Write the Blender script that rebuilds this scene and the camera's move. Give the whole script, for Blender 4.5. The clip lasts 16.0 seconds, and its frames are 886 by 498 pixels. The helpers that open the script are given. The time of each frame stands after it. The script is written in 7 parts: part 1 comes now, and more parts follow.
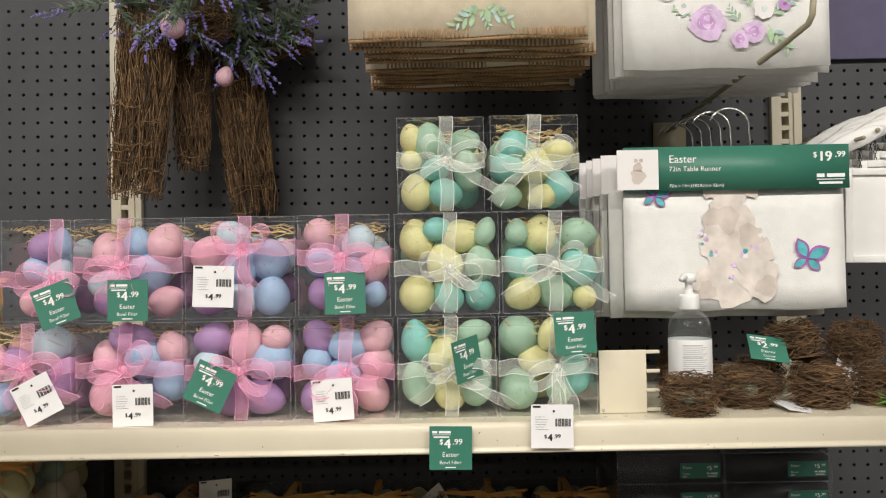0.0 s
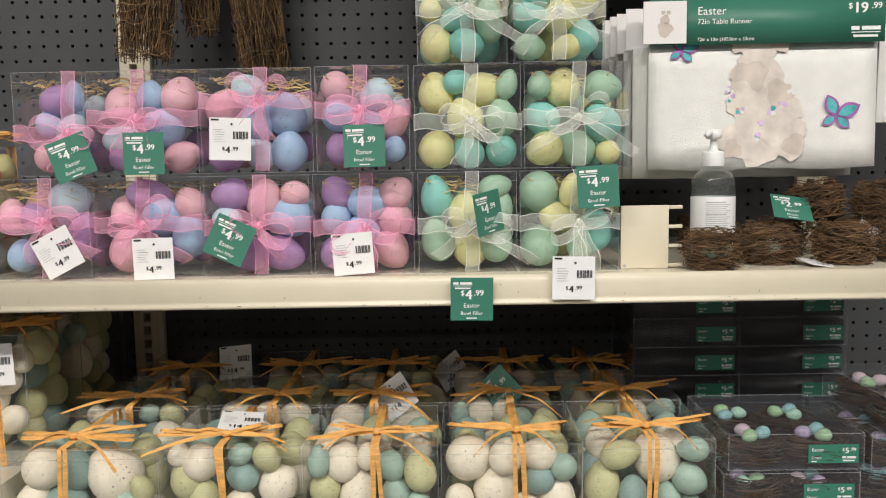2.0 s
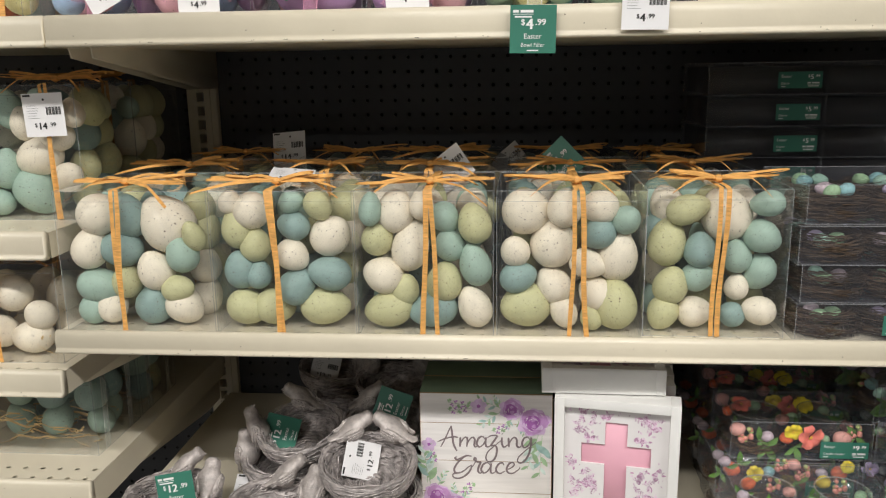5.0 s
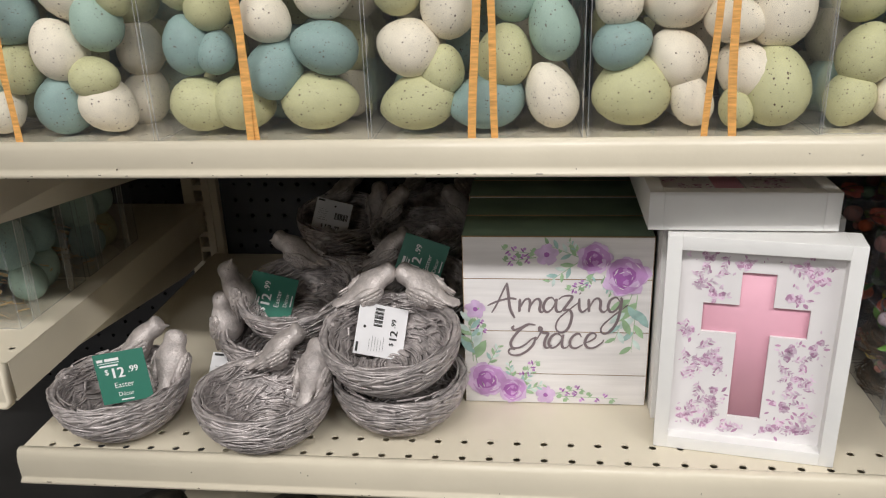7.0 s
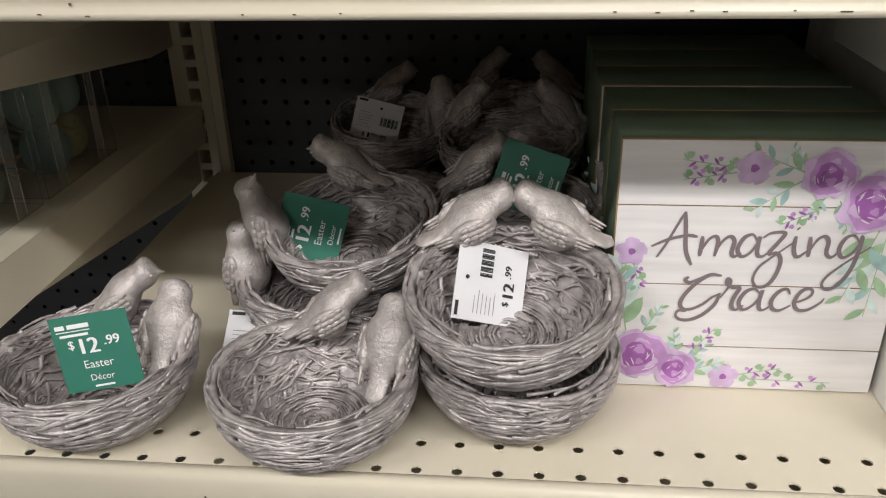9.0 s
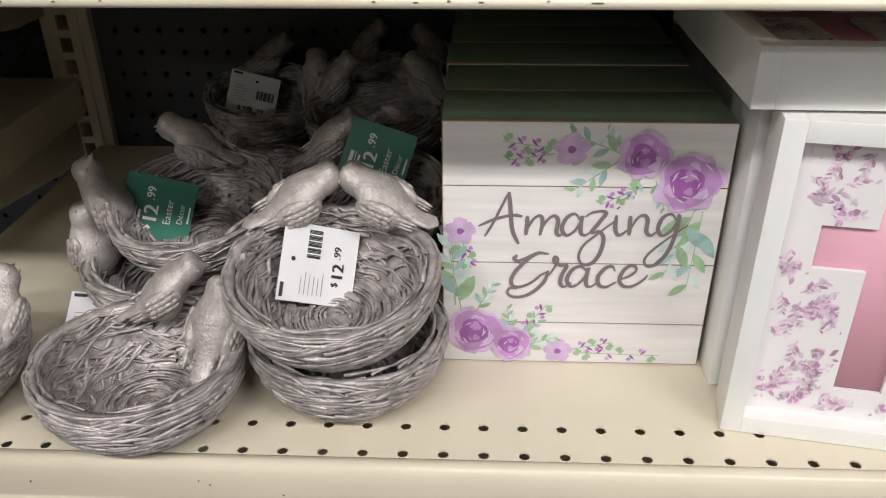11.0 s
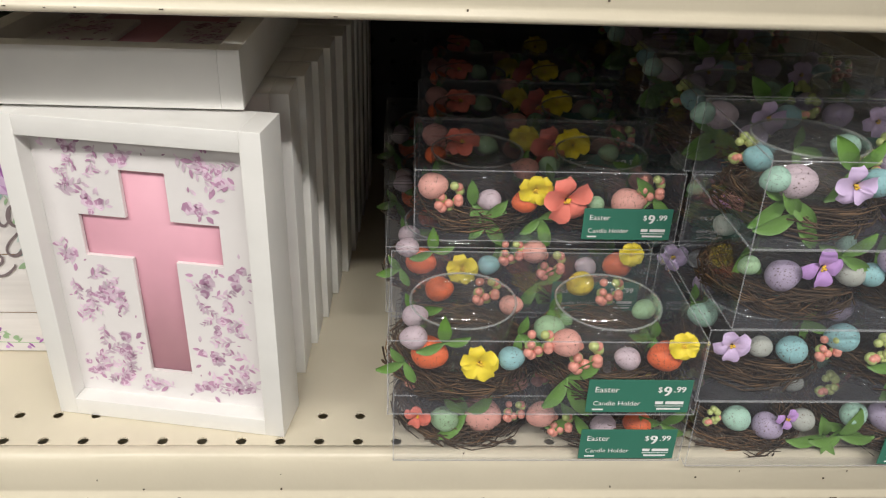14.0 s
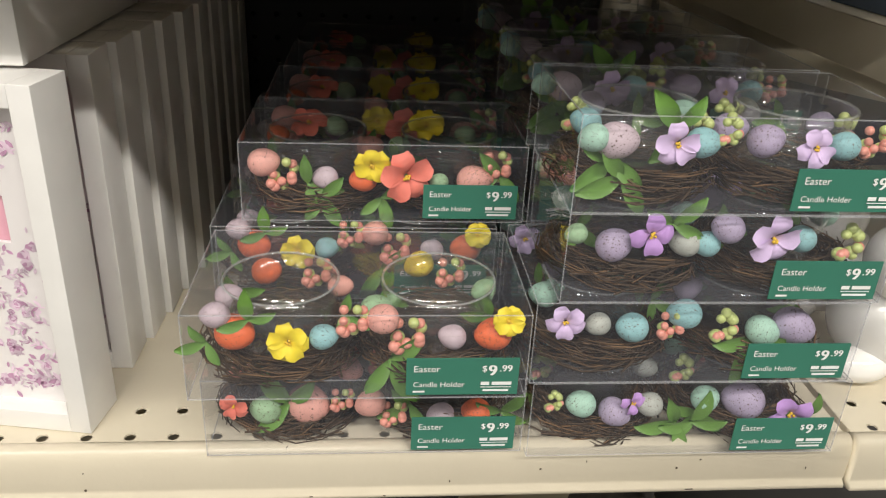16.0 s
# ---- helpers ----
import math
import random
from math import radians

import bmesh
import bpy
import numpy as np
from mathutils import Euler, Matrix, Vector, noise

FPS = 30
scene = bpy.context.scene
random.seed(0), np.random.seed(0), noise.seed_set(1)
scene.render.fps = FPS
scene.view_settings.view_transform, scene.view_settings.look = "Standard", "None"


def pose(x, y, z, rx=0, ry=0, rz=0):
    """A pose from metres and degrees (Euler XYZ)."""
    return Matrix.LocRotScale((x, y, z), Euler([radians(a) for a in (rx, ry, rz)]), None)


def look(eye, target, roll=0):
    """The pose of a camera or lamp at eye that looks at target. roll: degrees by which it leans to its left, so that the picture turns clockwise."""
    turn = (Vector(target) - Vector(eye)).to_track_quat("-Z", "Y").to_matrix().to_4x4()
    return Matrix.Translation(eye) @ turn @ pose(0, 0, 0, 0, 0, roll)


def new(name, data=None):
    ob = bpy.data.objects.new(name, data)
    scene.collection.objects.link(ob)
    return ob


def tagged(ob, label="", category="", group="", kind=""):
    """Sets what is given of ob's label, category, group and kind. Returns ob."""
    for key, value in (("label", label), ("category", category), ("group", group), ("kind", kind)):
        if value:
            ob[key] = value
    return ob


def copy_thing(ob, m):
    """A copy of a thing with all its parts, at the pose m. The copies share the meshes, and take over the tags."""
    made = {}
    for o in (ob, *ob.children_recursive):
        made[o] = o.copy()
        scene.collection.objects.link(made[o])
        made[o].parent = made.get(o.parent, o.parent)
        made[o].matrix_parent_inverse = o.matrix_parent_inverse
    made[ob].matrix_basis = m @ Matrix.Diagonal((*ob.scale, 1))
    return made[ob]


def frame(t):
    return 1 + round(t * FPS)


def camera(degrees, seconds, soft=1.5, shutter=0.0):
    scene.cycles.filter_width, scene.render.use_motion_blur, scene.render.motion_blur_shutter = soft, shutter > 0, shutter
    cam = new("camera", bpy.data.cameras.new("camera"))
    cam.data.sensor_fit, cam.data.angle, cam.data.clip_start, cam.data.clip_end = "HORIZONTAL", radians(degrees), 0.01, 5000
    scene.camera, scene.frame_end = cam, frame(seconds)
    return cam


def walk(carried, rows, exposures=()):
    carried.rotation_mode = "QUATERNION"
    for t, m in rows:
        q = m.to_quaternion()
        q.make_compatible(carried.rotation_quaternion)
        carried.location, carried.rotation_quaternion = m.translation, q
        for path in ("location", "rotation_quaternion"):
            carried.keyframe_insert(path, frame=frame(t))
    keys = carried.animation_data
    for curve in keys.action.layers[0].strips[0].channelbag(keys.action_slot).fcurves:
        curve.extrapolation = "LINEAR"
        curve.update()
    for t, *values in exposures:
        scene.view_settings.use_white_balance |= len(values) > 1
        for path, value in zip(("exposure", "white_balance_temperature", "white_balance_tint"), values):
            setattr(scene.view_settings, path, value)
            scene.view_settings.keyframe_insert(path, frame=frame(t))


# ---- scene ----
cam = camera(58.0, 16.0, soft=1.15)
PATH = [
    (0, (0.0718, -0.002, 1.316), (0.0728, 1.998, 1.347), -1),
    (0.5, (0.0782, -0.0057, 1.3022), (0.0862, 1.9943, 1.2862), -1),
    (1, (0.0708, -0.0001, 1.2772), (0.0818, 1.9989, 1.2122), -1.1),
    (1.5, (0.0625, 0.0072, 1.2616), (0.0575, 2.0032, 1.1276), -1),
    (2, (0.0524, 0.01, 1.2486), (0.0344, 2.0, 1.0496), -1),
    (2.5, (0.0441, 0.0082, 1.2367), (0.0121, 1.9922, 0.9837), -1),
    (3, (0.0376, 0.0054, 1.2219), (-0.0154, 1.9814, 0.9189), -1.1),
    (3.5, (0.0275, 0.0045, 1.1924), (-0.0445, 1.9765, 0.8614), -1.2),
    (4, (0.0302, 0.0109, 1.1619), (-0.0738, 1.9749, 0.7969), -1.2),
    (4.5, (0.0469, 0.0211, 1.1223), (-0.0941, 1.9751, 0.7173), -1),
    (5, (0.057, 0.034, 1.054), (-0.119, 1.976, 0.611), -0.9),
    (5.2, (0.0561, 0.046, 1.0319), (-0.1359, 1.977, 0.5499), -1.1),
    (7.5, (-0.076, 0.449, 0.834), (-0.289, 2.278, 0.052), -2.1),
    (8, (-0.139, 0.531, 0.791), (-0.34, 2.333, -0.054), -1.6),
    (10.5, (-0.113, 0.597, 0.769), (-0.237, 2.367, -0.152), -1.3),
    (11, (-0.052, 0.59, 0.785), (-0.126, 2.34, -0.182), -0.3),
    (11.5, (0.033, 0.572, 0.776), (-0.033, 2.337, -0.162), 0.1),
    (12, (0.116, 0.563, 0.775), (0.041, 2.329, -0.16), 0.1),
    (12.5, (0.167, 0.546, 0.777), (0.14, 2.321, -0.145), 0.6),
    (13, (0.23, 0.55, 0.789), (0.237, 2.309, -0.164), 1.2),
    (13.5, (0.298, 0.557, 0.793), (0.346, 2.314, -0.161), 1.5),
    (14, (0.343, 0.561, 0.793), (0.434, 2.32, -0.155), 2.1),
    (14.5, (0.369, 0.568, 0.791), (0.517, 2.324, -0.156), 2.8),
    (15, (0.396, 0.573, 0.78), (0.554, 2.337, -0.149), 2.7),
    (15.5, (0.412, 0.572, 0.762), (0.592, 2.354, -0.129), 3.0),
    (16, (0.43, 0.57, 0.748), (0.611, 2.363, -0.117), 2.9),
]
walk(cam, [(t, look(eye, target, roll)) for t, eye, target, roll in PATH], [(0.0, 0.08, 6600, 10), (1.0, 0.10, 6550, 10), (2.0, 0.0, 6500, 10), (3.5, -0.08, 6450, 10), (5.0, -0.02, 6350, 10), (7.5, -0.06, 6200, 12), (8.0, 0.04, 6200, 12), (11.0, 0.02, 6200, 12), (12.5, 0.02, 6250, 11), (14.0, 0.0, 6450, 10), (16.0, 0.16, 6650, 10)])

# ---- world, lamps ----
world = bpy.data.worlds.new("store_air")
world.use_nodes = True
world.node_tree.nodes["Background"].inputs[0].default_value = (0.9, 0.95, 1.0, 1)
world.node_tree.nodes["Background"].inputs[1].default_value = 0.008
scene.world = world
LAMP_WATTS = 61.0
LAMP_ROWS = [(-2.0, -1.40), (-0.2, -1.40), (1.6, -1.40), (3.2, -1.50), (-2.2, -3.4), (-2.0, -6.6)]
CEILING = 3.3


def ceiling_lamp(x, y):
    data = bpy.data.lights.new("tube_lamp", "AREA")
    data.shape, data.size, data.size_y = "RECTANGLE", 1.25, 0.22
    data.energy, data.color = LAMP_WATTS, (1.0, 0.962, 0.895)
    lamp = new("tube_lamp", data)
    lamp.matrix_world = pose(x, y, CEILING - 0.09, 0, 0, 0)


for lx, ly in LAMP_ROWS:
    ceiling_lamp(lx, ly)


# ---- materials ----
def mat(name, color, rough=0.5, metal=0.0, vary=0.12, scale=18.0, bump=0.0, bump_scale=120.0, spec=0.5, stretch=(1, 1, 1)):
    m = bpy.data.materials.new(name)
    m.use_nodes = True
    nt = m.node_tree
    b = nt.nodes["Principled BSDF"]
    b.inputs["Roughness"].default_value, b.inputs["Metallic"].default_value = rough, metal
    b.inputs["Specular IOR Level"].default_value = spec
    tc = nt.nodes.new("ShaderNodeTexCoord")
    mp = nt.nodes.new("ShaderNodeMapping")
    mp.inputs["Scale"].default_value = stretch
    nt.links.new(tc.outputs["Object"], mp.inputs[0])
    n = nt.nodes.new("ShaderNodeTexNoise")
    n.inputs["Scale"].default_value, n.inputs["Detail"].default_value = scale, 6
    nt.links.new(mp.outputs[0], n.inputs["Vector"])
    r = nt.nodes.new("ShaderNodeMapRange")
    r.inputs[1].default_value, r.inputs[2].default_value = 0.3, 0.7
    r.inputs[3].default_value, r.inputs[4].default_value = 1 - vary, 1 + vary
    nt.links.new(n.outputs["Fac"], r.inputs[0])
    mul = nt.nodes.new("ShaderNodeVectorMath")
    mul.operation = "SCALE"
    mul.inputs[0].default_value = color
    nt.links.new(r.outputs[0], mul.inputs["Scale"])
    nt.links.new(mul.outputs[0], b.inputs["Base Color"])
    if bump:
        n2 = nt.nodes.new("ShaderNodeTexNoise")
        n2.inputs["Scale"].default_value, n2.inputs["Detail"].default_value = bump_scale, 4
        nt.links.new(mp.outputs[0], n2.inputs["Vector"])
        bp = nt.nodes.new("ShaderNodeBump")
        bp.inputs["Strength"].default_value, bp.inputs["Distance"].default_value = bump, 0.002
        nt.links.new(n2.outputs["Fac"], bp.inputs["Height"])
        nt.links.new(bp.outputs[0], b.inputs["Normal"])
    return m


def mix_color(nt, fac, a, b):
    n = nt.nodes.new("ShaderNodeMix")
    n.data_type = "RGBA"
    nt.links.new(fac, n.inputs["Factor"])
    for sock, v in ((n.inputs[6], a), (n.inputs[7], b)):
        if isinstance(v, tuple):
            sock.default_value = (*v, 1)
        else:
            nt.links.new(v, sock)
    return n.outputs[2]


def egg_mat(name, color, speck=(0.10, 0.06, 0.04), rough=0.55, amount=0.45, big=0.0):
    """Painted egg with dark flecks of two sizes and a slightly mottled coat."""
    m = bpy.data.materials.new(name)
    m.use_nodes = True
    nt = m.node_tree
    b = nt.nodes["Principled BSDF"]
    b.inputs["Roughness"].default_value = rough
    b.inputs["Specular IOR Level"].default_value = 0.35
    tc = nt.nodes.new("ShaderNodeTexCoord")
    oi = nt.nodes.new("ShaderNodeObjectInfo")
    add = nt.nodes.new("ShaderNodeVectorMath")
    add.operation = "MULTIPLY_ADD"
    add.inputs[1].default_value = (1, 1, 1)
    nt.links.new(tc.outputs["Object"], add.inputs[0])
    sc = nt.nodes.new("ShaderNodeMath")
    sc.operation = "MULTIPLY"
    sc.inputs[1].default_value = 37.0
    nt.links.new(oi.outputs["Random"], sc.inputs[0])
    nt.links.new(sc.outputs[0], add.inputs[2])
    base = nt.nodes.new("ShaderNodeTexNoise")
    base.inputs["Scale"].default_value, base.inputs["Detail"].default_value = 2.2, 5
    nt.links.new(add.outputs[0], base.inputs["Vector"])
    dark = tuple(c * 0.80 for c in color)
    coat = mix_color(nt, base.outputs["Fac"], dark, tuple(min(1, c * 1.12) for c in color))
    for scale, edge, seed in ((4.2, 0.10 + big, 3.0), (8.5, 0.13 + big, 7.0)):
        v = nt.nodes.new("ShaderNodeTexVoronoi")
        v.inputs["Scale"].default_value, v.inputs["Randomness"].default_value = scale, 1.0
        nt.links.new(add.outputs[0], v.inputs["Vector"])
        r = nt.nodes.new("ShaderNodeMapRange")
        r.inputs[1].default_value, r.inputs[2].default_value = edge + 0.05, edge
        nt.links.new(v.outputs["Distance"], r.inputs[0])
        keep = nt.nodes.new("ShaderNodeMath")
        keep.operation = "LESS_THAN"
        keep.inputs[1].default_value = amount
        sep = nt.nodes.new("ShaderNodeSeparateColor")
        nt.links.new(v.outputs["Color"], sep.inputs[0])
        nt.links.new(sep.outputs[0], keep.inputs[0])
        k = nt.nodes.new("ShaderNodeMath")
        k.operation = "MULTIPLY"
        nt.links.new(r.outputs[0], k.inputs[0])
        nt.links.new(keep.outputs[0], k.inputs[1])
        coat = mix_color(nt, k.outputs[0], coat, speck)
    nt.links.new(coat, b.inputs["Base Color"])
    return m


def sheet_mat(name, tint, clear, rough, gloss_tint=(1, 1, 1), ior=1.45, haze=None, crumple=0.22):
    """Clear or sheer sheet: see-through, with gloss rising at glancing angles."""
    m = bpy.data.materials.new(name)
    m.use_nodes = True
    nt = m.node_tree
    nt.nodes.remove(nt.nodes["Principled BSDF"])
    out = nt.nodes["Material Output"]
    tr = nt.nodes.new("ShaderNodeBsdfTransparent")
    tr.inputs[0].default_value = (*tint, 1)
    gl = nt.nodes.new("ShaderNodeBsdfGlossy")
    gl.inputs["Roughness"].default_value = rough
    gl.inputs["Color"].default_value = (*gloss_tint, 1)
    tc = nt.nodes.new("ShaderNodeTexCoord")
    n = nt.nodes.new("ShaderNodeTexNoise")
    n.inputs["Scale"].default_value, n.inputs["Detail"].default_value = 22.0, 2
    nt.links.new(tc.outputs["Object"], n.inputs["Vector"])
    bp = nt.nodes.new("ShaderNodeBump")
    bp.inputs["Strength"].default_value, bp.inputs["Distance"].default_value = crumple, 0.004
    nt.links.new(n.outputs["Fac"], bp.inputs["Height"])
    nt.links.new(bp.outputs[0], gl.inputs["Normal"])
    lw = nt.nodes.new("ShaderNodeLayerWeight")
    lw.inputs["Blend"].default_value = 0.5
    pw = nt.nodes.new("ShaderNodeMath")
    pw.operation = "POWER"
    pw.inputs[1].default_value = 4.0
    nt.links.new(lw.outputs["Facing"], pw.inputs[0])
    fr = nt.nodes.new("ShaderNodeMath")
    fr.operation = "MULTIPLY_ADD"
    low = ((ior - 1) / (ior + 1)) ** 2
    fr.inputs[1].default_value, fr.inputs[2].default_value = (ior - 1) * 1.6, low
    fr.use_clamp = True
    nt.links.new(pw.outputs[0], fr.inputs[0])
    base = tr.outputs[0]
    if haze:
        df = nt.nodes.new("ShaderNodeBsdfDiffuse")
        df.inputs[0].default_value = (*haze, 1)
        mx = nt.nodes.new("ShaderNodeMixShader")
        mx.inputs[0].default_value = 1 - clear
        nt.links.new(tr.outputs[0], mx.inputs[1])
        nt.links.new(df.outputs[0], mx.inputs[2])
        base = mx.outputs[0]
    fin = nt.nodes.new("ShaderNodeMixShader")
    nt.links.new(fr.outputs[0], fin.inputs[0])
    nt.links.new(base, fin.inputs[1])
    nt.links.new(gl.outputs[0], fin.inputs[2])
    nt.links.new(fin.outputs[0], out.inputs[0])
    return m


def glow_mat(name, color, strength):
    m = bpy.data.materials.new(name)
    m.use_nodes = True
    b = m.node_tree.nodes["Principled BSDF"]
    b.inputs["Emission Color"].default_value = (*color, 1)
    b.inputs["Emission Strength"].default_value = strength
    return m


CREAM = mat("cream_shelf_paint", (0.70, 0.635, 0.50), 0.32, vary=0.05, scale=9, bump=0.04, bump_scale=300)
PEG = mat("charcoal_pegboard", (0.054, 0.056, 0.063), 0.55, vary=0.12, scale=6, bump=0.05, bump_scale=500)
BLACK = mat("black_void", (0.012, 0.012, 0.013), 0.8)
SCUFF = mat("scuff_mark", (0.10, 0.075, 0.05), 0.7)
WHITE_CEIL = mat("ceiling_tile", (0.75, 0.75, 0.73), 0.85, vary=0.04)
FLOOR = mat("concrete_floor", (0.13, 0.125, 0.12), 0.35, vary=0.15, scale=5)
WALLPAINT = mat("store_wall", (0.13, 0.128, 0.125), 0.8, vary=0.05)
GLOW = glow_mat("lamp_diffuser", (1.0, 0.96, 0.88), 6.0)
ACETATE = sheet_mat("clear_acetate", (0.985, 0.987, 0.990), 0.985, 0.05, ior=1.50, haze=(0.7, 0.72, 0.78), crumple=0.55)
HOLDER_ACETATE = sheet_mat("hazy_acetate", (0.975, 0.978, 0.985), 0.962, 0.05, ior=1.38, haze=(0.62, 0.64, 0.74), crumple=0.4)
# whitish haze colour puts the glint of folded edges into the crease bars
ACETATE_EDGE = sheet_mat("acetate_fold_catchlight", (0.97, 0.97, 0.98), 0.80, 0.12, haze=(0.75, 0.77, 0.80))
GLASS = sheet_mat("thin_glass", (0.985, 0.992, 0.99), 0.982, 0.03, ior=1.55, haze=(0.8, 0.8, 0.8))
# thick cup rim; its pale diffuse share paints in the rim's highlight
GLASS_RIM = sheet_mat("thick_rim_highlight", (0.95, 0.965, 0.96), 0.80, 0.04, ior=1.6, haze=(0.75, 0.77, 0.76))
PINK_SHEER = sheet_mat("pink_organza", (1.0, 0.90, 0.94), 0.72, 0.5, gloss_tint=(1, 0.75, 0.87), ior=1.15, haze=(0.95, 0.50, 0.68))
WHITE_SHEER = sheet_mat("white_organza", (0.98, 0.985, 0.97), 0.78, 0.5, ior=1.15, haze=(0.88, 0.89, 0.84))
PINK_EDGE = sheet_mat("pink_organza_edge", (1.0, 0.7, 0.82), 0.35, 0.5, ior=1.15, haze=(0.95, 0.48, 0.67))
WHITE_EDGE = sheet_mat("white_organza_edge", (0.97, 0.97, 0.95), 0.35, 0.5, ior=1.15, haze=(0.90, 0.91, 0.86))
EGG = {
    "w": egg_mat("egg_ivory", (0.84, 0.765, 0.62), amount=0.6),
    "b": egg_mat("egg_blue_grey", (0.27, 0.385, 0.36), amount=0.6),
    "t": egg_mat("egg_teal", (0.36, 0.49, 0.41), amount=0.6),
    "l": egg_mat("egg_lime", (0.56, 0.55, 0.31), amount=0.75),
    "y": egg_mat("egg_pale_yellow", (0.76, 0.72, 0.36), amount=0.6),
    "g": egg_mat("egg_sage", (0.38, 0.56, 0.42), amount=0.3),
    "q": egg_mat("egg_aqua", (0.26, 0.60, 0.54), amount=0.25),
    "k": egg_mat("egg_pink", (0.80, 0.46, 0.53), amount=0.5),
    "r": egg_mat("egg_pale_rose", (0.80, 0.50, 0.58), amount=0.2),
    "c": egg_mat("egg_sky_blue", (0.38, 0.53, 0.74), amount=0.5),
    "p": egg_mat("egg_pale_blue", (0.56, 0.68, 0.76), amount=0.35),
    "v": egg_mat("egg_violet", (0.42, 0.25, 0.48), amount=0.4),
    "o": egg_mat("egg_orange", (0.86, 0.20, 0.07), amount=0.35),
}
HOLDER_EGG = {
    "k": egg_mat("small_egg_peach", (0.84, 0.42, 0.36), amount=0.7, big=0.07), "o": egg_mat("small_egg_orange", (0.85, 0.17, 0.06), amount=0.7, big=0.07),
    "a": egg_mat("small_egg_mauve", (0.62, 0.50, 0.56), amount=0.7, big=0.07), "g": egg_mat("small_egg_green", (0.36, 0.55, 0.33), amount=0.7, big=0.07),
    "q": egg_mat("small_egg_teal", (0.30, 0.55, 0.58), amount=0.7, big=0.07), "m": egg_mat("small_egg_mint", (0.42, 0.66, 0.54), amount=0.7, big=0.07),
    "v": egg_mat("small_egg_lilac", (0.44, 0.37, 0.52), amount=0.7, big=0.07), "x": egg_mat("small_egg_grey", (0.46, 0.48, 0.44), amount=0.7, big=0.07),
    "y": egg_mat("small_egg_yellow", (0.80, 0.62, 0.08), amount=0.7, big=0.07),
}
RAFFIA = mat("orange_raffia", (0.70, 0.36, 0.10), 0.6, vary=0.3, scale=60, stretch=(1, 1, 8), bump=0.2)
STRAW = mat("pale_straw", (0.62, 0.44, 0.20), 0.7, vary=0.3, scale=50)
TWIG = mat("brown_twig", (0.165, 0.092, 0.042), 0.75, vary=0.5, scale=30)
TWIG_DARK = mat("dark_twig", (0.070, 0.043, 0.024), 0.8, vary=0.5, scale=40)
RESIN_DARK = mat("dark_grey_resin", (0.13, 0.125, 0.12), 0.35, metal=0.2, vary=0.3, scale=50, bump=0.3)
TWIG_PALE = mat("dry_twig", (0.31, 0.19, 0.085), 0.75, vary=0.5, scale=25)
TAG_GREEN = mat("green_card", (0.040, 0.185, 0.130), 0.45, vary=0.05)
TAG_WHITE = mat("white_card", (0.80, 0.79, 0.80), 0.5, vary=0.03)
INK_WHITE = mat("white_print", (0.85, 0.86, 0.85), 0.5, vary=0.02)
INK_BLACK = mat("black_print", (0.02, 0.02, 0.02), 0.5, vary=0.02)
INK_GREY = mat("grey_print", (0.45, 0.45, 0.45), 0.6, vary=0.02)
RESIN = mat("silver_washed_resin", (0.42, 0.38, 0.37), 0.40, metal=0.3, vary=0.45, scale=90, bump=0.6, bump_scale=220)
RESIN_BIRD = mat("silver_bird_resin", (0.45, 0.405, 0.385), 0.42, metal=0.25, vary=0.22, scale=110, bump=0.45, bump_scale=420)
WHITE_WOOD = mat("white_painted_wood", (0.80, 0.79, 0.77), 0.45, vary=0.03, scale=30, bump=0.05, bump_scale=200)
SAGE = mat("sage_painted_wood", (0.165, 0.23, 0.155), 0.5, vary=0.12, scale=20)
MDF = mat("raw_board_edge", (0.42, 0.27, 0.14), 0.7)
PLANK = mat("whitewashed_plank", (0.78, 0.75, 0.74), 0.55, vary=0.10, scale=9, stretch=(1, 1, 14))
SCRIPT = mat("taupe_print", (0.21, 0.165, 0.175), 0.55, vary=0.06)
PURPLE = [mat("rose_purple_" + n, c, 0.55, vary=0.25, scale=60) for n, c in (("pale", (0.66, 0.48, 0.71)), ("mid", (0.53, 0.29, 0.58)), ("deep", (0.36, 0.12, 0.41)))]
PRINT_GREEN = [mat("leaf_print_" + n, c, 0.55, vary=0.25, scale=70) for n, c in (("green", (0.34, 0.50, 0.30)), ("teal", (0.36, 0.54, 0.51)), ("mist", (0.62, 0.73, 0.69)))]
PINK_PAINT = mat("pink_paint", (0.75, 0.39, 0.48), 0.55, vary=0.04)
PAPER = mat("ivory_paper", (0.80, 0.77, 0.77), 0.6, vary=0.02)
MAUVE = [mat("mauve_print_" + n, c, 0.6, vary=0.3, scale=120) for n, c in (("dark", (0.50, 0.28, 0.43)), ("light", (0.70, 0.55, 0.66)))]
PETAL = {
    "c": mat("coral_petal", (0.88, 0.22, 0.16), 0.6, vary=0.3, scale=60), "y": mat("yellow_petal", (0.90, 0.72, 0.03), 0.6, vary=0.2, scale=60),
    "l": mat("lilac_petal", (0.74, 0.57, 0.86), 0.6, vary=0.25, scale=60), "u": mat("purple_petal", (0.56, 0.32, 0.72), 0.6, vary=0.25, scale=60),
}
POLLEN = mat("yellow_stamen", (0.85, 0.55, 0.03), 0.6)
LEAF = mat("fabric_leaf", (0.13, 0.27, 0.05), 0.5, vary=0.35, scale=50)
BERRY = {"p": mat("peach_berry", (0.80, 0.33, 0.26), 0.35, vary=0.1), "g": mat("lime_berry", (0.52, 0.60, 0.22), 0.35, vary=0.1)}
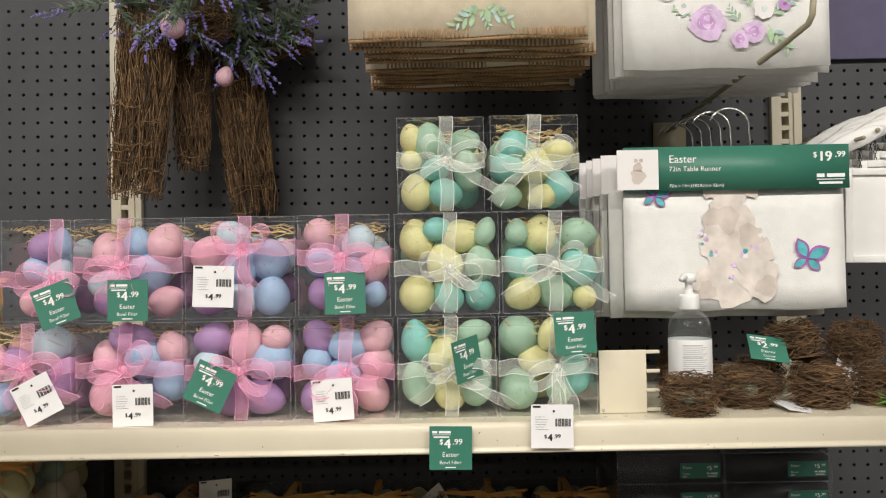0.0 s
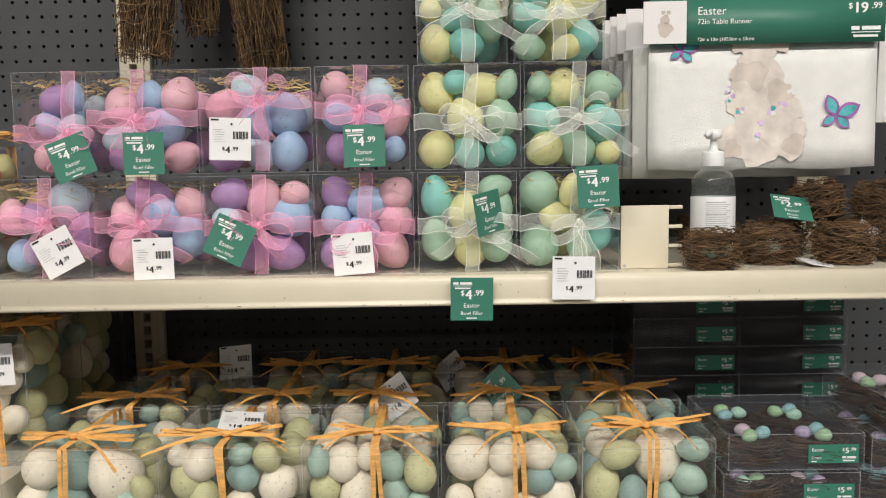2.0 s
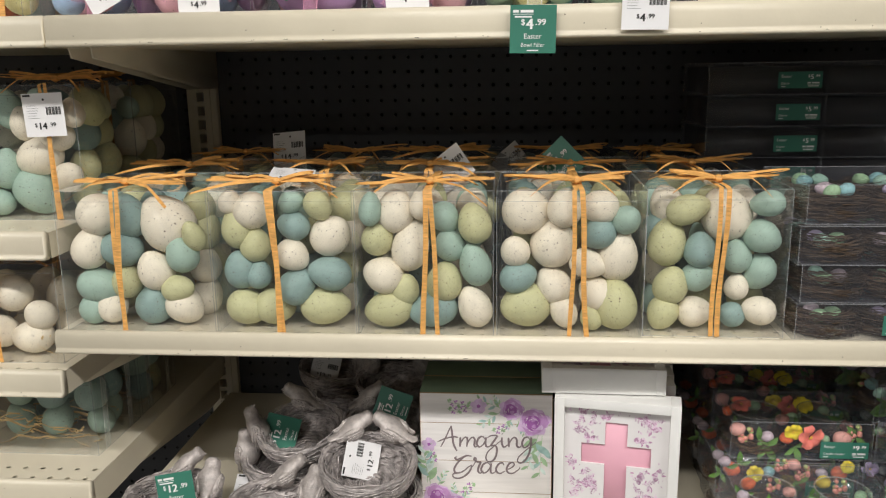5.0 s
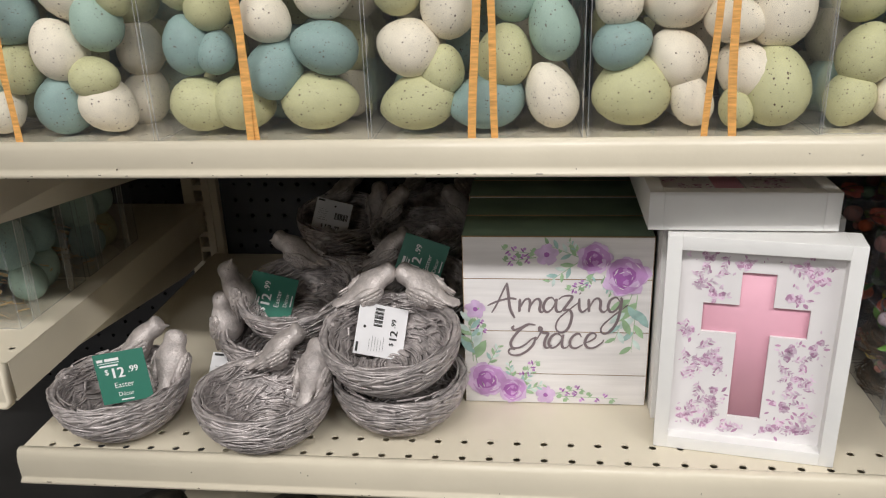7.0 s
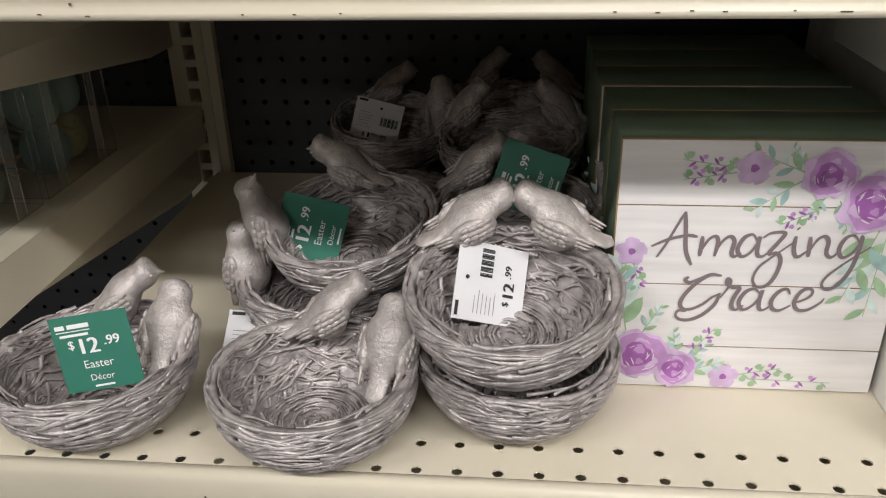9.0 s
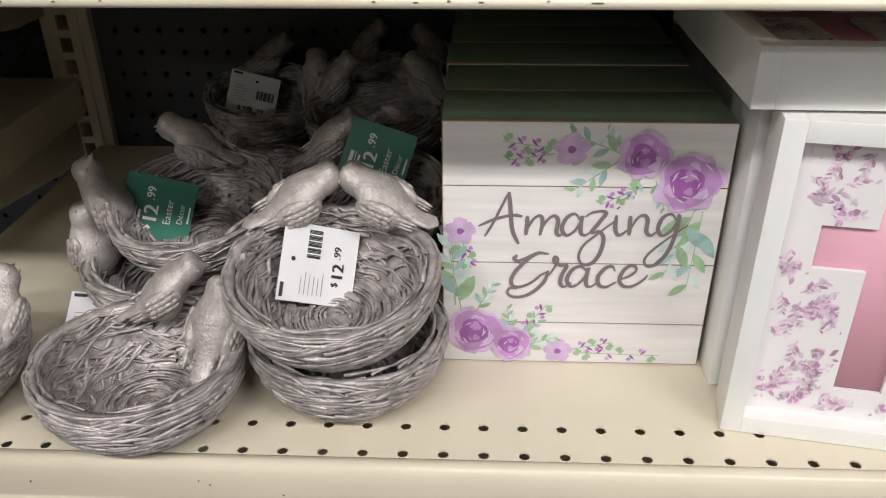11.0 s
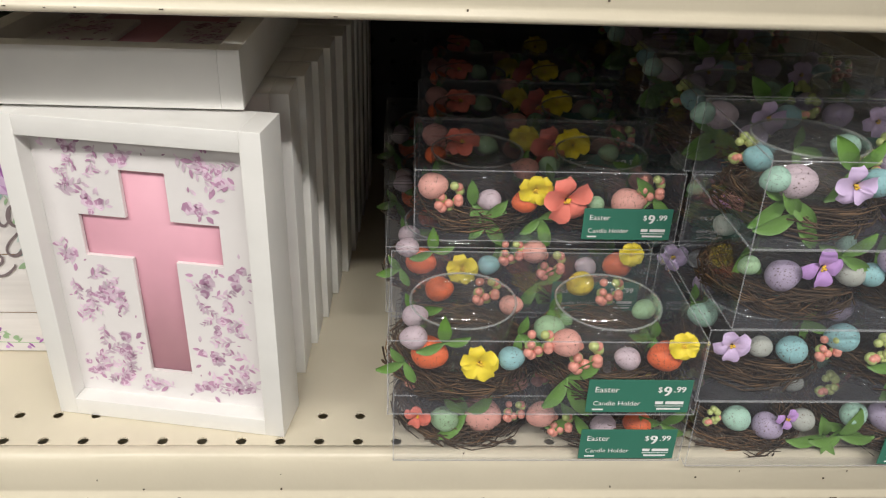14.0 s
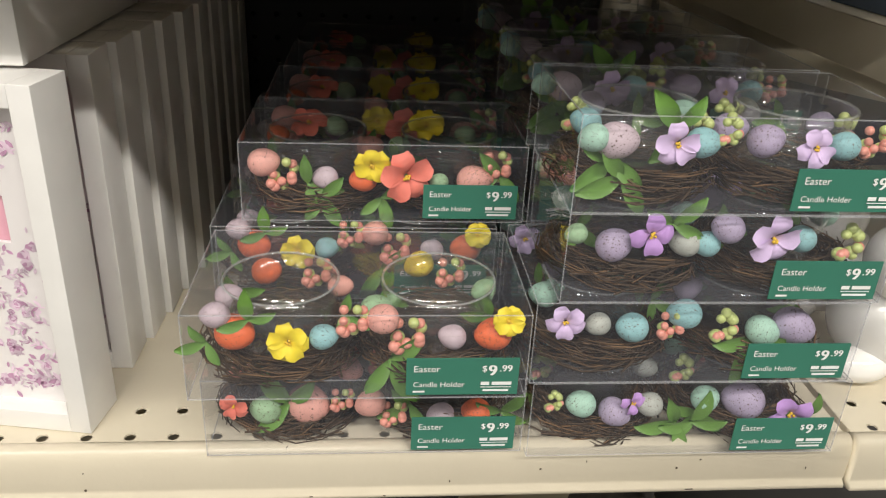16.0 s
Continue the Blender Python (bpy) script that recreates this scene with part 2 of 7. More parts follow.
LAVENDER = mat("lavender_bud", (0.26, 0.20, 0.58), 0.6, vary=0.4, scale=60)
SPRIG = mat("grey_green_leaf", (0.15, 0.20, 0.14), 0.6, vary=0.3, scale=60)
CLOTH_CREAM = mat("cream_linen", (0.72, 0.62, 0.47), 0.9, vary=0.08, scale=40, bump=0.3, bump_scale=700)
CLOTH_WHITE = mat("white_cotton", (0.80, 0.79, 0.77), 0.9, vary=0.04, scale=40, bump=0.3, bump_scale=700)
JUTE = mat("jute_stitch", (0.34, 0.21, 0.10), 0.9, vary=0.3, scale=90)
CHROME = mat("chrome_wire", (0.75, 0.75, 0.75), 0.2, metal=1.0, vary=0.03)
HOOK_PAINT = mat("putty_hook_paint", (0.36, 0.32, 0.22), 0.4, vary=0.05)
PLASTIC_WHITE = mat("white_pump_plastic", (0.80, 0.80, 0.80), 0.3, vary=0.02)
GEL = sheet_mat("clear_bottle", (0.93, 0.95, 0.95), 0.95, 0.05, ior=1.5, haze=(0.7, 0.72, 0.72))
MOSS = mat("dry_moss", (0.13, 0.11, 0.035), 0.9, vary=0.4, scale=80)
BOX_FILL = mat("near_black_fill", (0.014, 0.012, 0.012), 0.5, vary=0.4, scale=60)
WASH = [mat("brown_wash_" + n, c, 0.8, vary=0.2, scale=30) for n, c in (("pale", (0.72, 0.65, 0.60)), ("mid", (0.63, 0.55, 0.50)), ("dark", (0.22, 0.19, 0.18)))]
AQUA_PRINT = mat("aqua_print", (0.08, 0.42, 0.45), 0.6, vary=0.3, scale=80)
CERAMIC = mat("white_glaze", (0.82, 0.81, 0.79), 0.15, vary=0.02)
BLUE_CARD = mat("blue_grey_card", (0.10, 0.14, 0.22), 0.6)
PEARL = mat("grey_film", (0.10, 0.10, 0.11), 0.3, vary=0.2)


# ---- mesh helpers ----
def mesh_of(name, bm, material, smooth=True):
    me = bpy.data.meshes.new(name)
    bm.to_mesh(me)
    bm.free()
    for m in (material if isinstance(material, (list, tuple)) else [material]):
        me.materials.append(m)
    if smooth:
        me.shade_smooth()
    return me


def part(name, data, material=None, parent=None, label="", m=None, smooth=True):
    """One mesh object, from a bmesh or a shared mesh, under a thing or part."""
    me = data if isinstance(data, bpy.types.Mesh) else mesh_of(name, data, material, smooth)
    ob = new(name, me)
    if parent:
        ob.parent = parent
    if m is not None:
        ob.matrix_basis = m
    if label:
        ob["label"] = label
    return ob


# goods of the upper shelf are laid out in a plan of their own, a little larger than life
UPPER = Matrix.Translation((0.057, 0.034, 1.054)) @ Matrix.Scale(0.9225, 4) @ Matrix.Translation((-0.057, -0.034, -1.054))
plan = [Matrix()]


def thing(name, label, category, group="", m=None, kind=""):
    ob = new(name)
    ob.empty_display_size = 0.02
    ob.matrix_basis = plan[-1] @ (m if m is not None else Matrix())
    return tagged(ob, label, category, group, kind)


def box(bm, x0, x1, y0, y1, z0, z1, mat_index=0, bevel=0.0):
    made = bmesh.ops.create_cube(bm, size=1, matrix=Matrix.Translation(((x0 + x1) / 2, (y0 + y1) / 2, (z0 + z1) / 2)) @ Matrix.Diagonal((x1 - x0, y1 - y0, z1 - z0, 1)))
    vs = made["verts"]
    fs = {f for v in vs for f in v.link_faces}
    for f in fs:
        f.material_index = mat_index
    if bevel:
        es = {e for v in vs for e in v.link_edges}
        bmesh.ops.bevel(bm, geom=list(es), offset=bevel, segments=2, affect="EDGES", profile=0.6)


def boxed(x0, x1, y0, y1, z0, z1, bevel=0.0):
    bm = bmesh.new()
    box(bm, x0, x1, y0, y1, z0, z1, 0, bevel)
    return bm


def tube(bm, pts, r0, r1=None, sides=5, mat_index=0, cap=True):
    """A round rod along points, tapering from r0 to r1."""
    r1 = r0 if r1 is None else r1
    pts = [Vector(p) for p in pts]
    rings = []
    for i, p in enumerate(pts):
        d = (pts[min(i + 1, len(pts) - 1)] - pts[max(i - 1, 0)]).normalized()
        a = d.orthogonal().normalized() if i == 0 else (a - d * a.dot(d)).normalized()
        b = d.cross(a)
        r = r0 + (r1 - r0) * i / max(1, len(pts) - 1)
        rings.append([bm.verts.new(p + (a * math.cos(2 * math.pi * k / sides) + b * math.sin(2 * math.pi * k / sides)) * r) for k in range(sides)])
    for ra, rb in zip(rings, rings[1:]):
        for k in range(sides):
            f = bm.faces.new((ra[k], ra[(k + 1) % sides], rb[(k + 1) % sides], rb[k]))
            f.material_index = mat_index
    if cap and sides > 2:
        bm.faces.new(rings[0][::-1]).material_index = mat_index
        bm.faces.new(rings[-1]).material_index = mat_index


def strip(bm, pts, wide, width, taper=1.0, mat_index=0):
    """A ribbon along points; wide: its sideways direction, or one for each point."""
    last = None
    n = len(pts)
    for i, p in enumerate(pts):
        w = Vector(wide[i] if isinstance(wide, list) else wide).normalized() * width / 2 * (1 + (taper - 1) * i / max(1, n - 1))
        pair = (bm.verts.new(Vector(p) - w), bm.verts.new(Vector(p) + w))
        if last:
            bm.faces.new((last[0], last[1], pair[1], pair[0])).material_index = mat_index
        last = pair


def lathe(bm, profile, seg=24, mat_index=0, m=Matrix()):
    rings = []
    for r, z in profile:
        if r < 1e-6:
            rings.append([bm.verts.new(m @ Vector((0, 0, z)))])
        else:
            rings.append([bm.verts.new(m @ Vector((r * math.cos(2 * math.pi * k / seg), r * math.sin(2 * math.pi * k / seg), z))) for k in range(seg)])
    for ra, rb in zip(rings, rings[1:]):
        for k in range(seg):
            a, b = (ra[0], ra[0]) if len(ra) == 1 else (ra[k], ra[(k + 1) % seg])
            c, d = (rb[0], rb[0]) if len(rb) == 1 else (rb[(k + 1) % seg], rb[k])
            vs = [v for i, v in enumerate((a, b, c, d)) if v not in (a, b, c, d)[:i]]
            if len(vs) > 2:
                bm.faces.new(vs).material_index = mat_index


def blob(bm, c, r, stretch=(1, 1, 1), mat_index=0, sub=1):
    made = bmesh.ops.create_icosphere(bm, subdivisions=sub, radius=1, matrix=Matrix.Translation(c) @ Matrix.Diagonal((r * stretch[0], r * stretch[1], r * stretch[2], 1)))
    for f in {f for v in made["verts"] for f in v.link_faces}:
        f.material_index = mat_index


def perforated(bm, x0, y0, nx, ny, pitch, radius, depth, to):
    """A flat field of square cells with a round hole through each; to: maps (u, v, w) to a place."""
    sq = [(1, 0), (1, 1), (0, 1), (-1, 1), (-1, 0), (-1, -1), (0, -1), (1, -1)]
    grid = {}

    def corner(i, j):
        if (i, j) not in grid:
            grid[(i, j)] = bm.verts.new(to(x0 + i * pitch / 2, y0 + j * pitch / 2, 0))
        return grid[(i, j)]

    for cx in range(nx):
        for cy in range(ny):
            mx, my = x0 + (cx + 0.5) * pitch, y0 + (cy + 0.5) * pitch
            outer = [corner(2 * cx + 1 + a, 2 * cy + 1 + b) for a, b in sq]
            ring = [bm.verts.new(to(mx + radius * math.cos(k * math.pi / 4), my + radius * math.sin(k * math.pi / 4), 0)) for k in range(8)]
            deep = [bm.verts.new(to(mx + radius * math.cos(k * math.pi / 4), my + radius * math.sin(k * math.pi / 4), depth)) for k in range(8)]
            for k in range(8):
                n = (k + 1) % 8
                bm.faces.new((outer[k], outer[n], ring[n], ring[k]))
                bm.faces.new((ring[k], ring[n], deep[n], deep[k]))


# ---- lettering ----
TEXT = {}


def letters(body):
    """The outline of a word as a flat mesh of height about 1, starting at the origin."""
    key = body
    if key not in TEXT:
        cu = bpy.data.curves.new("word", "FONT")
        cu.body, cu.resolution_u, cu.size = body, 3, 1.0
        ob = new("word", cu)
        dg = bpy.context.evaluated_depsgraph_get()
        TEXT[key] = bpy.data.meshes.new_from_object(ob.evaluated_get(dg))
        bpy.data.objects.remove(ob)
        bpy.data.curves.remove(cu)
    return TEXT[key]


def write(bm, body, x, z, size, centre=False, bold=0.0, y=-0.0006):
    """Adds a word in the x-z plane, its baseline at z."""
    src = letters(body)
    xs = [v.co.x for v in src.vertices]
    off = (min(xs) + max(xs)) / 2 if centre else 0
    for k in ((-1, 1) if bold else (0,)):
        start = len(bm.verts)
        bm.from_mesh(src)
        bm.verts.ensure_lookup_table()
        for v in bm.verts[start:]:
            c = v.co.copy()
            v.co = (x + (c.x - off) * size + k * bold * size, y - 0.00004 * k, z + c.y * size)


def bar(bm, x0, x1, z0, z1, y=-0.0006):
    vs = [bm.verts.new(p) for p in ((x0, y, z0), (x1, y, z0), (x1, y, z1), (x0, y, z1))]
    bm.faces.new(vs)


def price(bm, text, x, z, size):
    """A price with small currency sign and small cents, centred on x."""
    whole, cents = text.split(".")
    wide = size * (0.36 + 0.60 * len(whole) + 0.72)
    at = x - wide / 2
    write(bm, "$", at, z + size * 0.28, size * 0.55, bold=0.02)
    write(bm, whole, at + size * 0.36, z, size, bold=0.035)
    write(bm, "." + cents, at + size * (0.38 + 0.60 * len(whole)), z + size * 0.27, size * 0.60, bold=0.028)


def logo(bm, x, z, w):
    """The shop's mark as plain bars."""
    bar(bm, x - w * 0.5, x - w * 0.22, z, z + w * 0.13)
    bar(bm, x - w * 0.14, x + w * 0.5, z, z + w * 0.13)
    bar(bm, x - w * 0.5, x + w * 0.5, z - w * 0.09, z - w * 0.06)
    bar(bm, x - w * 0.42, x + w * 0.42, z - w * 0.24, z - w * 0.16)


CARD = {}


def card_parts(kind, text):
    """Meshes of a price card: the card and its print. Origin at the card's centre, facing -y."""
    key = (kind, text)
    if key in CARD:
        return CARD[key]
    ink = bmesh.new()
    if kind == "green":
        w, h = 0.055, 0.056
        logo(ink, -0.012, 0.019, 0.024)
        price(ink, text, 0, 0.000, 0.0175 if len(text) < 5 else 0.0160)
        write(ink, "Easter", 0, -0.011, 0.0085, centre=True)
        write(ink, "Bowl Filler" if text == "4.99" or text == "14.99" else "Décor", 0, -0.0205, 0.0066, centre=True)
        bar(ink, -0.007, 0.007, -0.0255, -0.0240)
        mats = (TAG_GREEN, INK_WHITE)
    elif kind == "white":
        w, h = 0.055, 0.056
        bar(ink, -0.025, -0.015, 0.024, 0.0265)
        for i in range(22):
            if (i * 7) % 5 != 1:
                x = 0.004 + i * 0.0009
                bar(ink, x, x + (0.0006 if i % 3 else 0.0008), 0.000, 0.010)
        for i in range(6):
            bar(ink, -0.022, -0.010 + 0.004 * ((i * 3) % 4) / 3, 0.012 - i * 0.0032, 0.0123 - i * 0.0032)
        price(ink, text, 0.0, -0.0185, 0.0125)
        hole = bmesh.ops.create_circle(ink, cap_ends=True, segments=10, radius=0.0016, matrix=Matrix.Translation((0.002, -0.0007, 0.0195)) @ Matrix.Rotation(math.pi / 2, 4, "X"))
        mats = (TAG_WHITE, INK_BLACK)
    else:
        w, h = 0.0615, 0.0235
        write(ink, "Easter", -0.027, 0.0035, 0.0058)
        write(ink, "Candle Holder" if text == "9.99" else "Décor", -0.027, -0.0062, 0.0047)
        bar(ink, -0.027, -0.0205, -0.0098, -0.0086)
        price(ink, text, 0.0185, 0.001, 0.0098)
        logo(ink, 0.0185, -0.0052, 0.017)
        mats = (TAG_GREEN, INK_WHITE)
    bm = bmesh.new()
    box(bm, -w / 2, w / 2, 0, 0.0007, -h / 2, h / 2)
    CARD[key] = (mesh_of("card", bm, mats[0], False), mesh_of("print", ink, mats[1], False))
    return CARD[key]


def price_card(parent, kind, text, m, name="price_tag"):
    a, b = card_parts(kind, text)
    look_words = {"green": "green price card with white print", "white": "white price tag with bar code", "wide": "green price sticker with white print"}[kind]
    if parent is None:
        top = thing(name, look_words + " hung at the shelf edge", "price tag", m=m)
        part("card", a, None, top)
        part("print", b, None, top)
        return top
    c = part(name, a, None, parent, look_words, m)
    part("print", b, None, c)
    return c


for word in ("Easter", "Bowl Filler", "Décor", "Candle Holder", "$", "4", "14", "12", "2", "9", "5", "19", ".99", "72in Table Runner", "72in x 13in (182.8cm x 33cm)"):
    letters(word)

# ---- setting: room ----
def setting(name, bm, material, label, smooth=False):
    ob = new(name, mesh_of(name, bm, material, smooth))
    return tagged(ob, label, name.split("_")[0], kind="structure")


WALL_Y, PITCH = 1.492, 0.0254
setting("floor", boxed(-4, 4, -8.6, 2.2, -0.1, 0), FLOOR, "polished grey concrete shop floor")
setting("ceiling", boxed(-4, 4, -8.6, 2.2, CEILING, CEILING + 0.1), WHITE_CEIL, "white tiled shop ceiling")
setting("wall_south", boxed(-4, 4, -8.7, -8.6, 0, CEILING), WALLPAINT, "grey painted shop wall")
setting("wall_west", boxed(-4.1, -4, -8.6, 2.2, 0, CEILING), WALLPAINT, "grey painted shop wall")
setting("wall_east", boxed(4, 4.1, -8.6, 2.2, 0, CEILING), WALLPAINT, "grey painted shop wall")
setting("wall_north", boxed(-4, 4, 2.2, 2.3, 0, CEILING), WALLPAINT, "grey painted shop wall")


def lamp_fixture(x, y):
    t = thing("ceiling_light", "long white ceiling light with a glowing diffuser", "ceiling light", "ceiling lights", pose(x, y, CEILING))
    part("frame", boxed(-0.66, 0.66, -0.14, 0.14, -0.07, 0), WHITE_CEIL, t)
    part("diffuser", boxed(-0.62, 0.62, -0.11, 0.11, -0.085, -0.071), GLOW, t)


for lx, ly in LAMP_ROWS:
    lamp_fixture(lx, ly)


# ---- setting: pegboard wall, uprights, shelves ----
def pegboard(name, x0, nx, z0, nz, pitch=PITCH):
    bm = bmesh.new()
    perforated(bm, x0, z0, nx, nz, pitch, 0.0033, 0.005, lambda u, v, w: Vector((u, WALL_Y + w, v)))
    bmesh.ops.reverse_faces(bm, faces=bm.faces)
    ob = setting(name, bm, PEG, "charcoal perforated metal pegboard panel")
    # added black sheet: its colour supplies the shade seen through the holes
    back = part("backing", boxed(x0, x0 + nx * pitch, WALL_Y + 0.03, WALL_Y + 0.04, z0, z0 + nz * pitch), BLACK, ob, "added black sheet that stands in for shade in the holes")
    return ob


pegboard("wall_1", -0.5011, 47, 0.1967, 72)
pegboard("wall_2", -1.1954, 25, 0.1817, 70, 0.0263)
pegboard("wall_3", 0.742, 18, 0.20, 72)
setting("wall_4", boxed(0.60, 1.3, WALL_Y - 0.012, WALL_Y - 0.004, 1.68, 2.05), mat("violet_panel", (0.10, 0.085, 0.17), 0.6), "dark violet header panel above the pegboard")


def upright(name, x):
    """Slotted steel upright between two bays."""
    bm = bmesh.new()
    y0, y1 = WALL_Y - 0.012, WALL_Y + 0.02
    box(bm, x - 0.028, x - 0.0095, y0, y1, 0.0, 2.05, 0, 0.0015)
    box(bm, x + 0.0035, x + 0.028, y0, y1, 0.0, 2.05, 0, 0.0015)
    box(bm, x + 0.012, x + 0.0165, y0 - 0.003, y0 + 0.003, 0.0, 2.05, 0)
    for i in range(81):
        box(bm, x - 0.0098, x + 0.0038, y0 + 0.001, y1, i * PITCH, i * PITCH + 0.0085)
    setting(name, bm, CREAM, "slotted cream steel upright")


upright("trim_1", -0.514)
upright("trim_2", 0.716)


def shelf(name, x0, x1, front, top, back=WALL_Y - 0.014, lip=0.036):
    """Steel shelf: deck with two rows of holes behind a folded front lip, brackets below its ends."""
    root = thing(name, "cream painted steel shelf with a folded front lip, scuffed", "shelf", "gondola shelves")
    bm = bmesh.new()
    prof = [(0.014, 0.0), (0.0095, 0.0028), (0.006, 0.0032), (0.003, 0.0015), (0.0012, -0.003), (0.0, -0.009), (0.0004, -lip + 0.009), (0.0008, -lip + 0.006), (-0.002, -lip + 0.004), (-0.0022, -lip + 0.0015), (0.001, -lip), (0.012, -lip), (0.0125, -lip + 0.002), (0.016, -lip + 0.004), (0.016, -0.0016), (0.014, -0.0016)]
    ends = []
    for x in (x0, x1):
        ends.append([bm.verts.new((x, front + dy, top + dz)) for dy, dz in prof])
    for i in range(len(prof)):
        j = (i + 1) % len(prof)
        bm.faces.new((ends[0][i], ends[0][j], ends[1][j], ends[1][i]))
    bm.faces.new(ends[0][::-1])
    bm.faces.new(ends[1])
    bmesh.ops.recalc_face_normals(bm, faces=bm.faces)
    part("lip", bm, CREAM, root)
    bm = bmesh.new()
    n = int((x1 - x0) / PITCH)
    gap = (x1 - x0 - n * PITCH) / 2
    a = x0 + gap + min(gap * 0.9, 0.006)
    y = front + 0.014
    perforated(bm, a, y - 0.0085, n, 2, PITCH, 0.0036, -0.0012, lambda u, v, w: Vector((u, v, top + w)))
    y2 = y - 0.0085 + 2 * PITCH
    for u0, u1, v0, v1 in ((a, a + n * PITCH, y2, back), (x0, a, y, back), (a + n * PITCH, x1, y, back)):
        vs = [bm.verts.new(p) for p in ((u0, v0, top), (u1, v0, top), (u1, v1, top), (u0, v1, top))]
        bm.faces.new(vs)
    part("deck", bm, CREAM, root, smooth=False)
    part("underside", boxed(x0 + 0.0035, x1 - 0.0035, y2 + 0.006, back, top - lip + 0.003, top - lip + 0.006), CREAM, root, smooth=False)
    for fx in (x0, x1 - 0.003):
        part("side_flange", boxed(fx, fx + 0.003, y + 0.0025, back, top - lip, top - 0.0006), CREAM, root, smooth=False)
    for bx in (x0 + 0.012, x1 - 0.014):
        bm = bmesh.new()
        prof = [(y + 0.06, top - 0.013), (back, top - 0.013), (back, top - 0.095), (back - 0.06, top - 0.095), (y + 0.07, top - 0.045)]
        ring = [[bm.verts.new((bx + s, v, w)) for v, w in prof] for s in (-0.0015, 0.0015)]
        for i in range(5):
            bm.faces.new((ring[0][i], ring[0][(i + 1) % 5], ring[1][(i + 1) % 5], ring[1][i]))
        bm.faces.new(ring[0][::-1])
        bm.faces.new(ring[1])
        bmesh.ops.recalc_face_normals(bm, faces=bm.faces)
        part("bracket", bm, CREAM, root)
    bm = bmesh.new()
    rng = random.Random(int(top * 1000) + int(x0 * 100))
    for _ in range(int(26 * (x1 - x0))):
        x, w = rng.uniform(x0 + 0.02, x1 - 0.02), rng.choice((0.001, 0.0015, 0.002, 0.005))
        z = top - lip + rng.uniform(0.0025, 0.004) if rng.random() < 0.6 else top - rng.uniform(0.008, 0.028)
        yy = front - 0.0026 if z < top - lip + 0.0045 else front - 0.0003
        h = 0.0004 if z < top - lip + 0.0045 else rng.uniform(0.0004, 0.0015)
        box(bm, x, x + (w if z < top - lip + 0.0045 else rng.uniform(0.0004, 0.0012)), yy, yy + 0.0008, z, z + h)
    tagged(part("scuff", bm, SCUFF, root, "dark chips and scratches", smooth=False), kind="stuff")
    return root


A_TOP, B_TOP, C_TOP = 1.1177, 0.7345, 0.430
A_PLAN = 1.123
A_FRONT, B_FRONT, C_FRONT = 0.962, 0.945, 0.948
shelf("shelf", -0.4935, 0.722, A_FRONT, A_TOP, lip=0.0335)
shelf("shelf", -0.519, 0.722, B_FRONT, B_TOP, lip=0.0265)
shelf("shelf", -0.503, 0.735, C_FRONT, C_TOP, lip=0.034)
shelf("shelf", -0.500, 0.735, 0.945, 0.150)
shelf("shelf", -1.20, -0.497, A_FRONT, A_TOP, lip=0.0335)
shelf("shelf", -1.20, -0.521, 0.948, 0.861, lip=0.033)
shelf("shelf", -1.20, -0.521, 0.948, 0.679, lip=0.033)
shelf("shelf", -1.20, -0.512, 0.965, 0.513, lip=0.044)
shelf("shelf", 0.738, 1.20, 0.945, C_TOP + 0.002)
shelf("shelf", 0.742, 1.30, 0.948, 0.672, lip=0.032)

# ---- eggs ----
bm = bmesh.new()
prof = []
for i in range(13):
    a = math.pi * i / 12
    zz = -math.cos(a)
    prof.append((math.sin(a) * (1 - 0.14 * zz - 0.04 * zz * zz) * 0.985 if 0 < i < 12 else 0, zz))
lathe(bm, prof, 18)
EGG_SHAPE = {k: mesh_of("egg", bm.copy(), m) for k, m in EGG.items()}
SMALL_EGG = {k: mesh_of("egg", bm.copy(), m) for k, m in HOLDER_EGG.items()}
bm.free()


def put_egg(parent, meshes, key, x, y, z, w, h, rng, wild=False):
    wide = w > h
    a, b = (h, w) if wide else (w, h)
    turn = Euler((rng.uniform(-0.35, 0.35), (math.pi / 2 * rng.choice((-1, 1)) if wide else 0) + rng.uniform(-0.4, 0.4) * (1 if b > a * 1.12 else 3), rng.uniform(0, 6.28) if not wide else rng.uniform(-0.3, 0.3)))
    m = Matrix.LocRotScale((x, y, z), turn, (a / 2, a / 2, b / 2 if b > a * 1.12 else a * 0.56))
    return part("egg", meshes[key], None, parent, "", m)


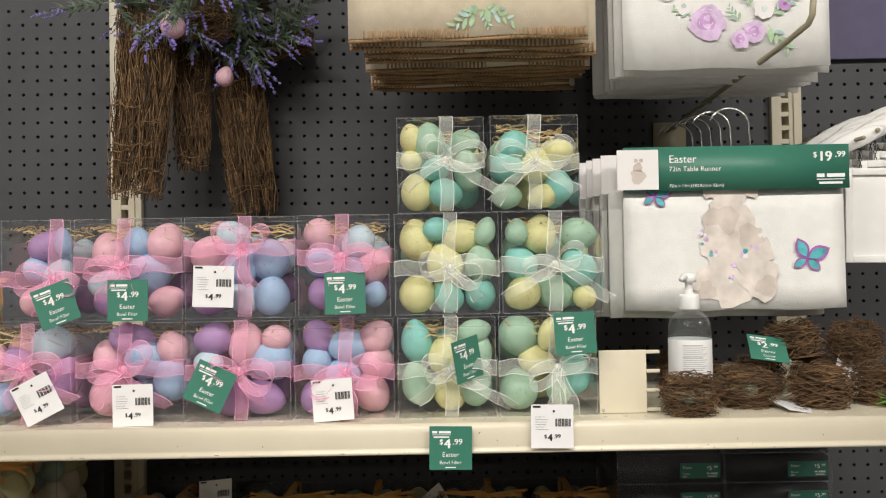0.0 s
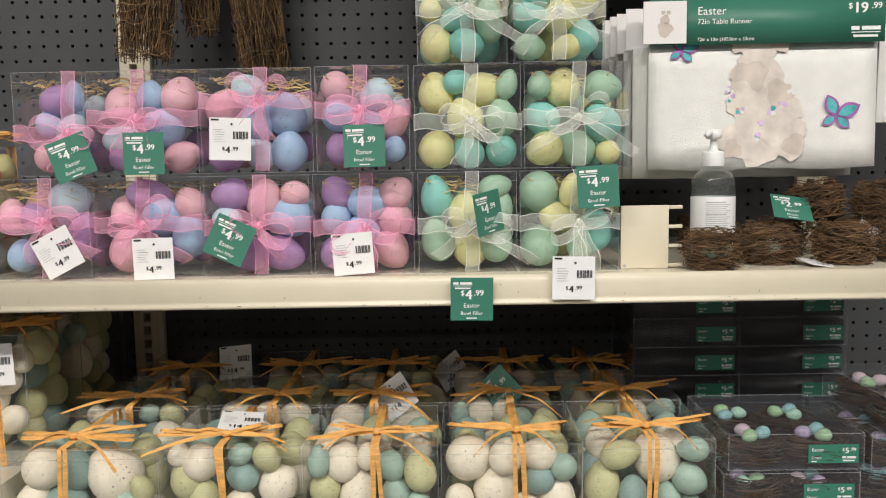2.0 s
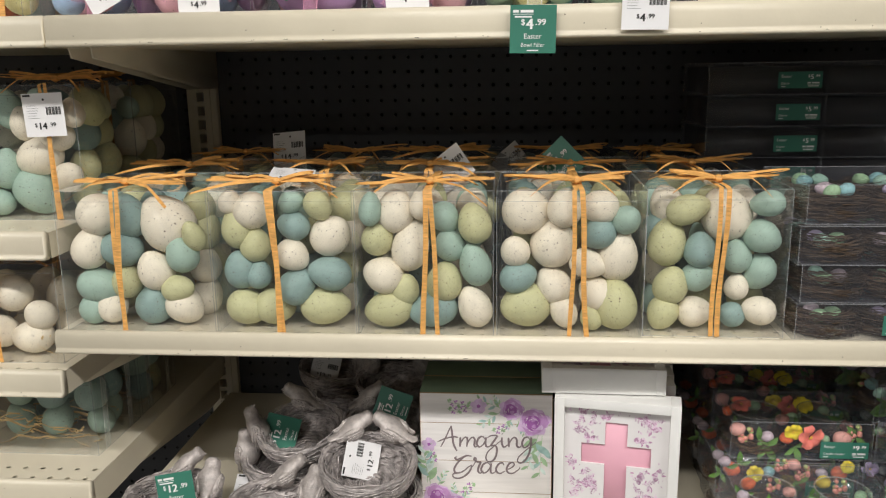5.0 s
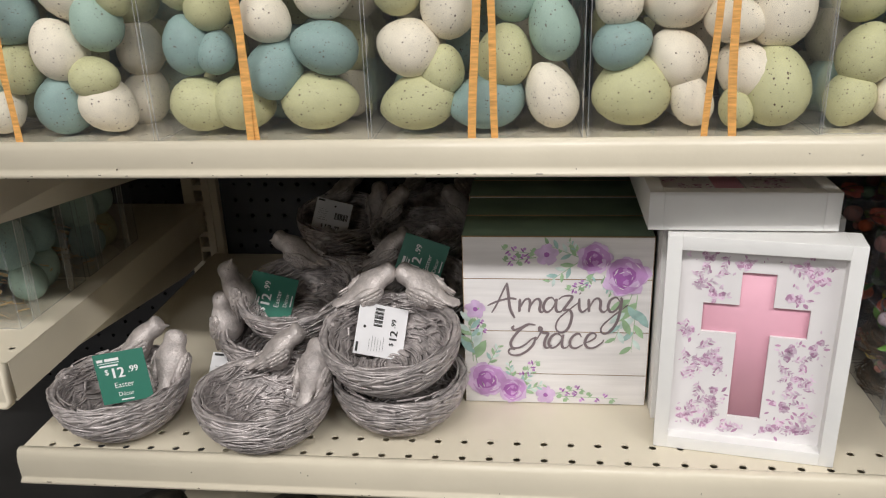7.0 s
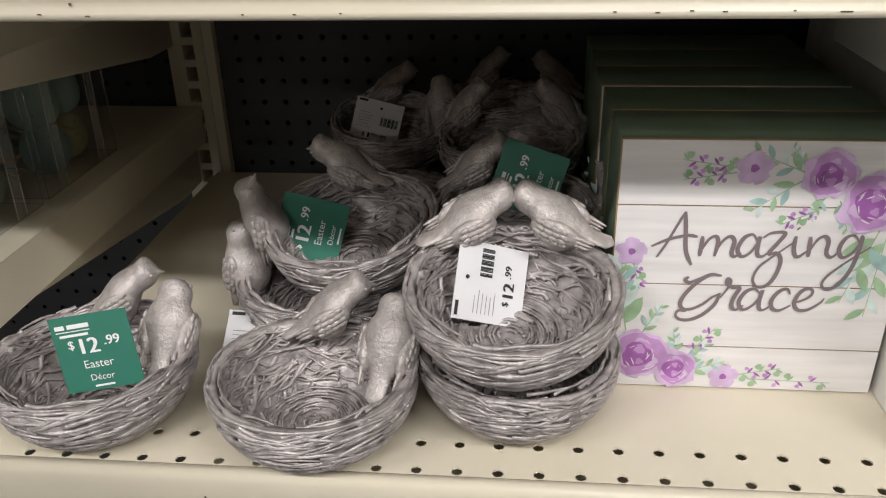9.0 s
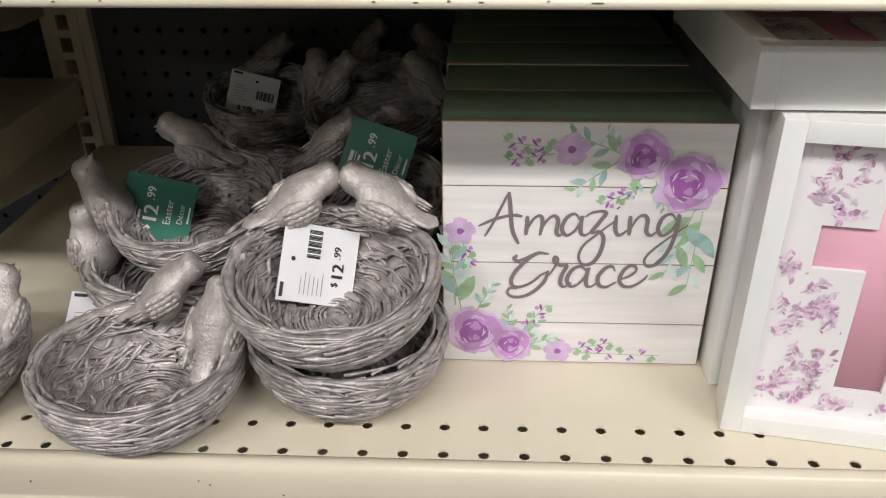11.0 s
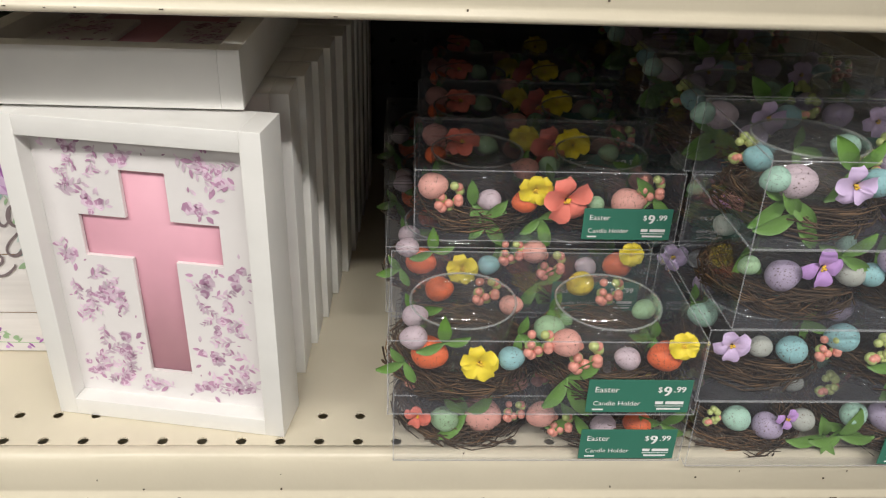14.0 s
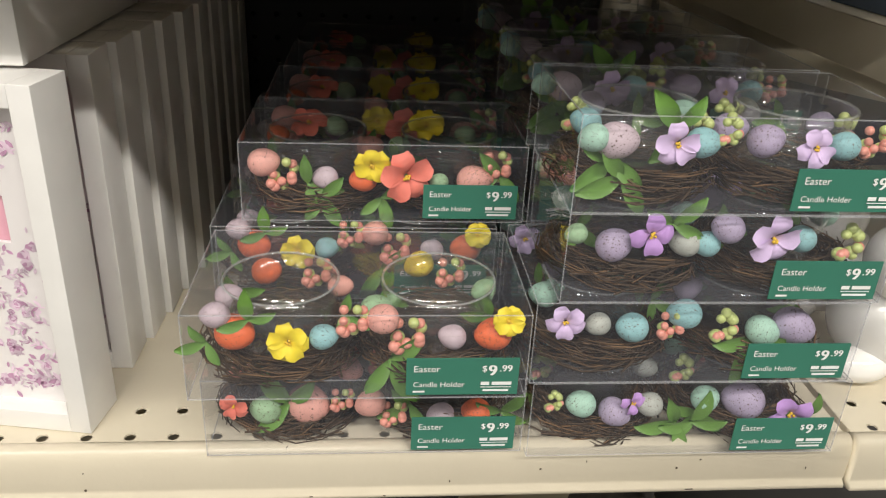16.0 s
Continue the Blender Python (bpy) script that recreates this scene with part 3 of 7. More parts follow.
def clear_box(parent, w, d, h, film=None):
    """A folded clear box: six sheets, and whitish bars for the light its creased edges catch. Its front stands at y 0,
    its floor at z 0.
    """
    bm = bmesh.new()
    x = w / 2
    c = [bm.verts.new(p) for p in ((-x, 0, 0), (x, 0, 0), (x, d, 0), (-x, d, 0), (-x, 0, h), (x, 0, h), (x, d, h), (-x, d, h))]
    for f in ((0, 1, 5, 4), (1, 2, 6, 5), (2, 3, 7, 6), (3, 0, 4, 7), (4, 5, 6, 7), (3, 2, 1, 0)):
        bm.faces.new([c[i] for i in f])
    part("clear_wall", bm, film or ACETATE, parent, "clear folded plastic", smooth=False)
    bm = bmesh.new()
    e = 0.00028
    for a, b in ((0, 1), (1, 2), (2, 3), (3, 0), (4, 5), (5, 6), (6, 7), (7, 4), (0, 4), (1, 5), (2, 6), (3, 7)):
        p = [Vector(q) for q in ((-x, 0, 0), (x, 0, 0), (x, d, 0), (-x, d, 0), (-x, 0, h), (x, 0, h), (x, d, h), (-x, d, h))]
        lo = Vector((min(p[a][i], p[b][i]) - e for i in range(3)))
        hi = Vector((max(p[a][i], p[b][i]) + e for i in range(3)))
        box(bm, lo.x, hi.x, lo.y, hi.y, lo.z, hi.z)
    if not film:
        box(bm, -x + 0.001, x - 0.001, 0.0008, 0.0012, h - 0.013, h - 0.0125)
    part("crease", bm, ACETATE_EDGE, parent, smooth=False)


def straw_mesh(w, d, h, n, seed, material, thick=0.0007):
    rng = random.Random(seed)
    bm = bmesh.new()
    for _ in range(n):
        p = Vector((rng.uniform(-w / 2, w / 2) * 0.9, rng.uniform(0.1, 0.95) * d, rng.uniform(0, h)))
        a = rng.uniform(0, 6.28)
        pts = [p]
        for _k in range(5):
            a += rng.uniform(-0.6, 0.6)
            q = pts[-1] + Vector((math.cos(a), math.sin(a) * 0.6, rng.uniform(-0.4, 0.4))) * w * 0.08
            pts.append(Vector((max(-w / 2 * 0.96, min(w / 2 * 0.96, q.x)), max(d * 0.04, min(d * 0.97, q.y)), max(0.001, min(h, q.z)))))
        strip(bm, pts, (rng.uniform(-1, 1), rng.uniform(-1, 1), 1), thick * rng.uniform(1.5, 4))
    return mesh_of("straw", bm, material)


STRAW_TUFT = straw_mesh(0.13, 0.12, 0.03, 60, 5, STRAW)


# ---- bows ----
def sheer(bm, pts, wide, width, taper=1.0):
    """An organza band: a sheer middle with denser woven borders."""
    strip(bm, pts, wide, width, taper, 0)
    n = len(pts)
    for s in (-1, 1):
        line, ws = [], []
        for i, p in enumerate(pts):
            w = Vector(wide[i] if isinstance(wide, list) else wide).normalized()
            k = width / 2 * (1 + (taper - 1) * i / max(1, n - 1))
            line.append(Vector(p) + w * s * (k + 0.0003))
            ws.append(w)
        strip(bm, line, ws, 0.0011, 1.0, 1)


def organza(parent, w, d, h, bx, bz, colour, seed):
    """Sheer ribbon tied round a box, with a bow at (bx, bz) on its front."""
    rng = random.Random(seed)
    material = [PINK_SHEER, PINK_EDGE] if colour == "pink" else [WHITE_SHEER, WHITE_EDGE]
    bm = bmesh.new()
    y, width = -0.0015, 0.020
    sheer(bm, [(bx + 0.002 * math.sin(i), y, 0.002 + (h - 0.002) * i / 8) for i in range(9)] + [(bx, -0.001 + d * i / 3, h + 0.0015) for i in range(4)], (1, 0, 0), width * 0.85)
    part("ribbon", bm, material, parent, "sheer %s upright band" % colour)
    bm = bmesh.new()
    pinch = lambda x: 1 - 0.75 * math.exp(-((x - bx) / 0.012) ** 2)
    pts = [(-w / 2 - 0.0015 + (w + 0.003) * i / 16, y - 0.0006, bz + 0.002 * math.sin(i * 1.1 + seed)) for i in range(17)]
    for p, q in zip(pts, pts[1:]):
        sheer(bm, [p, q], (0, 0, 1), width * (pinch(p[0]) + pinch(q[0])) / 2)
    part("ribbon", bm, material, parent, "sheer %s level band" % colour)
    for s in (-1, 1):
        bm = bmesh.new()
        sheer(bm, [(s * (w / 2 + 0.0015), d * i / 3 - 0.001, bz) for i in range(4)], (0, 0, 1), width)
        part("ribbon", bm, material, parent, "sheer %s side band" % colour)
    bm = bmesh.new()
    blob(bm, (bx, -0.008, bz), 0.0055, (0.9, 0.8, 1.1), 1, 2)
    part("knot", bm, material, parent, "sheer %s knot" % colour)
    for s in (-1, 1):
        bm = bmesh.new()
        ang, size, fat = rng.uniform(-0.5, 0.75), rng.uniform(0.036, 0.056), rng.uniform(0.22, 0.40)
        pts, wides = [], []
        for i in range(19):
            t = math.pi * 2 * i / 18
            u, v = size * (0.5 - 0.5 * math.cos(t)), size * fat * math.sin(t) * (1 - 0.3 * math.cos(t))
            pts.append((bx + s * (u * math.cos(ang) - v * math.sin(ang)), -0.008 - 0.016 * math.sin(t * 0.5), bz + u * math.sin(ang) + v * math.cos(ang)))
            k = math.sin(t * 0.5)
            wides.append((0.5 * s * math.sin(ang + 0.4), 0.75 * k + 0.1, 0.65 + 0.3 * (1 - k)))
        sheer(bm, pts, wides, 0.017)
        part("loop", bm, material, parent, "sheer %s bow loop" % colour)
    for s in (-1, 1):
        bm = bmesh.new()
        lean, length = s * rng.uniform(0.15, 1.1), rng.uniform(0.055, 0.080)
        pts = []
        for i in range(11):
            t = i / 10
            pts.append((bx + lean * length * t + 0.005 * math.sin(5 * t + seed) * t, -0.010 - 0.012 * math.sin(math.pi * t), bz - length * t * (1 - 0.3 * abs(lean))))
        sheer(bm, pts, [(1, 0.8 * math.sin(i * 0.7 + seed), 0.6 * lean) for i in range(11)], 0.010, 1.9)
        part("tail", bm, material, parent, "sheer %s ribbon end" % colour)


def raffia_bow(parent, w, d, h, bx, seed):
    """Raffia strands round a tall box, tied in a loose flat bow on its lid."""
    rng = random.Random(seed)
    for k in range(2):
        o, lean = (k - 0.5) * rng.uniform(0.009, 0.018), rng.uniform(-0.006, 0.012)
        bm = bmesh.new()
        wave = rng.uniform(0, 6)
        strip(bm, [(bx + o * (0.5 + 0.2 * math.sin(i * 0.7 + wave)) + lean * (1 - i / 8), -0.0015 - 0.001 * k, 0.001 + (h - 0.001) * i / 8) for i in range(9)] + [(bx + o * 0.4, d * i / 4, h + 0.002 + 0.001 * k) for i in range(5)] + [(bx + o * 0.6, d + 0.0015, h - h * i / 4) for i in range(5)], [(1, 0.25 * math.sin(i + wave), 0) for i in range(19)], rng.uniform(0.0048, 0.0066))
        part("band", bm, RAFFIA, parent, "orange raffia strand")
    bm = bmesh.new()
    mid = d * 0.20
    blob(bm, (bx, mid, h + 0.008), 0.0060, (1.2, 1.0, 0.9))
    part("knot", bm, RAFFIA, parent, "orange raffia knot")
    for k in range(13):
        s = 1 if k % 2 else -1
        length, lift, skew = rng.uniform(0.040, 0.090), rng.uniform(0.002, 0.016), rng.uniform(-0.4, 0.5)
        pts = []
        if k < 8:
            open_ = rng.uniform(0.014, 0.034)
            for i in range(13):
                t = i / 12
                u = math.sin(math.pi * t) * length
                pts.append((bx + s * u, mid + skew * u * 0.6 + (t - 0.5) * open_ * math.sin(math.pi * t) * 1.6, h + 0.008 + lift * math.sin(math.pi * t) * (1.2 - t) - 0.003 * u / 0.1))
        else:
            fall = rng.uniform(0.0, 0.020) if k % 3 == 0 else 0.0
            for i in range(8):
                t = i / 7
                pts.append((bx + s * length * t, mid + skew * 0.07 * t - (0.05 * t if fall else 0), h + 0.009 + lift * math.sin(math.pi * t) * 0.6 - 0.006 * t - fall * max(0, t - 0.6) * 2))
        bm = bmesh.new()
        tw = rng.uniform(0, 3)
        strip(bm, pts, [(0.15 * math.sin(i + tw), 0.75 + 0.25 * math.sin(0.5 * i + tw), 0.5 + 0.45 * math.sin(0.4 * i + tw)) for i in range(len(pts))], rng.uniform(0.0036, 0.0062), 0.8)
        part("bow_strand", bm, RAFFIA, parent)


# ---- upper shelf: small egg boxes ----
LARGE_1 = [
    ("w", -0.055, 0.144, 0.056, 0.053), ("b", -0.018, 0.143, 0.044, 0.060), ("w", 0.026, 0.131, 0.070, 0.068), ("l", 0.067, 0.118, 0.028, 0.042),
    ("w", -0.089, 0.102, 0.046, 0.056), ("b", -0.034, 0.100, 0.060, 0.046), ("t", 0.049, 0.094, 0.041, 0.048), ("w", 0.013, 0.073, 0.045, 0.053),
    ("t", -0.081, 0.051, 0.062, 0.045), ("l", -0.028, 0.058, 0.040, 0.040), ("l", 0.042, 0.050, 0.042, 0.035), ("t", -0.089, 0.012, 0.042, 0.040),
    ("w", -0.050, 0.016, 0.038, 0.050), ("b", 0.005, 0.021, 0.049, 0.050), ("w", 0.046, 0.010, 0.050, 0.045),
]
LARGE_2 = [
    ("l", -0.079, 0.129, 0.042, 0.056), ("w", -0.046, 0.154, 0.046, 0.049), ("w", -0.073, 0.164, 0.028, 0.028), ("t", 0.007, 0.164, 0.032, 0.028),
    ("l", 0.040, 0.156, 0.039, 0.035), ("b", 0.007, 0.131, 0.043, 0.036), ("w", 0.052, 0.117, 0.053, 0.049), ("l", -0.043, 0.106, 0.039, 0.039),
    ("b", -0.080, 0.074, 0.043, 0.050), ("w", 0.006, 0.094, 0.043, 0.039), ("b", -0.040, 0.068, 0.032, 0.036), ("b", 0.009, 0.054, 0.046, 0.048),
    ("b", 0.050, 0.070, 0.055, 0.043), ("l", -0.075, 0.023, 0.055, 0.045), ("l", -0.023, 0.022, 0.053, 0.045), ("l", 0.042, 0.021, 0.064, 0.048),
]
LARGE_3 = [
    ("w", -0.037, 0.152, 0.048, 0.052), ("t", -0.071, 0.161, 0.028, 0.042), ("w", -0.004, 0.164, 0.031, 0.035), ("l", 0.060, 0.135, 0.041, 0.050),
    ("t", 0.023, 0.141, 0.038, 0.036), ("l", -0.065, 0.115, 0.040, 0.042), ("w", -0.019, 0.106, 0.046, 0.064), ("t", 0.029, 0.107, 0.038, 0.039),
    ("t", 0.060, 0.083, 0.039, 0.055), ("w", -0.064, 0.069, 0.052, 0.046), ("l", 0.022, 0.061, 0.045, 0.048), ("l", -0.027, 0.051, 0.036, 0.041),
    ("l", -0.057, 0.020, 0.063, 0.046), ("b", 0.008, 0.018, 0.062, 0.046), ("w", 0.059, 0.027, 0.041, 0.055),
]
LARGE_4 = [
    ("w", -0.050, 0.150, 0.063, 0.056), ("w", -0.006, 0.158, 0.042, 0.042), ("w", 0.035, 0.157, 0.046, 0.041), ("t", 0.073, 0.140, 0.034, 0.034),
    ("b", 0.035, 0.122, 0.041, 0.039), ("w", -0.065, 0.101, 0.036, 0.038), ("w", -0.019, 0.109, 0.055, 0.063), ("w", 0.069, 0.092, 0.050, 0.064),
    ("w", 0.023, 0.084, 0.046, 0.036), ("b", -0.065, 0.068, 0.046, 0.038), ("w", -0.018, 0.056, 0.046, 0.043), ("w", 0.034, 0.046, 0.042, 0.043),
    ("l", -0.053, 0.020, 0.064, 0.056), ("w", -0.006, 0.014, 0.032, 0.045), ("l", 0.028, 0.012, 0.027, 0.032), ("l", 0.068, 0.025, 0.053, 0.063),
]
LARGE_5 = [
    ("l", -0.030, 0.150, 0.052, 0.036), ("w", 0.017, 0.142, 0.063, 0.059), ("t", 0.067, 0.158, 0.040, 0.031), ("l", -0.051, 0.108, 0.046, 0.059),
    ("b", -0.014, 0.101, 0.038, 0.043), ("t", 0.058, 0.117, 0.043, 0.040), ("t", 0.030, 0.093, 0.035, 0.042), ("t", 0.060, 0.072, 0.042, 0.040),
    ("t", -0.014, 0.066, 0.041, 0.035), ("l", -0.046, 0.056, 0.042, 0.048), ("w", 0.032, 0.055, 0.029, 0.030), ("l", -0.055, 0.015, 0.039, 0.038),
    ("w", -0.016, 0.023, 0.040, 0.038), ("b", 0.027, 0.021, 0.031, 0.032), ("w", 0.062, 0.027, 0.042, 0.035),
]
LARGE_L = [
    ("t", -0.013, 0.161, 0.040, 0.056), ("w", 0.006, 0.127, 0.035, 0.048), ("t", 0.033, 0.175, 0.035, 0.028), ("w", 0.017, 0.081, 0.070, 0.054),
    ("w", 0.047, 0.108, 0.048, 0.040), ("t", -0.027, 0.066, 0.040, 0.056), ("t", 0.008, 0.027, 0.068, 0.063), ("w", 0.057, 0.054, 0.040, 0.040),
    ("w", 0.087, 0.141, 0.032, 0.040), ("w", -0.056, 0.143, 0.048, 0.048), ("b", -0.067, 0.074, 0.056, 0.048), ("l", -0.067, 0.019, 0.056, 0.048),
    ("t", -0.043, 0.015, 0.045, 0.036),
]
LARGE_M = [
    ("w", 0.014, 0.088, 0.053, 0.048), ("w", -0.006, 0.033, 0.040, 0.040), ("w", 0.050, 0.057, 0.040, 0.040), ("w", 0.034, 0.009, 0.058, 0.045),
    ("w", -0.036, 0.072, 0.053, 0.048), ("w", -0.038, 0.008, 0.058, 0.048),
]
LARGE_Y = [
    ("o", 0.063, 0.162, 0.048, 0.064), ("t", 0.106, 0.169, 0.048, 0.046), ("l", 0.049, 0.093, 0.032, 0.048), ("y", 0.087, 0.108, 0.040, 0.044),
    ("y", 0.064, 0.045, 0.048, 0.072), ("y", 0.020, 0.159, 0.048, 0.056), ("o", 0.005, 0.098, 0.048, 0.056), ("t", 0.002, 0.042, 0.054, 0.054),
]
EGGS_P1 = [
    ("p", 0.032, 0.107, 0.058, 0.050), ("c", -0.037, 0.030, 0.040, 0.045), ("v", 0.055, 0.058, 0.045, 0.059), ("v", -0.016, 0.085, 0.035, 0.035),
    ("k", 0.011, 0.033, 0.040, 0.040), ("k", -0.060, 0.086, 0.040, 0.048),
]
EGGS_P2 = [
    ("k", -0.046, 0.089, 0.039, 0.042), ("c", 0.013, 0.082, 0.064, 0.052), ("k", 0.056, 0.099, 0.043, 0.045), ("k", -0.044, 0.032, 0.054, 0.062),
    ("c", 0.047, 0.056, 0.048, 0.067), ("v", -0.007, 0.122, 0.064, 0.040), ("v", 0.001, 0.031, 0.035, 0.042),
]
EGGS_P3 = [
    ("v", -0.042, 0.113, 0.053, 0.045), ("k", 0.003, 0.103, 0.050, 0.058), ("k", 0.049, 0.110, 0.040, 0.037), ("p", -0.053, 0.076, 0.040, 0.037),
    ("c", 0.042, 0.079, 0.061, 0.056), ("v", -0.024, 0.028, 0.064, 0.048), ("v", 0.028, 0.027, 0.061, 0.046),
]
EGGS_P4 = [
    ("v", -0.040, 0.116, 0.045, 0.045), ("c", 0.005, 0.097, 0.062, 0.045), ("k", 0.047, 0.112, 0.045, 0.048), ("k", 0.050, 0.073, 0.048, 0.051),
    ("k", 0.034, 0.026, 0.053, 0.050), ("c", -0.051, 0.074, 0.043, 0.040), ("v", -0.051, 0.026, 0.040, 0.040), ("c", -0.006, 0.057, 0.048, 0.040),
]
EGGS_P5 = [
    ("v", 0.001, 0.106, 0.054, 0.040), ("c", -0.015, 0.071, 0.035, 0.035), ("c", 0.030, 0.110, 0.024, 0.040), ("p", 0.020, 0.062, 0.040, 0.048),
    ("k", -0.012, 0.027, 0.040, 0.040),
]
EGGS_P6 = [
    ("k", -0.041, 0.097, 0.048, 0.048), ("k", 0.041, 0.107, 0.050, 0.053), ("c", 0.004, 0.108, 0.037, 0.042), ("c", 0.015, 0.068, 0.056, 0.056),
    ("p", -0.055, 0.047, 0.053, 0.043), ("k", 0.041, 0.021, 0.051, 0.042), ("v", -0.041, 0.021, 0.040, 0.037),
]
EGGS_P7 = [
    ("k", -0.062, 0.090, 0.050, 0.053), ("p", -0.017, 0.115, 0.048, 0.045), ("c", 0.035, 0.081, 0.053, 0.058), ("c", -0.004, 0.073, 0.048, 0.048),
    ("c", 0.037, 0.027, 0.050, 0.053), ("p", -0.003, 0.026, 0.040, 0.048), ("v", -0.049, 0.022, 0.048, 0.040),
]
EGGS_P8 = [
    ("k", -0.040, 0.115, 0.046, 0.042), ("p", 0.017, 0.104, 0.045, 0.042), ("c", -0.039, 0.075, 0.050, 0.042), ("k", 0.040, 0.068, 0.046, 0.048),
    ("c", 0.006, 0.063, 0.040, 0.035), ("c", 0.040, 0.030, 0.032, 0.035), ("v", -0.035, 0.032, 0.040, 0.040),
]
EGGS_G1 = [
    ("q", -0.044, 0.107, 0.043, 0.059), ("y", -0.001, 0.082, 0.048, 0.056), ("g", 0.051, 0.083, 0.042, 0.053), ("g", 0.040, 0.115, 0.048, 0.034),
    ("g", -0.043, 0.043, 0.045, 0.059), ("y", 0.003, 0.027, 0.045, 0.056), ("g", 0.046, 0.040, 0.045, 0.059),
]
EGGS_G2 = [
    ("g", -0.037, 0.107, 0.054, 0.053), ("y", 0.004, 0.110, 0.027, 0.045), ("y", -0.011, 0.072, 0.053, 0.040), ("g", -0.040, 0.033, 0.053, 0.059),
    ("q", 0.047, 0.055, 0.045, 0.061), ("g", 0.019, 0.032, 0.035, 0.042), ("g", 0.050, 0.109, 0.038, 0.048),
]
EGGS_G3 = [
    ("y", -0.043, 0.106, 0.048, 0.056), ("y", 0.025, 0.109, 0.064, 0.046), ("g", 0.058, 0.115, 0.029, 0.040), ("g", 0.050, 0.070, 0.043, 0.051),
    ("y", -0.003, 0.071, 0.050, 0.054), ("y", -0.043, 0.025, 0.050, 0.051), ("q", 0.049, 0.022, 0.042, 0.046), ("q", 0.001, 0.021, 0.040, 0.040),
    ("q", -0.013, 0.127, 0.040, 0.032),
]
EGGS_G4 = [
    ("y", -0.013, 0.111, 0.048, 0.048), ("g", 0.043, 0.109, 0.051, 0.045), ("g", -0.047, 0.114, 0.032, 0.037), ("q", -0.042, 0.069, 0.045, 0.048),
    ("q", 0.042, 0.061, 0.053, 0.048), ("y", -0.040, 0.022, 0.048, 0.045), ("g", 0.007, 0.027, 0.053, 0.048), ("y", 0.047, 0.021, 0.032, 0.035),
]
EGGS_G5 = [
    ("y", -0.045, 0.109, 0.032, 0.040), ("g", -0.016, 0.105, 0.045, 0.048), ("g", 0.037, 0.102, 0.043, 0.037), ("g", 0.038, 0.062, 0.038, 0.059),
    ("y", -0.040, 0.032, 0.045, 0.045), ("q", 0.007, 0.029, 0.048, 0.040), ("q", -0.009, 0.063, 0.040, 0.032), ("y", -0.047, 0.076, 0.029, 0.032),
]
EGGS_G6 = [
    ("q", -0.024, 0.097, 0.042, 0.040), ("q", -0.038, 0.065, 0.045, 0.043), ("y", 0.042, 0.085, 0.037, 0.035), ("y", 0.010, 0.068, 0.048, 0.048),
    ("q", 0.037, 0.036, 0.040, 0.040), ("y", 0.013, 0.022, 0.040, 0.032), ("g", -0.037, 0.023, 0.043, 0.035),
]
SMALL_BOXES = [
    (EGGS_P1, -0.5150, 0.147, 1.123, 0, 0.014, 0.080, "pink", [("white", 0.040, 0.039, 27)]),
    (EGGS_P2, -0.3615, 0.148, 1.123, 0, -0.006, 0.074, "pink", [("white", 0.014, 0.028, 1)]),
    (EGGS_P3, -0.2110, 0.143, 1.123, 0, 0.003, 0.069, "pink", [("green", -0.032, 0.052, -25)]),
    (EGGS_P4, -0.0660, 0.137, 1.123, 0, 0.003, 0.064, "pink", [("white", -0.013, 0.030, 4)]),
    (EGGS_P5, -0.4910, 0.095, 1.264, 1, 0.028, 0.058, "pink", [("green", 0.038, 0.024, 20)]),
    (EGGS_P6, -0.3630, 0.149, 1.264, 1, -0.006, 0.076, "pink", [("green", 0.009, 0.028, 0)]),
    (EGGS_P7, -0.2080, 0.151, 1.264, 1, 0.006, 0.097, "pink", [("white", -0.030, 0.045, -2)]),
    (EGGS_P8, -0.0635, 0.126, 1.264, 1, -0.003, 0.083, "pink", [("green", 0.004, 0.033, 1)]),
    (EGGS_G1, 0.0765, 0.134, 1.123, 0, 0.005, 0.066, "white", [("turned", 0.027, 0.083, 8)]),
    (EGGS_G2, 0.2155, 0.134, 1.123, 0, 0.012, 0.067, "white", [("green", 0.034, 0.115, 3)]),
    (EGGS_G3, 0.0785, 0.144, 1.264, 1, 0.004, 0.064, "white", []),
    (EGGS_G4, 0.2250, 0.139, 1.264, 1, 0.003, 0.067, "white", []),
    (EGGS_G5, 0.0725, 0.120, 1.405, 2, 0.007, 0.072, "white", []),
    (EGGS_G6, 0.2020, 0.121, 1.405, 2, -0.001, 0.066, "white", []),
]
HOLDER_O3 = [
    ("ek", -0.078, 0.033, 0.0107), ("bp", -0.067, 0.025, 0.0120), ("lf", -0.050, 0.019, 0.0108), ("lf", -0.041, 0.011, 0.0108), ("ea", -0.039, 0.023, 0.0088),
    ("eo", -0.014, 0.023, 0.0096), ("fc", 0.014, 0.028, 0.0168), ("fy", -0.008, 0.035, 0.0115), ("eg", 0.036, 0.022, 0.0066), ("ek", 0.060, 0.022, 0.0120),
    ("bp", 0.074, 0.032, 0.0120), ("lf", 0.077, 0.027, 0.0120), ("lf", -0.002, 0.010, 0.0100),
]
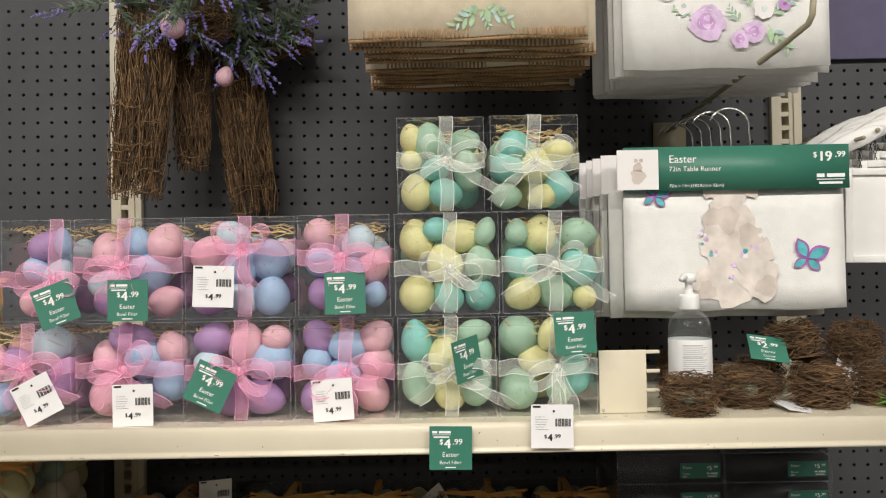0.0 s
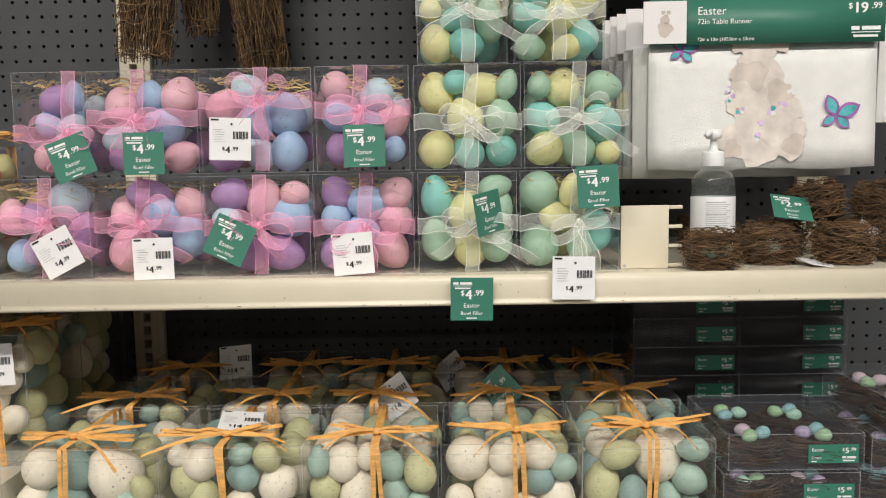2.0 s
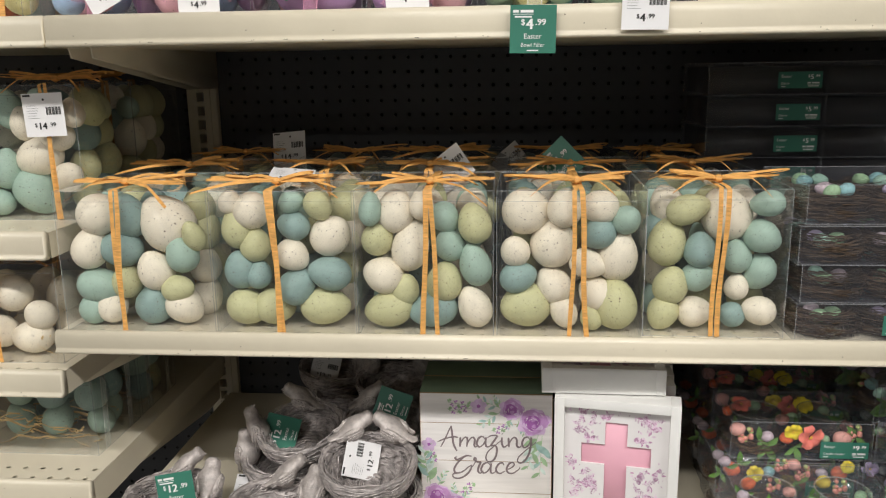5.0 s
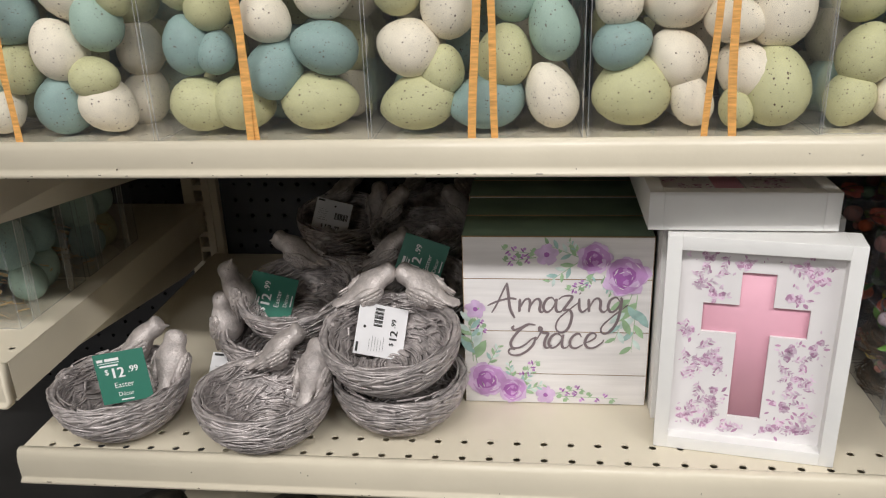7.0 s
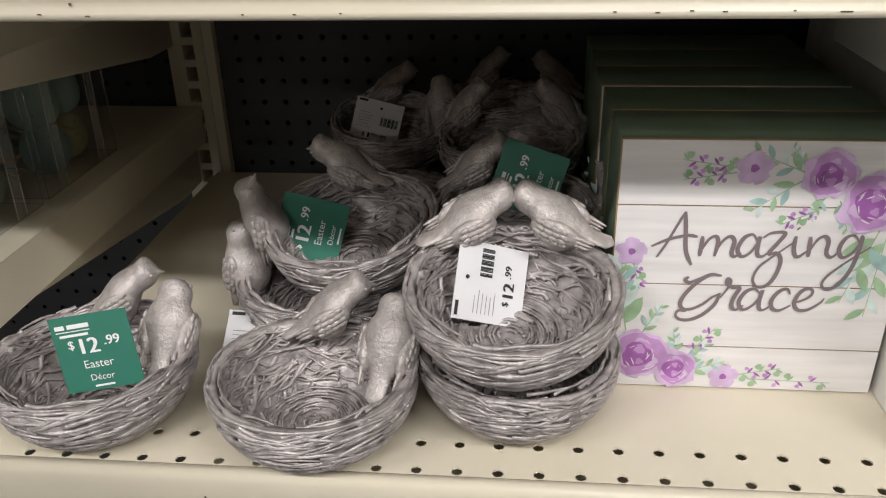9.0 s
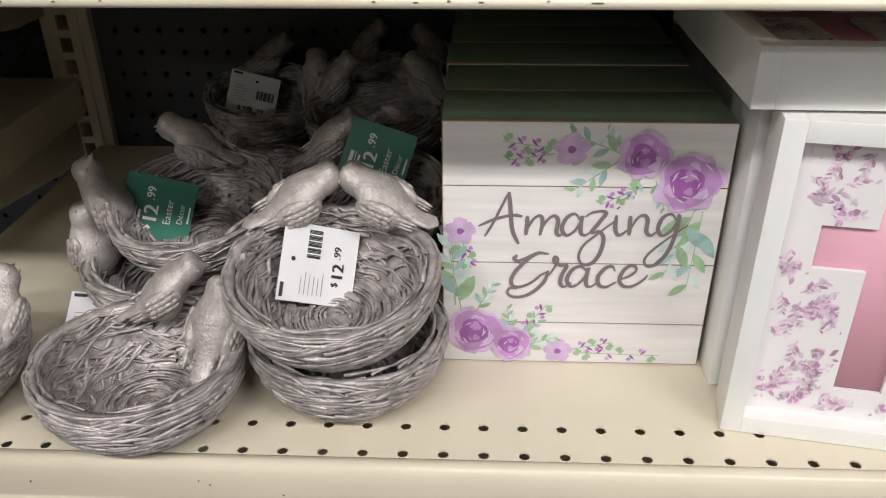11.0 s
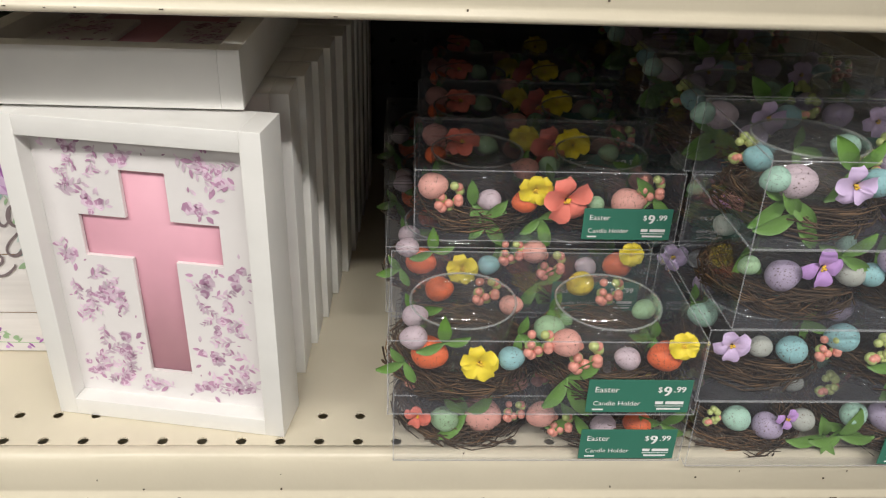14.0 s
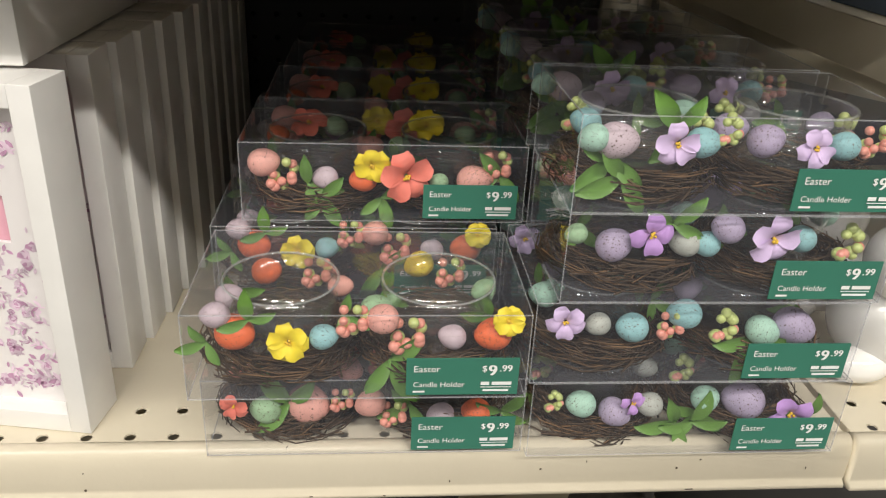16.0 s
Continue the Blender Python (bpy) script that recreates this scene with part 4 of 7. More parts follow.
HOLDER_O2 = [
    ("eo", -0.067, 0.032, 0.0114), ("fy", -0.038, 0.030, 0.0108), ("eq", -0.019, 0.032, 0.0081), ("ea", -0.077, 0.043, 0.0084), ("bp", -0.004, 0.042, 0.0102),
    ("ek", 0.012, 0.042, 0.0096), ("bp", 0.026, 0.030, 0.0120), ("ea", 0.051, 0.029, 0.0081), ("eo", 0.074, 0.030, 0.0108), ("fy", 0.081, 0.043, 0.0084),
    ("lf", -0.082, 0.028, 0.0078), ("lf", -0.059, 0.042, 0.0090), ("lf", 0.017, 0.013, 0.0136),
]
HOLDER_O1 = [
    ("eg", -0.060, 0.021, 0.0096), ("ek", -0.035, 0.020, 0.0136), ("lf", -0.046, 0.025, 0.0136), ("bp", 0.016, 0.017, 0.0096), ("ea", 0.045, 0.014, 0.0088),
    ("eo", 0.066, 0.019, 0.0096), ("bp", -0.015, 0.027, 0.0084), ("ek", 0.002, 0.026, 0.0096), ("fc", -0.077, 0.028, 0.0084), ("lf", 0.081, 0.020, 0.0095),
    ("lf", 0.026, 0.022, 0.0096),
]
HOLDER_R4 = [
    ("em", -0.081, 0.036, 0.0084), ("ea", -0.067, 0.034, 0.0114), ("fl", -0.038, 0.035, 0.0114), ("eq", -0.021, 0.034, 0.0095), ("bg", -0.008, 0.042, 0.0096),
    ("ev", 0.014, 0.035, 0.0102), ("fl", 0.037, 0.034, 0.0102), ("eq", 0.056, 0.033, 0.0090), ("bp", 0.073, 0.036, 0.0096), ("lf", -0.069, 0.023, 0.0120),
    ("lf", -0.062, 0.014, 0.0120), ("lf", -0.035, 0.040, 0.0120),
]
HOLDER_R3 = [
    ("eg", -0.083, 0.034, 0.0066), ("ev", -0.060, 0.027, 0.0108), ("fu", -0.043, 0.037, 0.0120), ("ex", -0.020, 0.028, 0.0090), ("eq", -0.008, 0.028, 0.0084),
    ("ev", 0.001, 0.039, 0.0096), ("fl", 0.026, 0.035, 0.0144), ("eq", 0.048, 0.031, 0.0090), ("bg", 0.075, 0.031, 0.0120), ("lf", -0.029, 0.040, 0.0102),
]
HOLDER_R2 = [
    ("fl", -0.076, 0.035, 0.0108), ("ex", -0.055, 0.029, 0.0078), ("eq", -0.034, 0.026, 0.0102), ("bp", -0.011, 0.028, 0.0096), ("eq", -0.003, 0.034, 0.0104),
    ("bg", 0.021, 0.030, 0.0114), ("em", 0.046, 0.024, 0.0104), ("ev", 0.066, 0.026, 0.0128), ("lf", 0.040, 0.018, 0.0136),
]
HOLDER_R1 = [
    ("bg", -0.079, 0.031, 0.0078), ("em", -0.062, 0.026, 0.0096), ("ev", -0.040, 0.020, 0.0102), ("fu", -0.032, 0.031, 0.0078), ("ex", -0.020, 0.027, 0.0088),
    ("lf", -0.001, 0.013, 0.0120), ("lf", 0.010, 0.012, 0.0120), ("lf", 0.013, 0.017, 0.0108), ("em", 0.018, 0.027, 0.0096), ("ev", 0.044, 0.023, 0.0136),
    ("fu", 0.069, 0.022, 0.0136), ("lf", 0.083, 0.016, 0.0108),
]
HOLDER_BOXES = [
    (HOLDER_O3, 0.4390, 0.182, 1.050, 0.536),
    (HOLDER_O2, 0.4245, 0.183, 0.930, 0.483),
    (HOLDER_O1, 0.4285, 0.185, 0.948, 0.430),
    (HOLDER_R4, 0.6245, 0.183, 0.943, 0.589),
    (HOLDER_R3, 0.6245, 0.183, 0.943, 0.536),
    (HOLDER_R2, 0.6165, 0.191, 0.943, 0.483),
    (HOLDER_R1, 0.6200, 0.192, 0.943, 0.430),
]


plan.append(UPPER)
TAG_YAW = {"green": 0, "white": 0, "turned": 48}
for i, (eggs, cx, w, z, level, bx, bz, colour, tags) in enumerate(SMALL_BOXES):
    rng = random.Random(100 + i)
    words = "clear box of pastel eggs with pink organza bow" if colour == "pink" else "clear box of green eggs with white organza bow"
    words += (", on shelf", ", stacked", ", stack top")[level]
    H, D = (0.137, 0.140, 0.132)[level], 0.14
    t = thing("egg_gift_box", words, "gift box", "small egg boxes", pose(cx, 1.10 + 0.004 * rng.uniform(-1, 1), z + 0.0005, 0, 0, rng.uniform(-1.5, 1.5)))
    clear_box(t, w, D, H)
    for key, ex, ez, ew, eh in eggs:
        s = 1.06
        ew, eh = min(ew * s, 0.066), min(eh * s, 0.066)
        ex = max(-w / 2 + ew / 2 + 0.002, min(w / 2 - ew / 2 - 0.002, ex))
        ez = max(eh / 2 + 0.002, min(H - eh / 2 - 0.003, ez))
        put_egg(t, EGG_SHAPE, key, ex, 0.004 + min(ew, eh) / 2 + rng.uniform(0, 0.012), ez, ew, eh, rng)
    keys = "kcvkcp" if colour == "pink" else "gyqgqy"
    for k in range(6):
        ew = rng.uniform(0.042, 0.05)
        put_egg(t, EGG_SHAPE, keys[k], (-1, 0, 1)[k % 3] * w * 0.3, D * 0.7 + rng.uniform(-0.01, 0.01), 0.03 + 0.055 * (k // 3) + rng.uniform(0, 0.01), ew, ew * 1.2, rng)
    part("straw", STRAW_TUFT, None, t, "pale shredded straw", Matrix.Translation((0, 0.005, H - 0.036)) @ Matrix.Diagonal((w / 0.15, 1, 1, 1)))
    organza(t, w, D, H, bx, bz, colour, 40 + i)
    for kind, tx, tz, turn in tags:
        price_card(t, "white" if kind == "white" else "green", "4.99", pose(tx, -0.026 if kind != "turned" else -0.03, tz, rng.uniform(-6, 0), -turn, TAG_YAW[kind]))
price_card(None, "green", "4.99", pose(0.079, 1.030, 1.097, 0, 1, 0))
price_card(None, "white", "4.99", pose(0.211, 1.033, 1.122, -2, 1, 0))
plan.pop()

# ---- tall egg boxes with raffia ----
TALL_H, TALL_D = 0.178, 0.165


def tall_box(eggs, cx, w, yf, z, bx, seed, words, h=TALL_H, keys="wtlbwl", fill="none", d=TALL_D, tie="raffia"):
    rng = random.Random(seed)
    t = thing("egg_gift_box", words, "gift box", "tall egg boxes", pose(cx, yf, z + 0.0005, 0, 0, rng.uniform(-1, 1)))
    clear_box(t, w, d, h)
    for key, ex, ez, ew, eh in eggs:
        ew, eh = min(ew * 1.02, 0.080), min(eh * 1.02, 0.080)
        ex = max(-w / 2 + ew / 2 + 0.002, min(w / 2 - ew / 2 - 0.002, ex))
        ez = max(eh / 2 + 0.002, min(h - eh / 2 - 0.003, ez))
        put_egg(t, EGG_SHAPE, key, ex, 0.004 + min(ew, eh) / 2 + rng.uniform(0, 0.010), ez, ew, eh, rng)
    for layer in range(2):
        for k in range(12 if h > 0.16 else 6):
            ew = rng.uniform(0.040, 0.05)
            put_egg(t, EGG_SHAPE, keys[rng.randrange(len(keys))], (k % 3 - 1) * w * 0.31 + rng.uniform(-0.008, 0.008), d * (0.52 + 0.3 * layer), min(0.026 + 0.042 * (k // 3) + rng.uniform(-0.004, 0.004), h - 0.033), ew, ew * 1.2, rng)
    if fill == "straw":
        part("straw", STRAW_TUFT, None, t, "shredded straw", Matrix.Translation((0, 0.004, 0.002)) @ Matrix.Diagonal((w / 0.15, d / 0.13, 1.4, 1)))
    if tie == "raffia":
        raffia_bow(t, w, d, h, bx, seed + 7)
    else:
        for y in (d * 0.2, d * 0.75):
            bm = bmesh.new()
            sheer(bm, [(w / 2 + 0.0015, y + 0.004 * i / 5, 0.001 + h * i / 5) for i in range(6)] + [(w / 2 - w * i / 3, y, h + 0.0015) for i in range(4)], (0, 1, 0), 0.012)
            part("ribbon", bm, [WHITE_SHEER, WHITE_EDGE], t, "sheer white band")
    return t


TALL_WORDS = "tall clear box of speckled eggs tied with raffia"
front_row = []
for i, (eggs, x0, x1, bx) in enumerate(((LARGE_1, -0.506, -0.313, -0.018), (LARGE_2, -0.310, -0.135, -0.012), (LARGE_3, -0.132, 0.033, 0.006), (LARGE_4, 0.037, 0.2095, 0.008), (LARGE_5, 0.212, 0.375, 0.004))):
    front_row.append(tall_box(eggs, (x0 + x1) / 2, x1 - x0, 0.957 + (0.010 if i > 3 else 0), B_TOP, bx, 300 + i, TALL_WORDS + ", front row"))
for row, (yy, shift) in enumerate(((1.135, 0.006), (1.314, 0.012))):
    for i in range(5):
        src = front_row[(i * 2 + 1 + row) % 5]
        c = copy_thing(src, pose(front_row[i].location.x + shift, yy, B_TOP + 0.0005, 0, 0, (-1) ** i * 1.2))
        tagged(c, TALL_WORDS + ", back row")
price_card(front_row[1], "white", "14.99", pose(-0.004, 0.075, TALL_H + 0.010, -80, 6, 8))
for k, kind, x, y, z, rx, ry in ((1, "white", -0.033, 1.165, 0.914, -34, -38), (2, "green", 0.122, 1.17, 0.920, -24, -45), (3, "white", -0.318, 1.350, 0.926, -20, -5), (4, "white", 0.050, 1.37, 0.900, -45, -40)):
    tg = price_card(None, kind, "14.99", pose(x, y, z, rx, ry, 0))
    tagged(tg, ("white price tag" if kind == "white" else "green price card") + " tied to the raffia of a tall egg box")
left_box = tall_box(LARGE_L, -0.610, 0.19, 1.045, 0.861, 0.055, 330, "tall clear box of ivory and teal eggs with raffia bow")
price_card(left_box, "white", "14.99", pose(0.056, -0.006, 0.140, 0, -2, 0))
for k in range(2):
    copy_thing(front_row[3], pose(-0.610, 1.225, 0.8615, 0, 0, 0)) if k == 0 else copy_thing(front_row[1], pose(-0.808, 1.045, 0.8615))
tall_box(LARGE_M, -0.630, 0.19, 0.985, 0.679, 0.0, 331, "clear box of white eggs bedded in pale straw", h=0.135, keys="wwww", fill="straw")
tall_box([], -0.640, 0.20, 1.05, 0.513, 0.07, 332, "low clear box of teal eggs bedded in straw", h=0.12, keys="ttbt", fill="straw", d=0.13, tie="white")
tall_box([], -0.640, 0.20, 1.19, 0.513, 0.07, 333, "low clear box of teal eggs bedded in straw", h=0.12, keys="ttbl", fill="straw", d=0.13, tie="white")
plan.append(UPPER)
tall_box(LARGE_Y, -0.680, 0.16, 1.095, A_PLAN, 0.05, 334, "clear box of bright orange, yellow and teal eggs", h=0.185, keys="oyot")
plan.pop()

# ---- lower shelf: plaque blocks with print ----
def petal_disc(bm, cx, cz, r, y, mi, rng, n=14, wob=0.12):
    vs = []
    ph = rng.uniform(0, 6)
    for k in range(n):
        a = 2 * math.pi * k / n
        rr = r * (1 + wob * math.sin(3 * a + ph) + wob * 0.5 * math.sin(7 * a + ph * 2))
        vs.append(bm.verts.new((cx + rr * math.cos(a), y, cz + rr * math.sin(a))))
    bm.faces.new(vs[::-1]).material_index = mi


def print_leaf(bm, x, z, length, ang, y, mi, fat=0.3):
    left, right = [], []
    d, n = Vector((math.cos(ang), 0, math.sin(ang))), Vector((-math.sin(ang), 0, math.cos(ang)))
    for i in range(7):
        t = i / 6
        w = length * fat * math.sin(math.pi * min(1, t * 1.02)) ** 0.8 * 0.5 if 0 < i < 6 else 0
        c = Vector((x, y, z)) + d * length * t
        left.append(c + n * w)
        right.append(c - n * w)
    vs = [bm.verts.new(p) for p in left] + [bm.verts.new(p) for p in right[-2:0:-1]]
    bm.faces.new(vs).material_index = mi


def print_rose(bm, x, z, r, rng, y=-0.0006, mats=(0, 1, 2)):
    """A painted rose: washes of petals from a pale rim to a deep heart, with white strokes."""
    layer = [0]

    def wash(q, a, size, mi, wob=0.10):
        layer[0] += 1
        petal_disc(bm, x + r * q * math.cos(a), z + r * q * math.sin(a), r * size, y - 0.00004 * layer[0], mi, rng, 16, wob)

    for k in range(7):
        wash(0.52, 0.9 * k + rng.uniform(-0.2, 0.2), rng.uniform(0.42, 0.56), mats[0], 0.14)
    wash(0.05, 1.0, 0.84, mats[1])
    for k in range(6):
        wash(0.46, 1.05 * k + 0.4, rng.uniform(0.22, 0.30), mats[0 if k % 2 else 1], 0.16)
    wash(0.06, 2.0, 0.50, mats[1])
    wash(0.08, 3.0, 0.50, mats[2])
    for k in range(4):
        wash(0.24, 1.6 * k, rng.uniform(0.12, 0.19), mats[1 if k % 2 else 2], 0.2)
    for k in range(11):
        a = rng.uniform(0, 6.28)
        q = r * (0.28 if k < 4 else rng.uniform(0.42, 0.82))
        print_leaf(bm, x + q * math.cos(a), z + q * math.sin(a), r * rng.uniform(0.20, 0.36), a + 1.75, y - 0.0011, 3, 0.13)


def print_spray(bm, x, z, ang, length, rng, leaf=(4, 5, 6), buds=False, y=-0.0006):
    d = Vector((math.cos(ang), 0, math.sin(ang)))
    n = Vector((-math.sin(ang), 0, math.cos(ang)))
    a, b = Vector((x, y - 0.0001, z)), Vector((x, y - 0.0001, z)) + d * length
    vs = [bm.verts.new(p) for p in (a - n * 0.0004, b - n * 0.0002, b + n * 0.0002, a + n * 0.0004)]
    bm.faces.new(vs).material_index = leaf[0]
    for k in range(7):
        t = 0.12 + 0.13 * k
        c = a + d * length * t
        s = 1 if k % 2 else -1
        if buds:
            petal_disc(bm, c.x + n.x * s * 0.004, c.z + n.z * s * 0.004, 0.0016 if k % 3 else 0.0024, y - 0.0003, 1 if k % 3 else leaf[0], rng, 8)
            print_leaf(bm, c.x, c.z, 0.006, ang + s * 0.8, y - 0.0002, 2 if k % 3 else leaf[0], 0.3)
        else:
            print_leaf(bm, c.x, c.z, length * rng.uniform(0.32, 0.44) * (1.1 - 0.5 * t), ang + s * rng.uniform(0.6, 0.9), y - 0.0002 - 0.00004 * k, leaf[k % len(leaf)], 0.36)


PRINT_MATS = PURPLE + [PAPER] + PRINT_GREEN
# brush strokes of the two words, in millimetres on the sign's face
AMAZING = [
    [(-62.0, 97.1), (-57.1, 106.3), (-51.5, 119.2), (-47.1, 129.2)],
    [(-47.1, 129.2), (-45.8, 117.2), (-44.1, 102.2), (-39.7, 91.9)],
    [(-66.0, 104.8), (-56.2, 109.7), (-44.7, 112.9), (-37.9, 112.2)],
    [(-34.8, 112.6), (-34.9, 105.3), (-35.3, 98.5)],
    [(-34.9, 101.9), (-31.0, 110.1), (-26.8, 112.8), (-24.9, 108.5), (-26.1, 98.6)],
    [(-25.7, 102.0), (-21.9, 109.8), (-17.7, 112.9), (-15.0, 109.5), (-15.7, 101.4), (-13.7, 98.8), (-10.3, 101.5)],
    [(-0.4, 109.3), (-4.3, 114.4), (-9.6, 111.7), (-12.3, 104.0), (-9.1, 98.9), (-4.2, 102.0), (-0.4, 109.3), (0.2, 113.2), (-0.4, 105.9), (0.5, 100.3), (4.0, 99.6), (8.5, 104.3)],
    [(2.2, 112.4), (7.0, 115.9), (15.0, 116.0), (11.4, 108.7), (7.0, 101.3), (12.4, 101.8), (15.2, 95.9), (13.2, 84.8), (8.7, 78.3), (2.9, 77.7), (0.0, 83.2), (2.6, 91.8), (9.7, 99.2), (20.6, 109.2)],
    [(21.9, 113.9), (21.9, 104.6), (24.8, 99.5), (30.4, 103.8)],
    [(22.1, 119.5), (22.9, 118.7)],
    [(30.7, 113.7), (31.3, 99.6)],
    [(31.2, 103.0), (35.0, 111.6), (39.1, 114.2), (41.9, 110.8), (41.9, 102.8), (45.2, 99.8), (49.2, 103.3)],
    [(60.6, 110.3), (56.5, 115.3), (51.3, 112.7), (49.1, 105.0), (52.1, 99.9), (57.3, 103.0), (61.0, 110.7), (61.5, 114.6), (60.8, 102.6), (58.1, 89.8), (52.5, 79.9), (46.4, 76.8), (43.1, 80.2), (45.5, 86.6), (54.6, 96.1), (67.7, 107.9)],
]
GRACE = [
    [(-40.2, 83.8), (-42.1, 81.2), (-39.0, 79.5), (-32.7, 82.6), (-26.5, 85.7), (-20.3, 85.0)],
    [(-19.5, 85.0), (-26.5, 85.3), (-33.9, 80.0), (-40.7, 71.7), (-43.6, 64.4), (-41.7, 59.7), (-35.7, 59.8), (-28.9, 63.8), (-24.2, 68.6), (-19.4, 71.7)],
    [(-19.1, 72.2), (-21.4, 64.0), (-27.8, 56.1), (-35.4, 51.7), (-42.2, 51.5), (-45.7, 54.4), (-44.1, 58.3), (-39.3, 58.0)],
    [(-18.6, 68.7), (-15.1, 75.2), (-13.2, 80.8), (-15.2, 82.9), (-15.6, 79.5), (-11.6, 76.6), (-7.3, 76.2), (-10.0, 69.3), (-10.7, 62.9), (-7.9, 60.0), (-3.2, 63.5)],
    [(6.5, 72.2), (2.1, 76.0), (-3.3, 73.3), (-6.4, 66.0), (-3.9, 60.5), (1.2, 62.3), (5.8, 68.8), (7.2, 75.2), (6.3, 66.7), (7.2, 61.1), (10.4, 60.8), (14.6, 64.7)],
    [(25.0, 72.6), (22.5, 76.4), (17.9, 74.6), (14.1, 68.1), (15.1, 62.1), (19.9, 60.5), (26.5, 64.5)],
    [(27.2, 66.2), (33.5, 68.5), (38.4, 72.8), (37.8, 76.7), (33.9, 77.0), (30.1, 72.7), (28.4, 65.8), (31.8, 61.2), (38.1, 61.8), (44.6, 67.0), (46.4, 70.4)],
]


def brush(bm, stroke, y, pen=0.0027):
    """A soft brush line through a few guide points: full width going down, thinner going up."""
    pts = [Vector((x / 975, 0, z / 975 + 0.0035)) for x, z in stroke]
    ends = [pts[0] * 2 - pts[1]] + pts + [pts[-1] * 2 - pts[-2]]
    line = []
    for p0, p1, p2, p3 in zip(ends, ends[1:], ends[2:], ends[3:]):
        for i in range(6):
            t = i / 6
            line.append(0.5 * (2 * p1 + (p2 - p0) * t + (2 * p0 - 5 * p1 + 4 * p2 - p3) * t * t + (3 * p1 - p0 - 3 * p2 + p3) * t ** 3))
    line.append(pts[-1])
    last = None
    n = len(line) - 1
    for i, p in enumerate(line):
        d = (line[min(i + 1, n)] - line[max(i - 1, 0)]).normalized()
        w = pen / 2 * (0.86 - 0.20 * d.z) * (0.62 + 0.38 * min(1.0, 6 * i / n, 6 * (n - i) / n))
        side = Vector((-d.z, 0, d.x)) * w
        pair = [bm.verts.new((q.x, y - 0.000002 * i, q.z)) for q in (p - side, p + side)]
        if last:
            bm.faces.new((last[0], pair[0], pair[1], last[1]))
        last = pair



def plaque_block(m, words):
    """A square wooden block sign: sage sides, raw board edge, whitewashed face of planks, flowers and script."""
    S, D = 0.1840, 0.062
    t = thing("block_sign", words, "sign", "block signs", m)
    bm = bmesh.new()
    box(bm, -S / 2, S / 2, 0.003, D, 0, S, 0, 0.0005)
    part("body", bm, SAGE, t, "sage green painted sides")
    part("face_edge", boxed(-S / 2, S / 2, 0.0006, 0.0028, 0.0003, S - 0.0001), MDF, t, "raw board edge")
    for k in range(4):
        z0, z1 = S * (0, 0.187, 0.450, 0.760)[k] + 0.0007, S * (0.187, 0.450, 0.760, 1.0)[k] - 0.0005
        part("plank", boxed(-S / 2 + 0.0008, S / 2 - 0.0008, -0.0004, 0.0005, z0, z1), PLANK, t, smooth=False)
    rng = random.Random(9)
    bm = bmesh.new()
    w = S / 2
    for n, (x, z, a, q) in enumerate(((0.022, 0.163, 2.75, 0.036), (0.020, 0.168, 2.2, 0.016), (0.020, 0.158, -2.5, 0.036), (0.078, 0.124, -1.62, 0.062), (-0.083, 0.048, 1.62, 0.058), (0.036, 0.148, -2.0, 0.018), (0.073, 0.126, -1.85, 0.056), (0.045, 0.145, -1.2, 0.022), (-0.079, 0.046, 1.75, 0.048), (-0.068, 0.044, 1.1, 0.026), (-0.036, 0.020, 0.9, 0.022), (-0.034, 0.014, 0.35, 0.026), (-0.044, 0.028, 1.7, 0.020))):
        print_spray(bm, x, z, a, q, rng, y=-0.0005 - 0.000017 * n)
    for x, z, r in ((0.036, 0.162, 0.0165), (0.066, 0.1435, 0.0218), (-0.0685, 0.0265, 0.0205), (-0.043, 0.0160, 0.0150)):
        print_rose(bm, x, z, r, rng, -0.0013 - 0.3 * abs(x) * 0.00005)
    for x, z, r in ((-0.010, 0.166, 0.0105), (-0.080, 0.107, 0.0095), (-0.009, 0.0105, 0.0095)):
        for k in range(5):
            a = k * 1.257 + 0.3
            petal_disc(bm, x + r * 0.6 * math.cos(a), z + r * 0.6 * math.sin(a), r * 0.52, -0.0009 - 0.00005 * k, 0, rng, 10)
        petal_disc(bm, x, z, r * 0.26, -0.0013, 2, rng, 8)
    for x, z, a, q in ((-0.018, 0.166, 3.0, 0.036), (-0.020, 0.163, 3.3, 0.032), (0.036, 0.140, 3.6, 0.028), (-0.036, 0.026, 0.95, 0.030), (0.000, 0.012, 0.22, 0.030), (0.004, 0.009, -0.02, 0.060), (-0.078, 0.098, -1.3, 0.020)):
        print_spray(bm, x, z, a, q, rng, buds=True)
    tagged(part("flower_print", bm, PRINT_MATS, t, "purple roses and green leaves printed on the planks", smooth=False), kind="stuff")
    bm = bmesh.new()
    for n, stroke in enumerate(AMAZING + GRACE):
        brush(bm, stroke, -0.0008 - 0.00003 * n)
    part("lettering", bm, SCRIPT, t, "taupe brush script lettering", smooth=False)
    return t


first_sign = plaque_block(pose(0.0195, 1.064, C_TOP + 0.0005, 0, 0, 0), "square wooden block sign with purple roses and script")
for k, dx in ((1, 0.0), (2, -0.0015), (3, 0.0), (4, 0.001)):
    c = copy_thing(first_sign, pose(0.0195 + dx, 1.064 + 0.0624 * k + (0.003 if k > 1 else 0), C_TOP + 0.0005))
    tagged(c, "square wooden block sign with sage sides, behind another")


